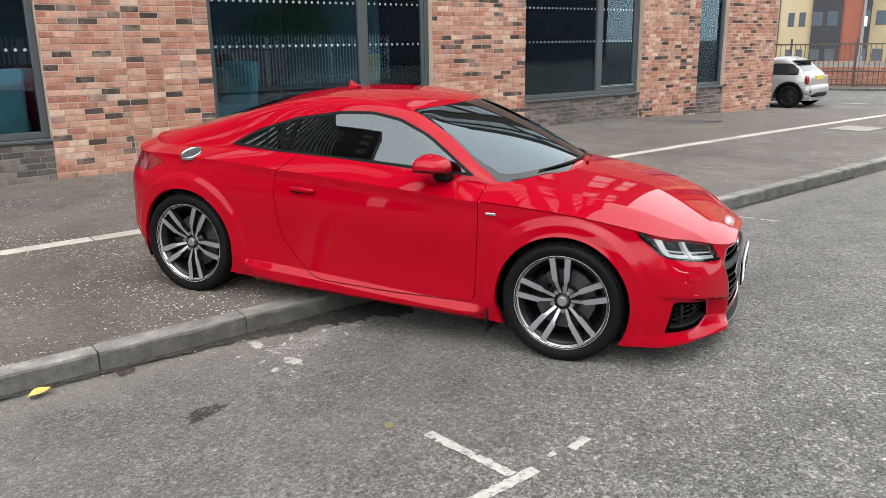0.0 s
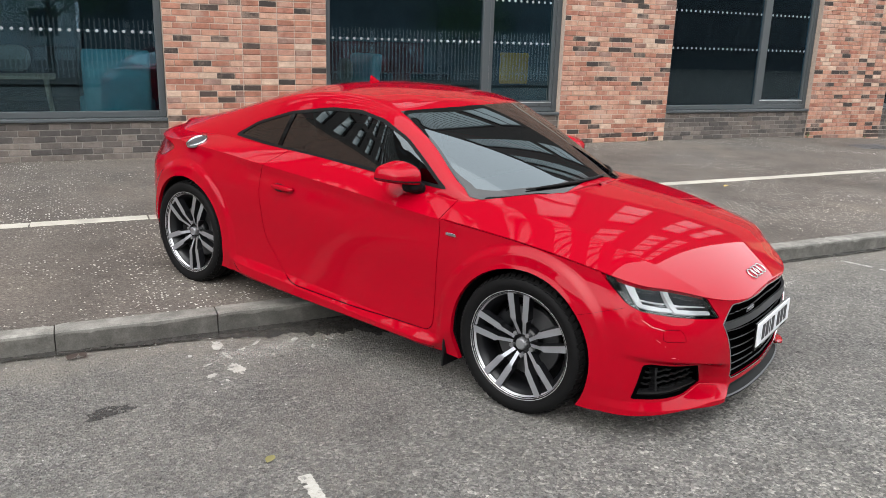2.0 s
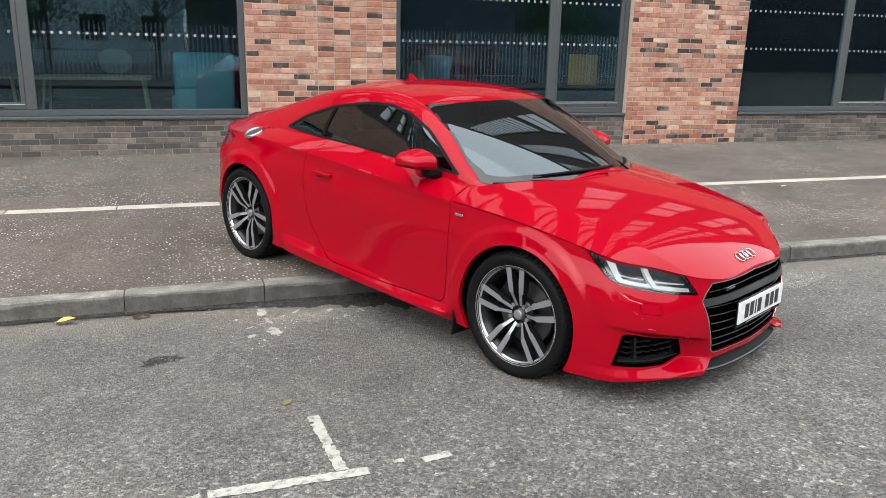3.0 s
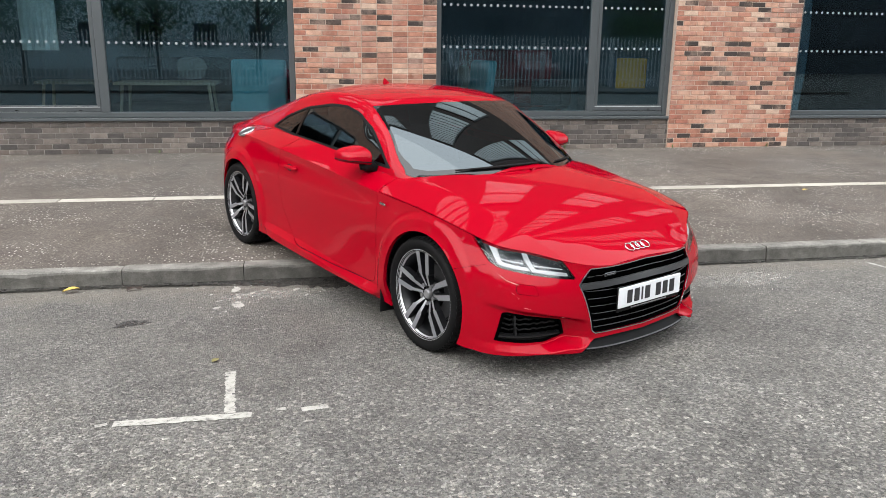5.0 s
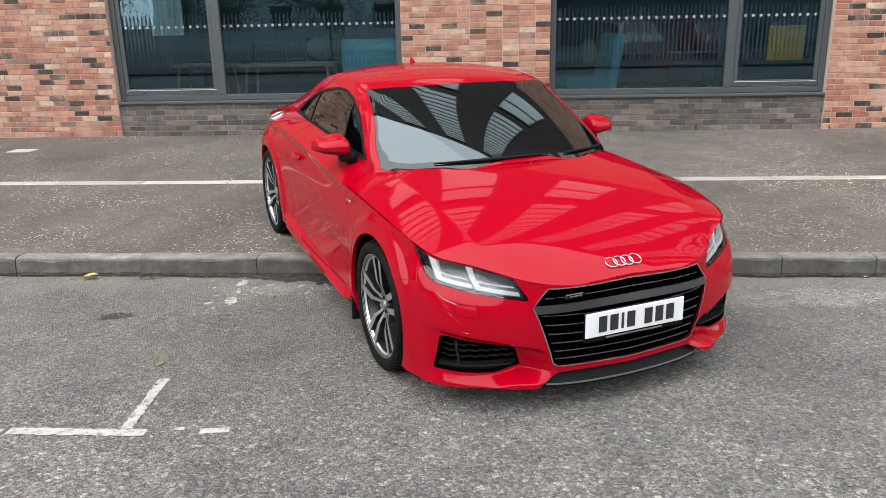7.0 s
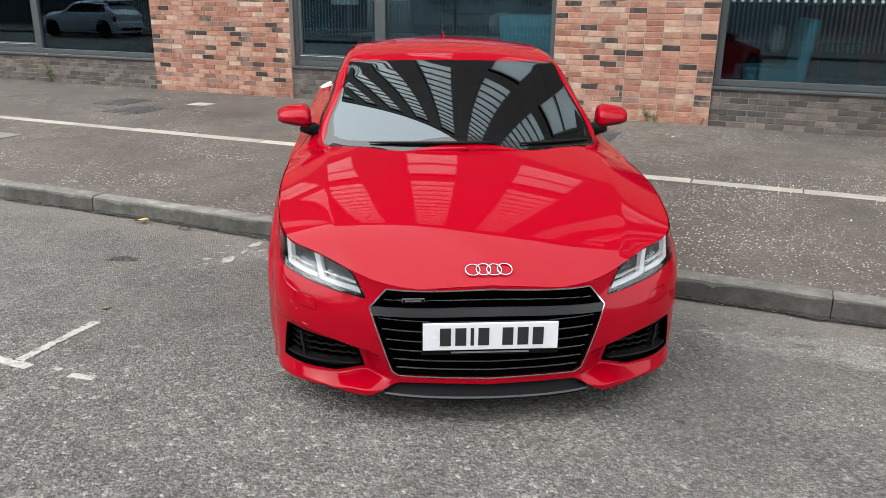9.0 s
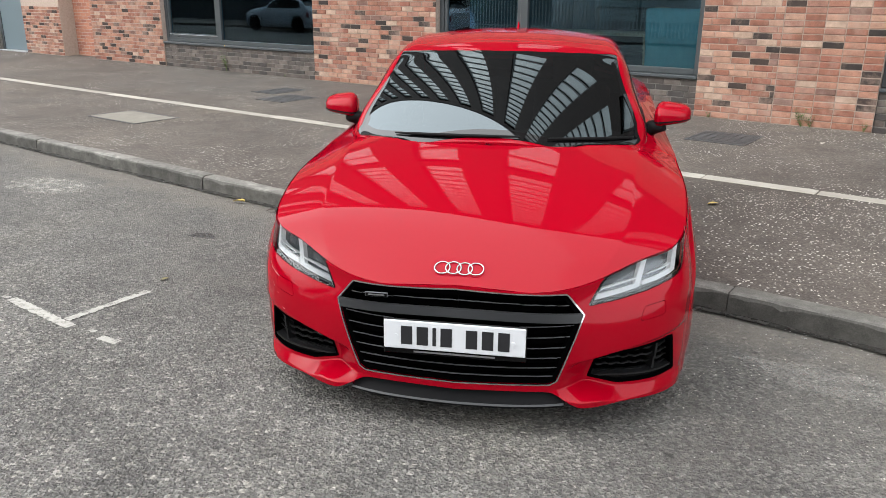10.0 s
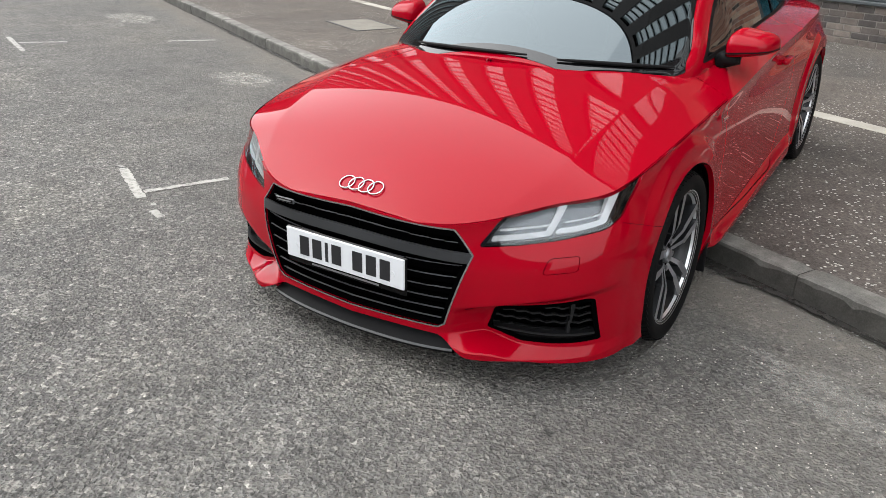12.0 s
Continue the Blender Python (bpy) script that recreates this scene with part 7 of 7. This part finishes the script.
    for a in WBx:
        for s in (1, -1):
            w = empty("wheel")
            w.parent = c
            w.matrix_basis = pose(a, s * (Wd - 0.11), 0.305, 0, 0, 0 if s > 0 else 180)
            v, fc = lathe([(0.21, -0.09), (0.28, -0.10), (0.305, -0.08), (0.305, 0.08), (0.28, 0.10), (0.21, 0.09)], 40)
            raw("tyre", v, fc, M_RUBBER, w, smooth=True)
            v, fc = lathe([(0.21, 0.09), (0.19, 0.05), (0.05, 0.06), (0.0, 0.06)], 30)
            raw("rim", v, fc, M_GUNMETAL, w)
            for q in range(5):
                bm = bmesh.new()
                box(bm, -0.02, 0.055, 0.04, 0.02, 0.085, 0.205, bevel=0.004)
                bmesh.ops.transform(bm, matrix=Matrix.Rotation(2 * math.pi * q / 5, 4, "Y"), verts=bm.verts)
                part("spoke", bm, M_GUNMETAL, w)
            v, fc = lathe([(0.345, 0.115), (0.385, 0.118), (0.40, 0.10), (0.345, 0.05)], 40, -1.75, 1.75)
            arch_ = raw("arch_trim", [(p[0] + a, s * (Wd - 0.115 + p[1]), p[2] + 0.31) for p in v], fc, M_BLACK, c)
    for s in (1, -1):
        part("tail_lamp", ellipsoid(bmesh.new(), (-L / 2 + 0.085, s * Wd * 0.80, 0.74), (0.06, 0.085, 0.12), square=3), M_TAIL, c, "red tail lamp", smooth=True)
        part("headlamp", ellipsoid(bmesh.new(), (L / 2 - 0.22, s * Wd * 0.72, 0.68), (0.10, 0.12, 0.11)), M_CHROME, c, smooth=True)
        part("door_mirror", ellipsoid(bmesh.new(), (L / 2 - 0.36 * L, s * (Wd + 0.07), 0.95), (0.06, 0.11, 0.075), square=3), paint, c, smooth=True)
        part("reflector", ellipsoid(bmesh.new(), (-L / 2 + 0.02, s * Wd * 0.80, 0.45), (0.06, 0.07, 0.06)), M_BLACK, c, smooth=True)
    part("rear_plate", boxes((-L / 2 - 0.012, -0.26, 0.74, -L / 2 + 0.04, 0.26, 0.85), bevel=0.004), plate or M_PLATE, c, "number plate")
    part("rear_bumper", ellipsoid(bmesh.new(), (-L / 2 + 0.10, 0, 0.47), (0.17, Wd * 0.95, 0.15), square=4), paint, c, smooth=True)
    part("bumper_insert", ellipsoid(bmesh.new(), (-L / 2 + 0.10, 0, 0.36), (0.172, Wd * 0.70, 0.075), square=5), M_BLACK, c, smooth=True)
    sp = boxes((-L / 2 + 0.10 * L, -Wd * 0.72, 0.955 * H, -L / 2 + 0.17 * L, Wd * 0.72, 0.985 * H), bevel=0.012)
    part("roof_spoiler", sp, M_BLACK, c)
    bm = bmesh.new()
    cyl(bm, (-L / 2 + 0.2 * L, 0, 0.97 * H), (-L / 2 + 0.17 * L, 0, 1.06 * H), 0.012, 8, 0.004)
    part("aerial", bm, M_BLACK, c)


M_DARKGLASS = mat("dark_car_glass", (0.02, 0.023, 0.025), 0.04)
M_SILVER = mat("silver_white_paint", (0.24, 0.24, 0.24), 0.35, 0.1, Coat_Weight=0.6)
M_SILVERBLUE = mat("silver_blue_paint", (0.52, 0.60, 0.70), 0.3, 0.0, Coat_Weight=1.0)
M_MAROONCAR = mat("dark_red_paint", (0.16, 0.012, 0.02), 0.3, 0.1, Coat_Weight=1.0)
M_NAVY = mat("navy_paint", (0.03, 0.04, 0.06), 0.3, 0.1, Coat_Weight=1.0)
M_PLATE_Y = mat("yellow_plate", (0.42, 0.34, 0.04), 0.4)
hatchback(pose(20.52, 11.48, -0.106, 0, 0, 95.9) @ Matrix.Scale(0.96, 4), M_SILVER, "small silver-white hatchback parked round the corner", 3.6, 1.63, 1.27, plate=M_PLATE_Y, dark_posts=True)
hatchback(pose(-21.5, -4.5, 0.0, 0, 0, 180), M_SILVERBLUE, "silver-blue car parked across the street", 4.2, 1.78, 1.45)
hatchback(pose(-14.0, -4.5, 0.0, 0, 0, 180), M_SILVERBLUE, "silver-blue car parked across the street", 4.2, 1.78, 1.45)
hatchback(pose(9.5, -12.5, 0.0, 0, 0, 90), M_SILVER, "white car parked behind the fence", 4.2, 1.78, 1.48)
hatchback(pose(12.6, -12.6, 0.0, 0, 0, 90), M_MAROONCAR, "dark red car parked behind the fence", 4.2, 1.78, 1.45)
hatchback(pose(15.6, -12.4, 0.0, 0, 0, 90), M_NAVY, "navy car parked behind the fence", 4.2, 1.78, 1.45)


# ---- beyond the corner: side street, railings, flats ----
def railings():
    # runs across the view at the far kerb of the side street
    a, b = Vector((27.0, 16.2, -0.12)), Vector((30.6, 8.6, -0.12))
    d = (b - a).normalized()
    turn = math.atan2(d.y, d.x)
    fence = tagged(empty("railings", Matrix.Translation(a) @ Matrix.Rotation(turn, 4, "Z")), "dark steel railings beside the side street", "railings")
    ln = (b - a).length
    me = bpy.data.meshes.new("baluster")
    bm = bmesh.new()
    box(bm, -0.012, -0.012, 0.1, 0.012, 0.012, 1.58)
    bm.to_mesh(me)
    bm.free()
    me.materials.append(M_RAIL)
    n = int(ln / 0.16)
    for i in range(n):
        ob = new("baluster", me)
        ob.parent = fence
        ob.matrix_basis = pose(i * 0.16, 0, 0)
    for z in (0.16, 0.62, 1.55):
        part("rail", boxes((0, -0.03, z - 0.025, ln, 0.03, z + 0.025)), M_RAIL, fence)
    for i in range(5):
        part("post", boxes((ln * i / 4 - 0.035, -0.035, 0, ln * i / 4 + 0.035, 0.035, 1.75)), M_RAIL, fence)
    k = tagged(empty("kerb", Matrix.Translation(a - d * 3 + Vector((-0.9, -0.4, 0))) @ Matrix.Rotation(turn, 4, "Z")), "concrete kerb of the side street", "kerb", kind="structure")
    for i in range(16):
        part("kerb_stone", boxes((i * 0.915, 0, -0.1, i * 0.915 + 0.905, 0.14, 0.09), bevel=0.01), M_KERB, k)
    low = raw_box("wall_40", 0, 1.6, 0.0, 15, 1.85, 0.75, M_FACADE)
    low.matrix_world = k.matrix_world.copy()
    tagged(low, "low brown brick wall behind the railings", "wall", kind="structure")
    v = raw_box("pavement", 0, 0.14, -0.1, 15, 3.0, 0.085, M_PAVE)
    v.matrix_world = k.matrix_world.copy()
    tagged(v, "pavement beyond the side street", "pavement", kind="structure")


def flats():
    view = Vector((0.905, 0.425, 0)).normalized()
    right = Vector((view.y, -view.x, 0))
    o = Vector((60.2, 29.0, -2.4)) + right * 0.42
    m = Matrix.Translation(o) @ Matrix(((right.x, view.x, 0, 0), (right.y, view.y, 0, 0), (0, 0, 1, 0), (0, 0, 0, 1)))
    b = tagged(empty("apartment_building", m @ Matrix.Scale(0.76, 4)), "cream, grey and terracotta block of flats", "building")
    # sections across the front: cream, dark bay, terracotta, dark bay, cream
    secs = [(-14.0, -1.1, M_CREAM, 0.0), (-1.1, 1.6, M_SLATE, -0.5), (1.6, 3.35, M_TERRA, -0.3), (3.35, 4.05, M_SLATE, -0.5), (4.05, 14.0, M_CREAM, 0.0)]
    for x0, x1, mt, y in secs:
        part("wall", boxes((x0 + 0.002, y, 0, x1 - 0.002, 6, 26.0)), mt, b)
    part("plinth", boxes((-14, -0.62, 0, 14, -0.52, 3.1)), M_FACADE, b)
    part("roof", boxes((-14.3, -0.8, 26.002, 14.3, 6.3, 26.3)), M_FRAME, b)
    for x, w in ((-2.98, 0.58), (-1.98, 0.58), (-0.62, 0.9), (0.72, 0.9), (3.7, 0.5), (4.95, 0.95), (7.2, 0.8), (9.4, 0.8), (-6.0, 0.6), (-7.0, 0.6)):
        for z in (2.9, 6.45, 10.0, 13.55):
            y = -0.5 if -1.1 < x < 1.6 or 3.35 < x < 4.05 else 0.0
            win = part("window", boxes((x - w / 2, y - 0.04, z, x + w / 2, y + 0.02, z + 1.35), bevel=0.01), M_FRAMEDARK, b)
            part("pane", boxes((x - w / 2 + 0.06, y - 0.05, z + 0.06, x + w / 2 - 0.06, y - 0.041, z + 1.29)), M_FARGLASS, win)
    for x in (-4.1, 6.3):
        bm = bmesh.new()
        cyl(bm, (x, -0.08, 0), (x, -0.08, 25.9), 0.06, 8)
        part("drainpipe", bm, M_FRAMEDARK, b)


M_RAIL = mat("dark_railing_paint", (0.06, 0.045, 0.04), 0.5)
M_CREAM = stone_material("cream_render", (0.31, 0.255, 0.15), (0.355, 0.295, 0.178), (0.39, 0.33, 0.21), 0.6)
M_TERRA = stone_material("terracotta_render", (0.2, 0.065, 0.04), (0.24, 0.08, 0.05), (0.28, 0.095, 0.06), 0.6)
M_SLATE = stone_material("slate_cladding", (0.016, 0.018, 0.022), (0.024, 0.026, 0.03), (0.032, 0.034, 0.04), 0.6)
M_FARGLASS = mat("sky_lit_glass", (0.07, 0.09, 0.11), 0.05, 0.0, IOR=1.7)
M_FRAMEDARK = mat("dark_window_frame", (0.07, 0.06, 0.05), 0.5)
railings()
flats()
M_POST = mat("dull_grey_post_paint", (0.20, 0.205, 0.205), 0.5)
lamp_post = tagged(empty("street_lamp", pose(43.6, 18.6, -0.5)), "pale grey street lamp post", "street lamp")
bm = bmesh.new()
cyl(bm, (0, 0, 0), (0, 0, 1.2), 0.11, 12)
cyl(bm, (0, 0, 1.2), (0, 0, 6.0), 0.075, 12, 0.05)
part("pole", bm, M_POST, lamp_post)
part("lantern", boxes((-0.6, -0.12, 5.98, 0.1, 0.12, 6.1), bevel=0.03), M_POST, lamp_post)
part("sign_box", boxes((-0.15, -0.12, 2.7, 0.15, -0.08, 3.2), bevel=0.01), M_PLATE, lamp_post)

# ---- bricks, one by one ----
for job in brick_jobs:
    lay_bricks(*job)
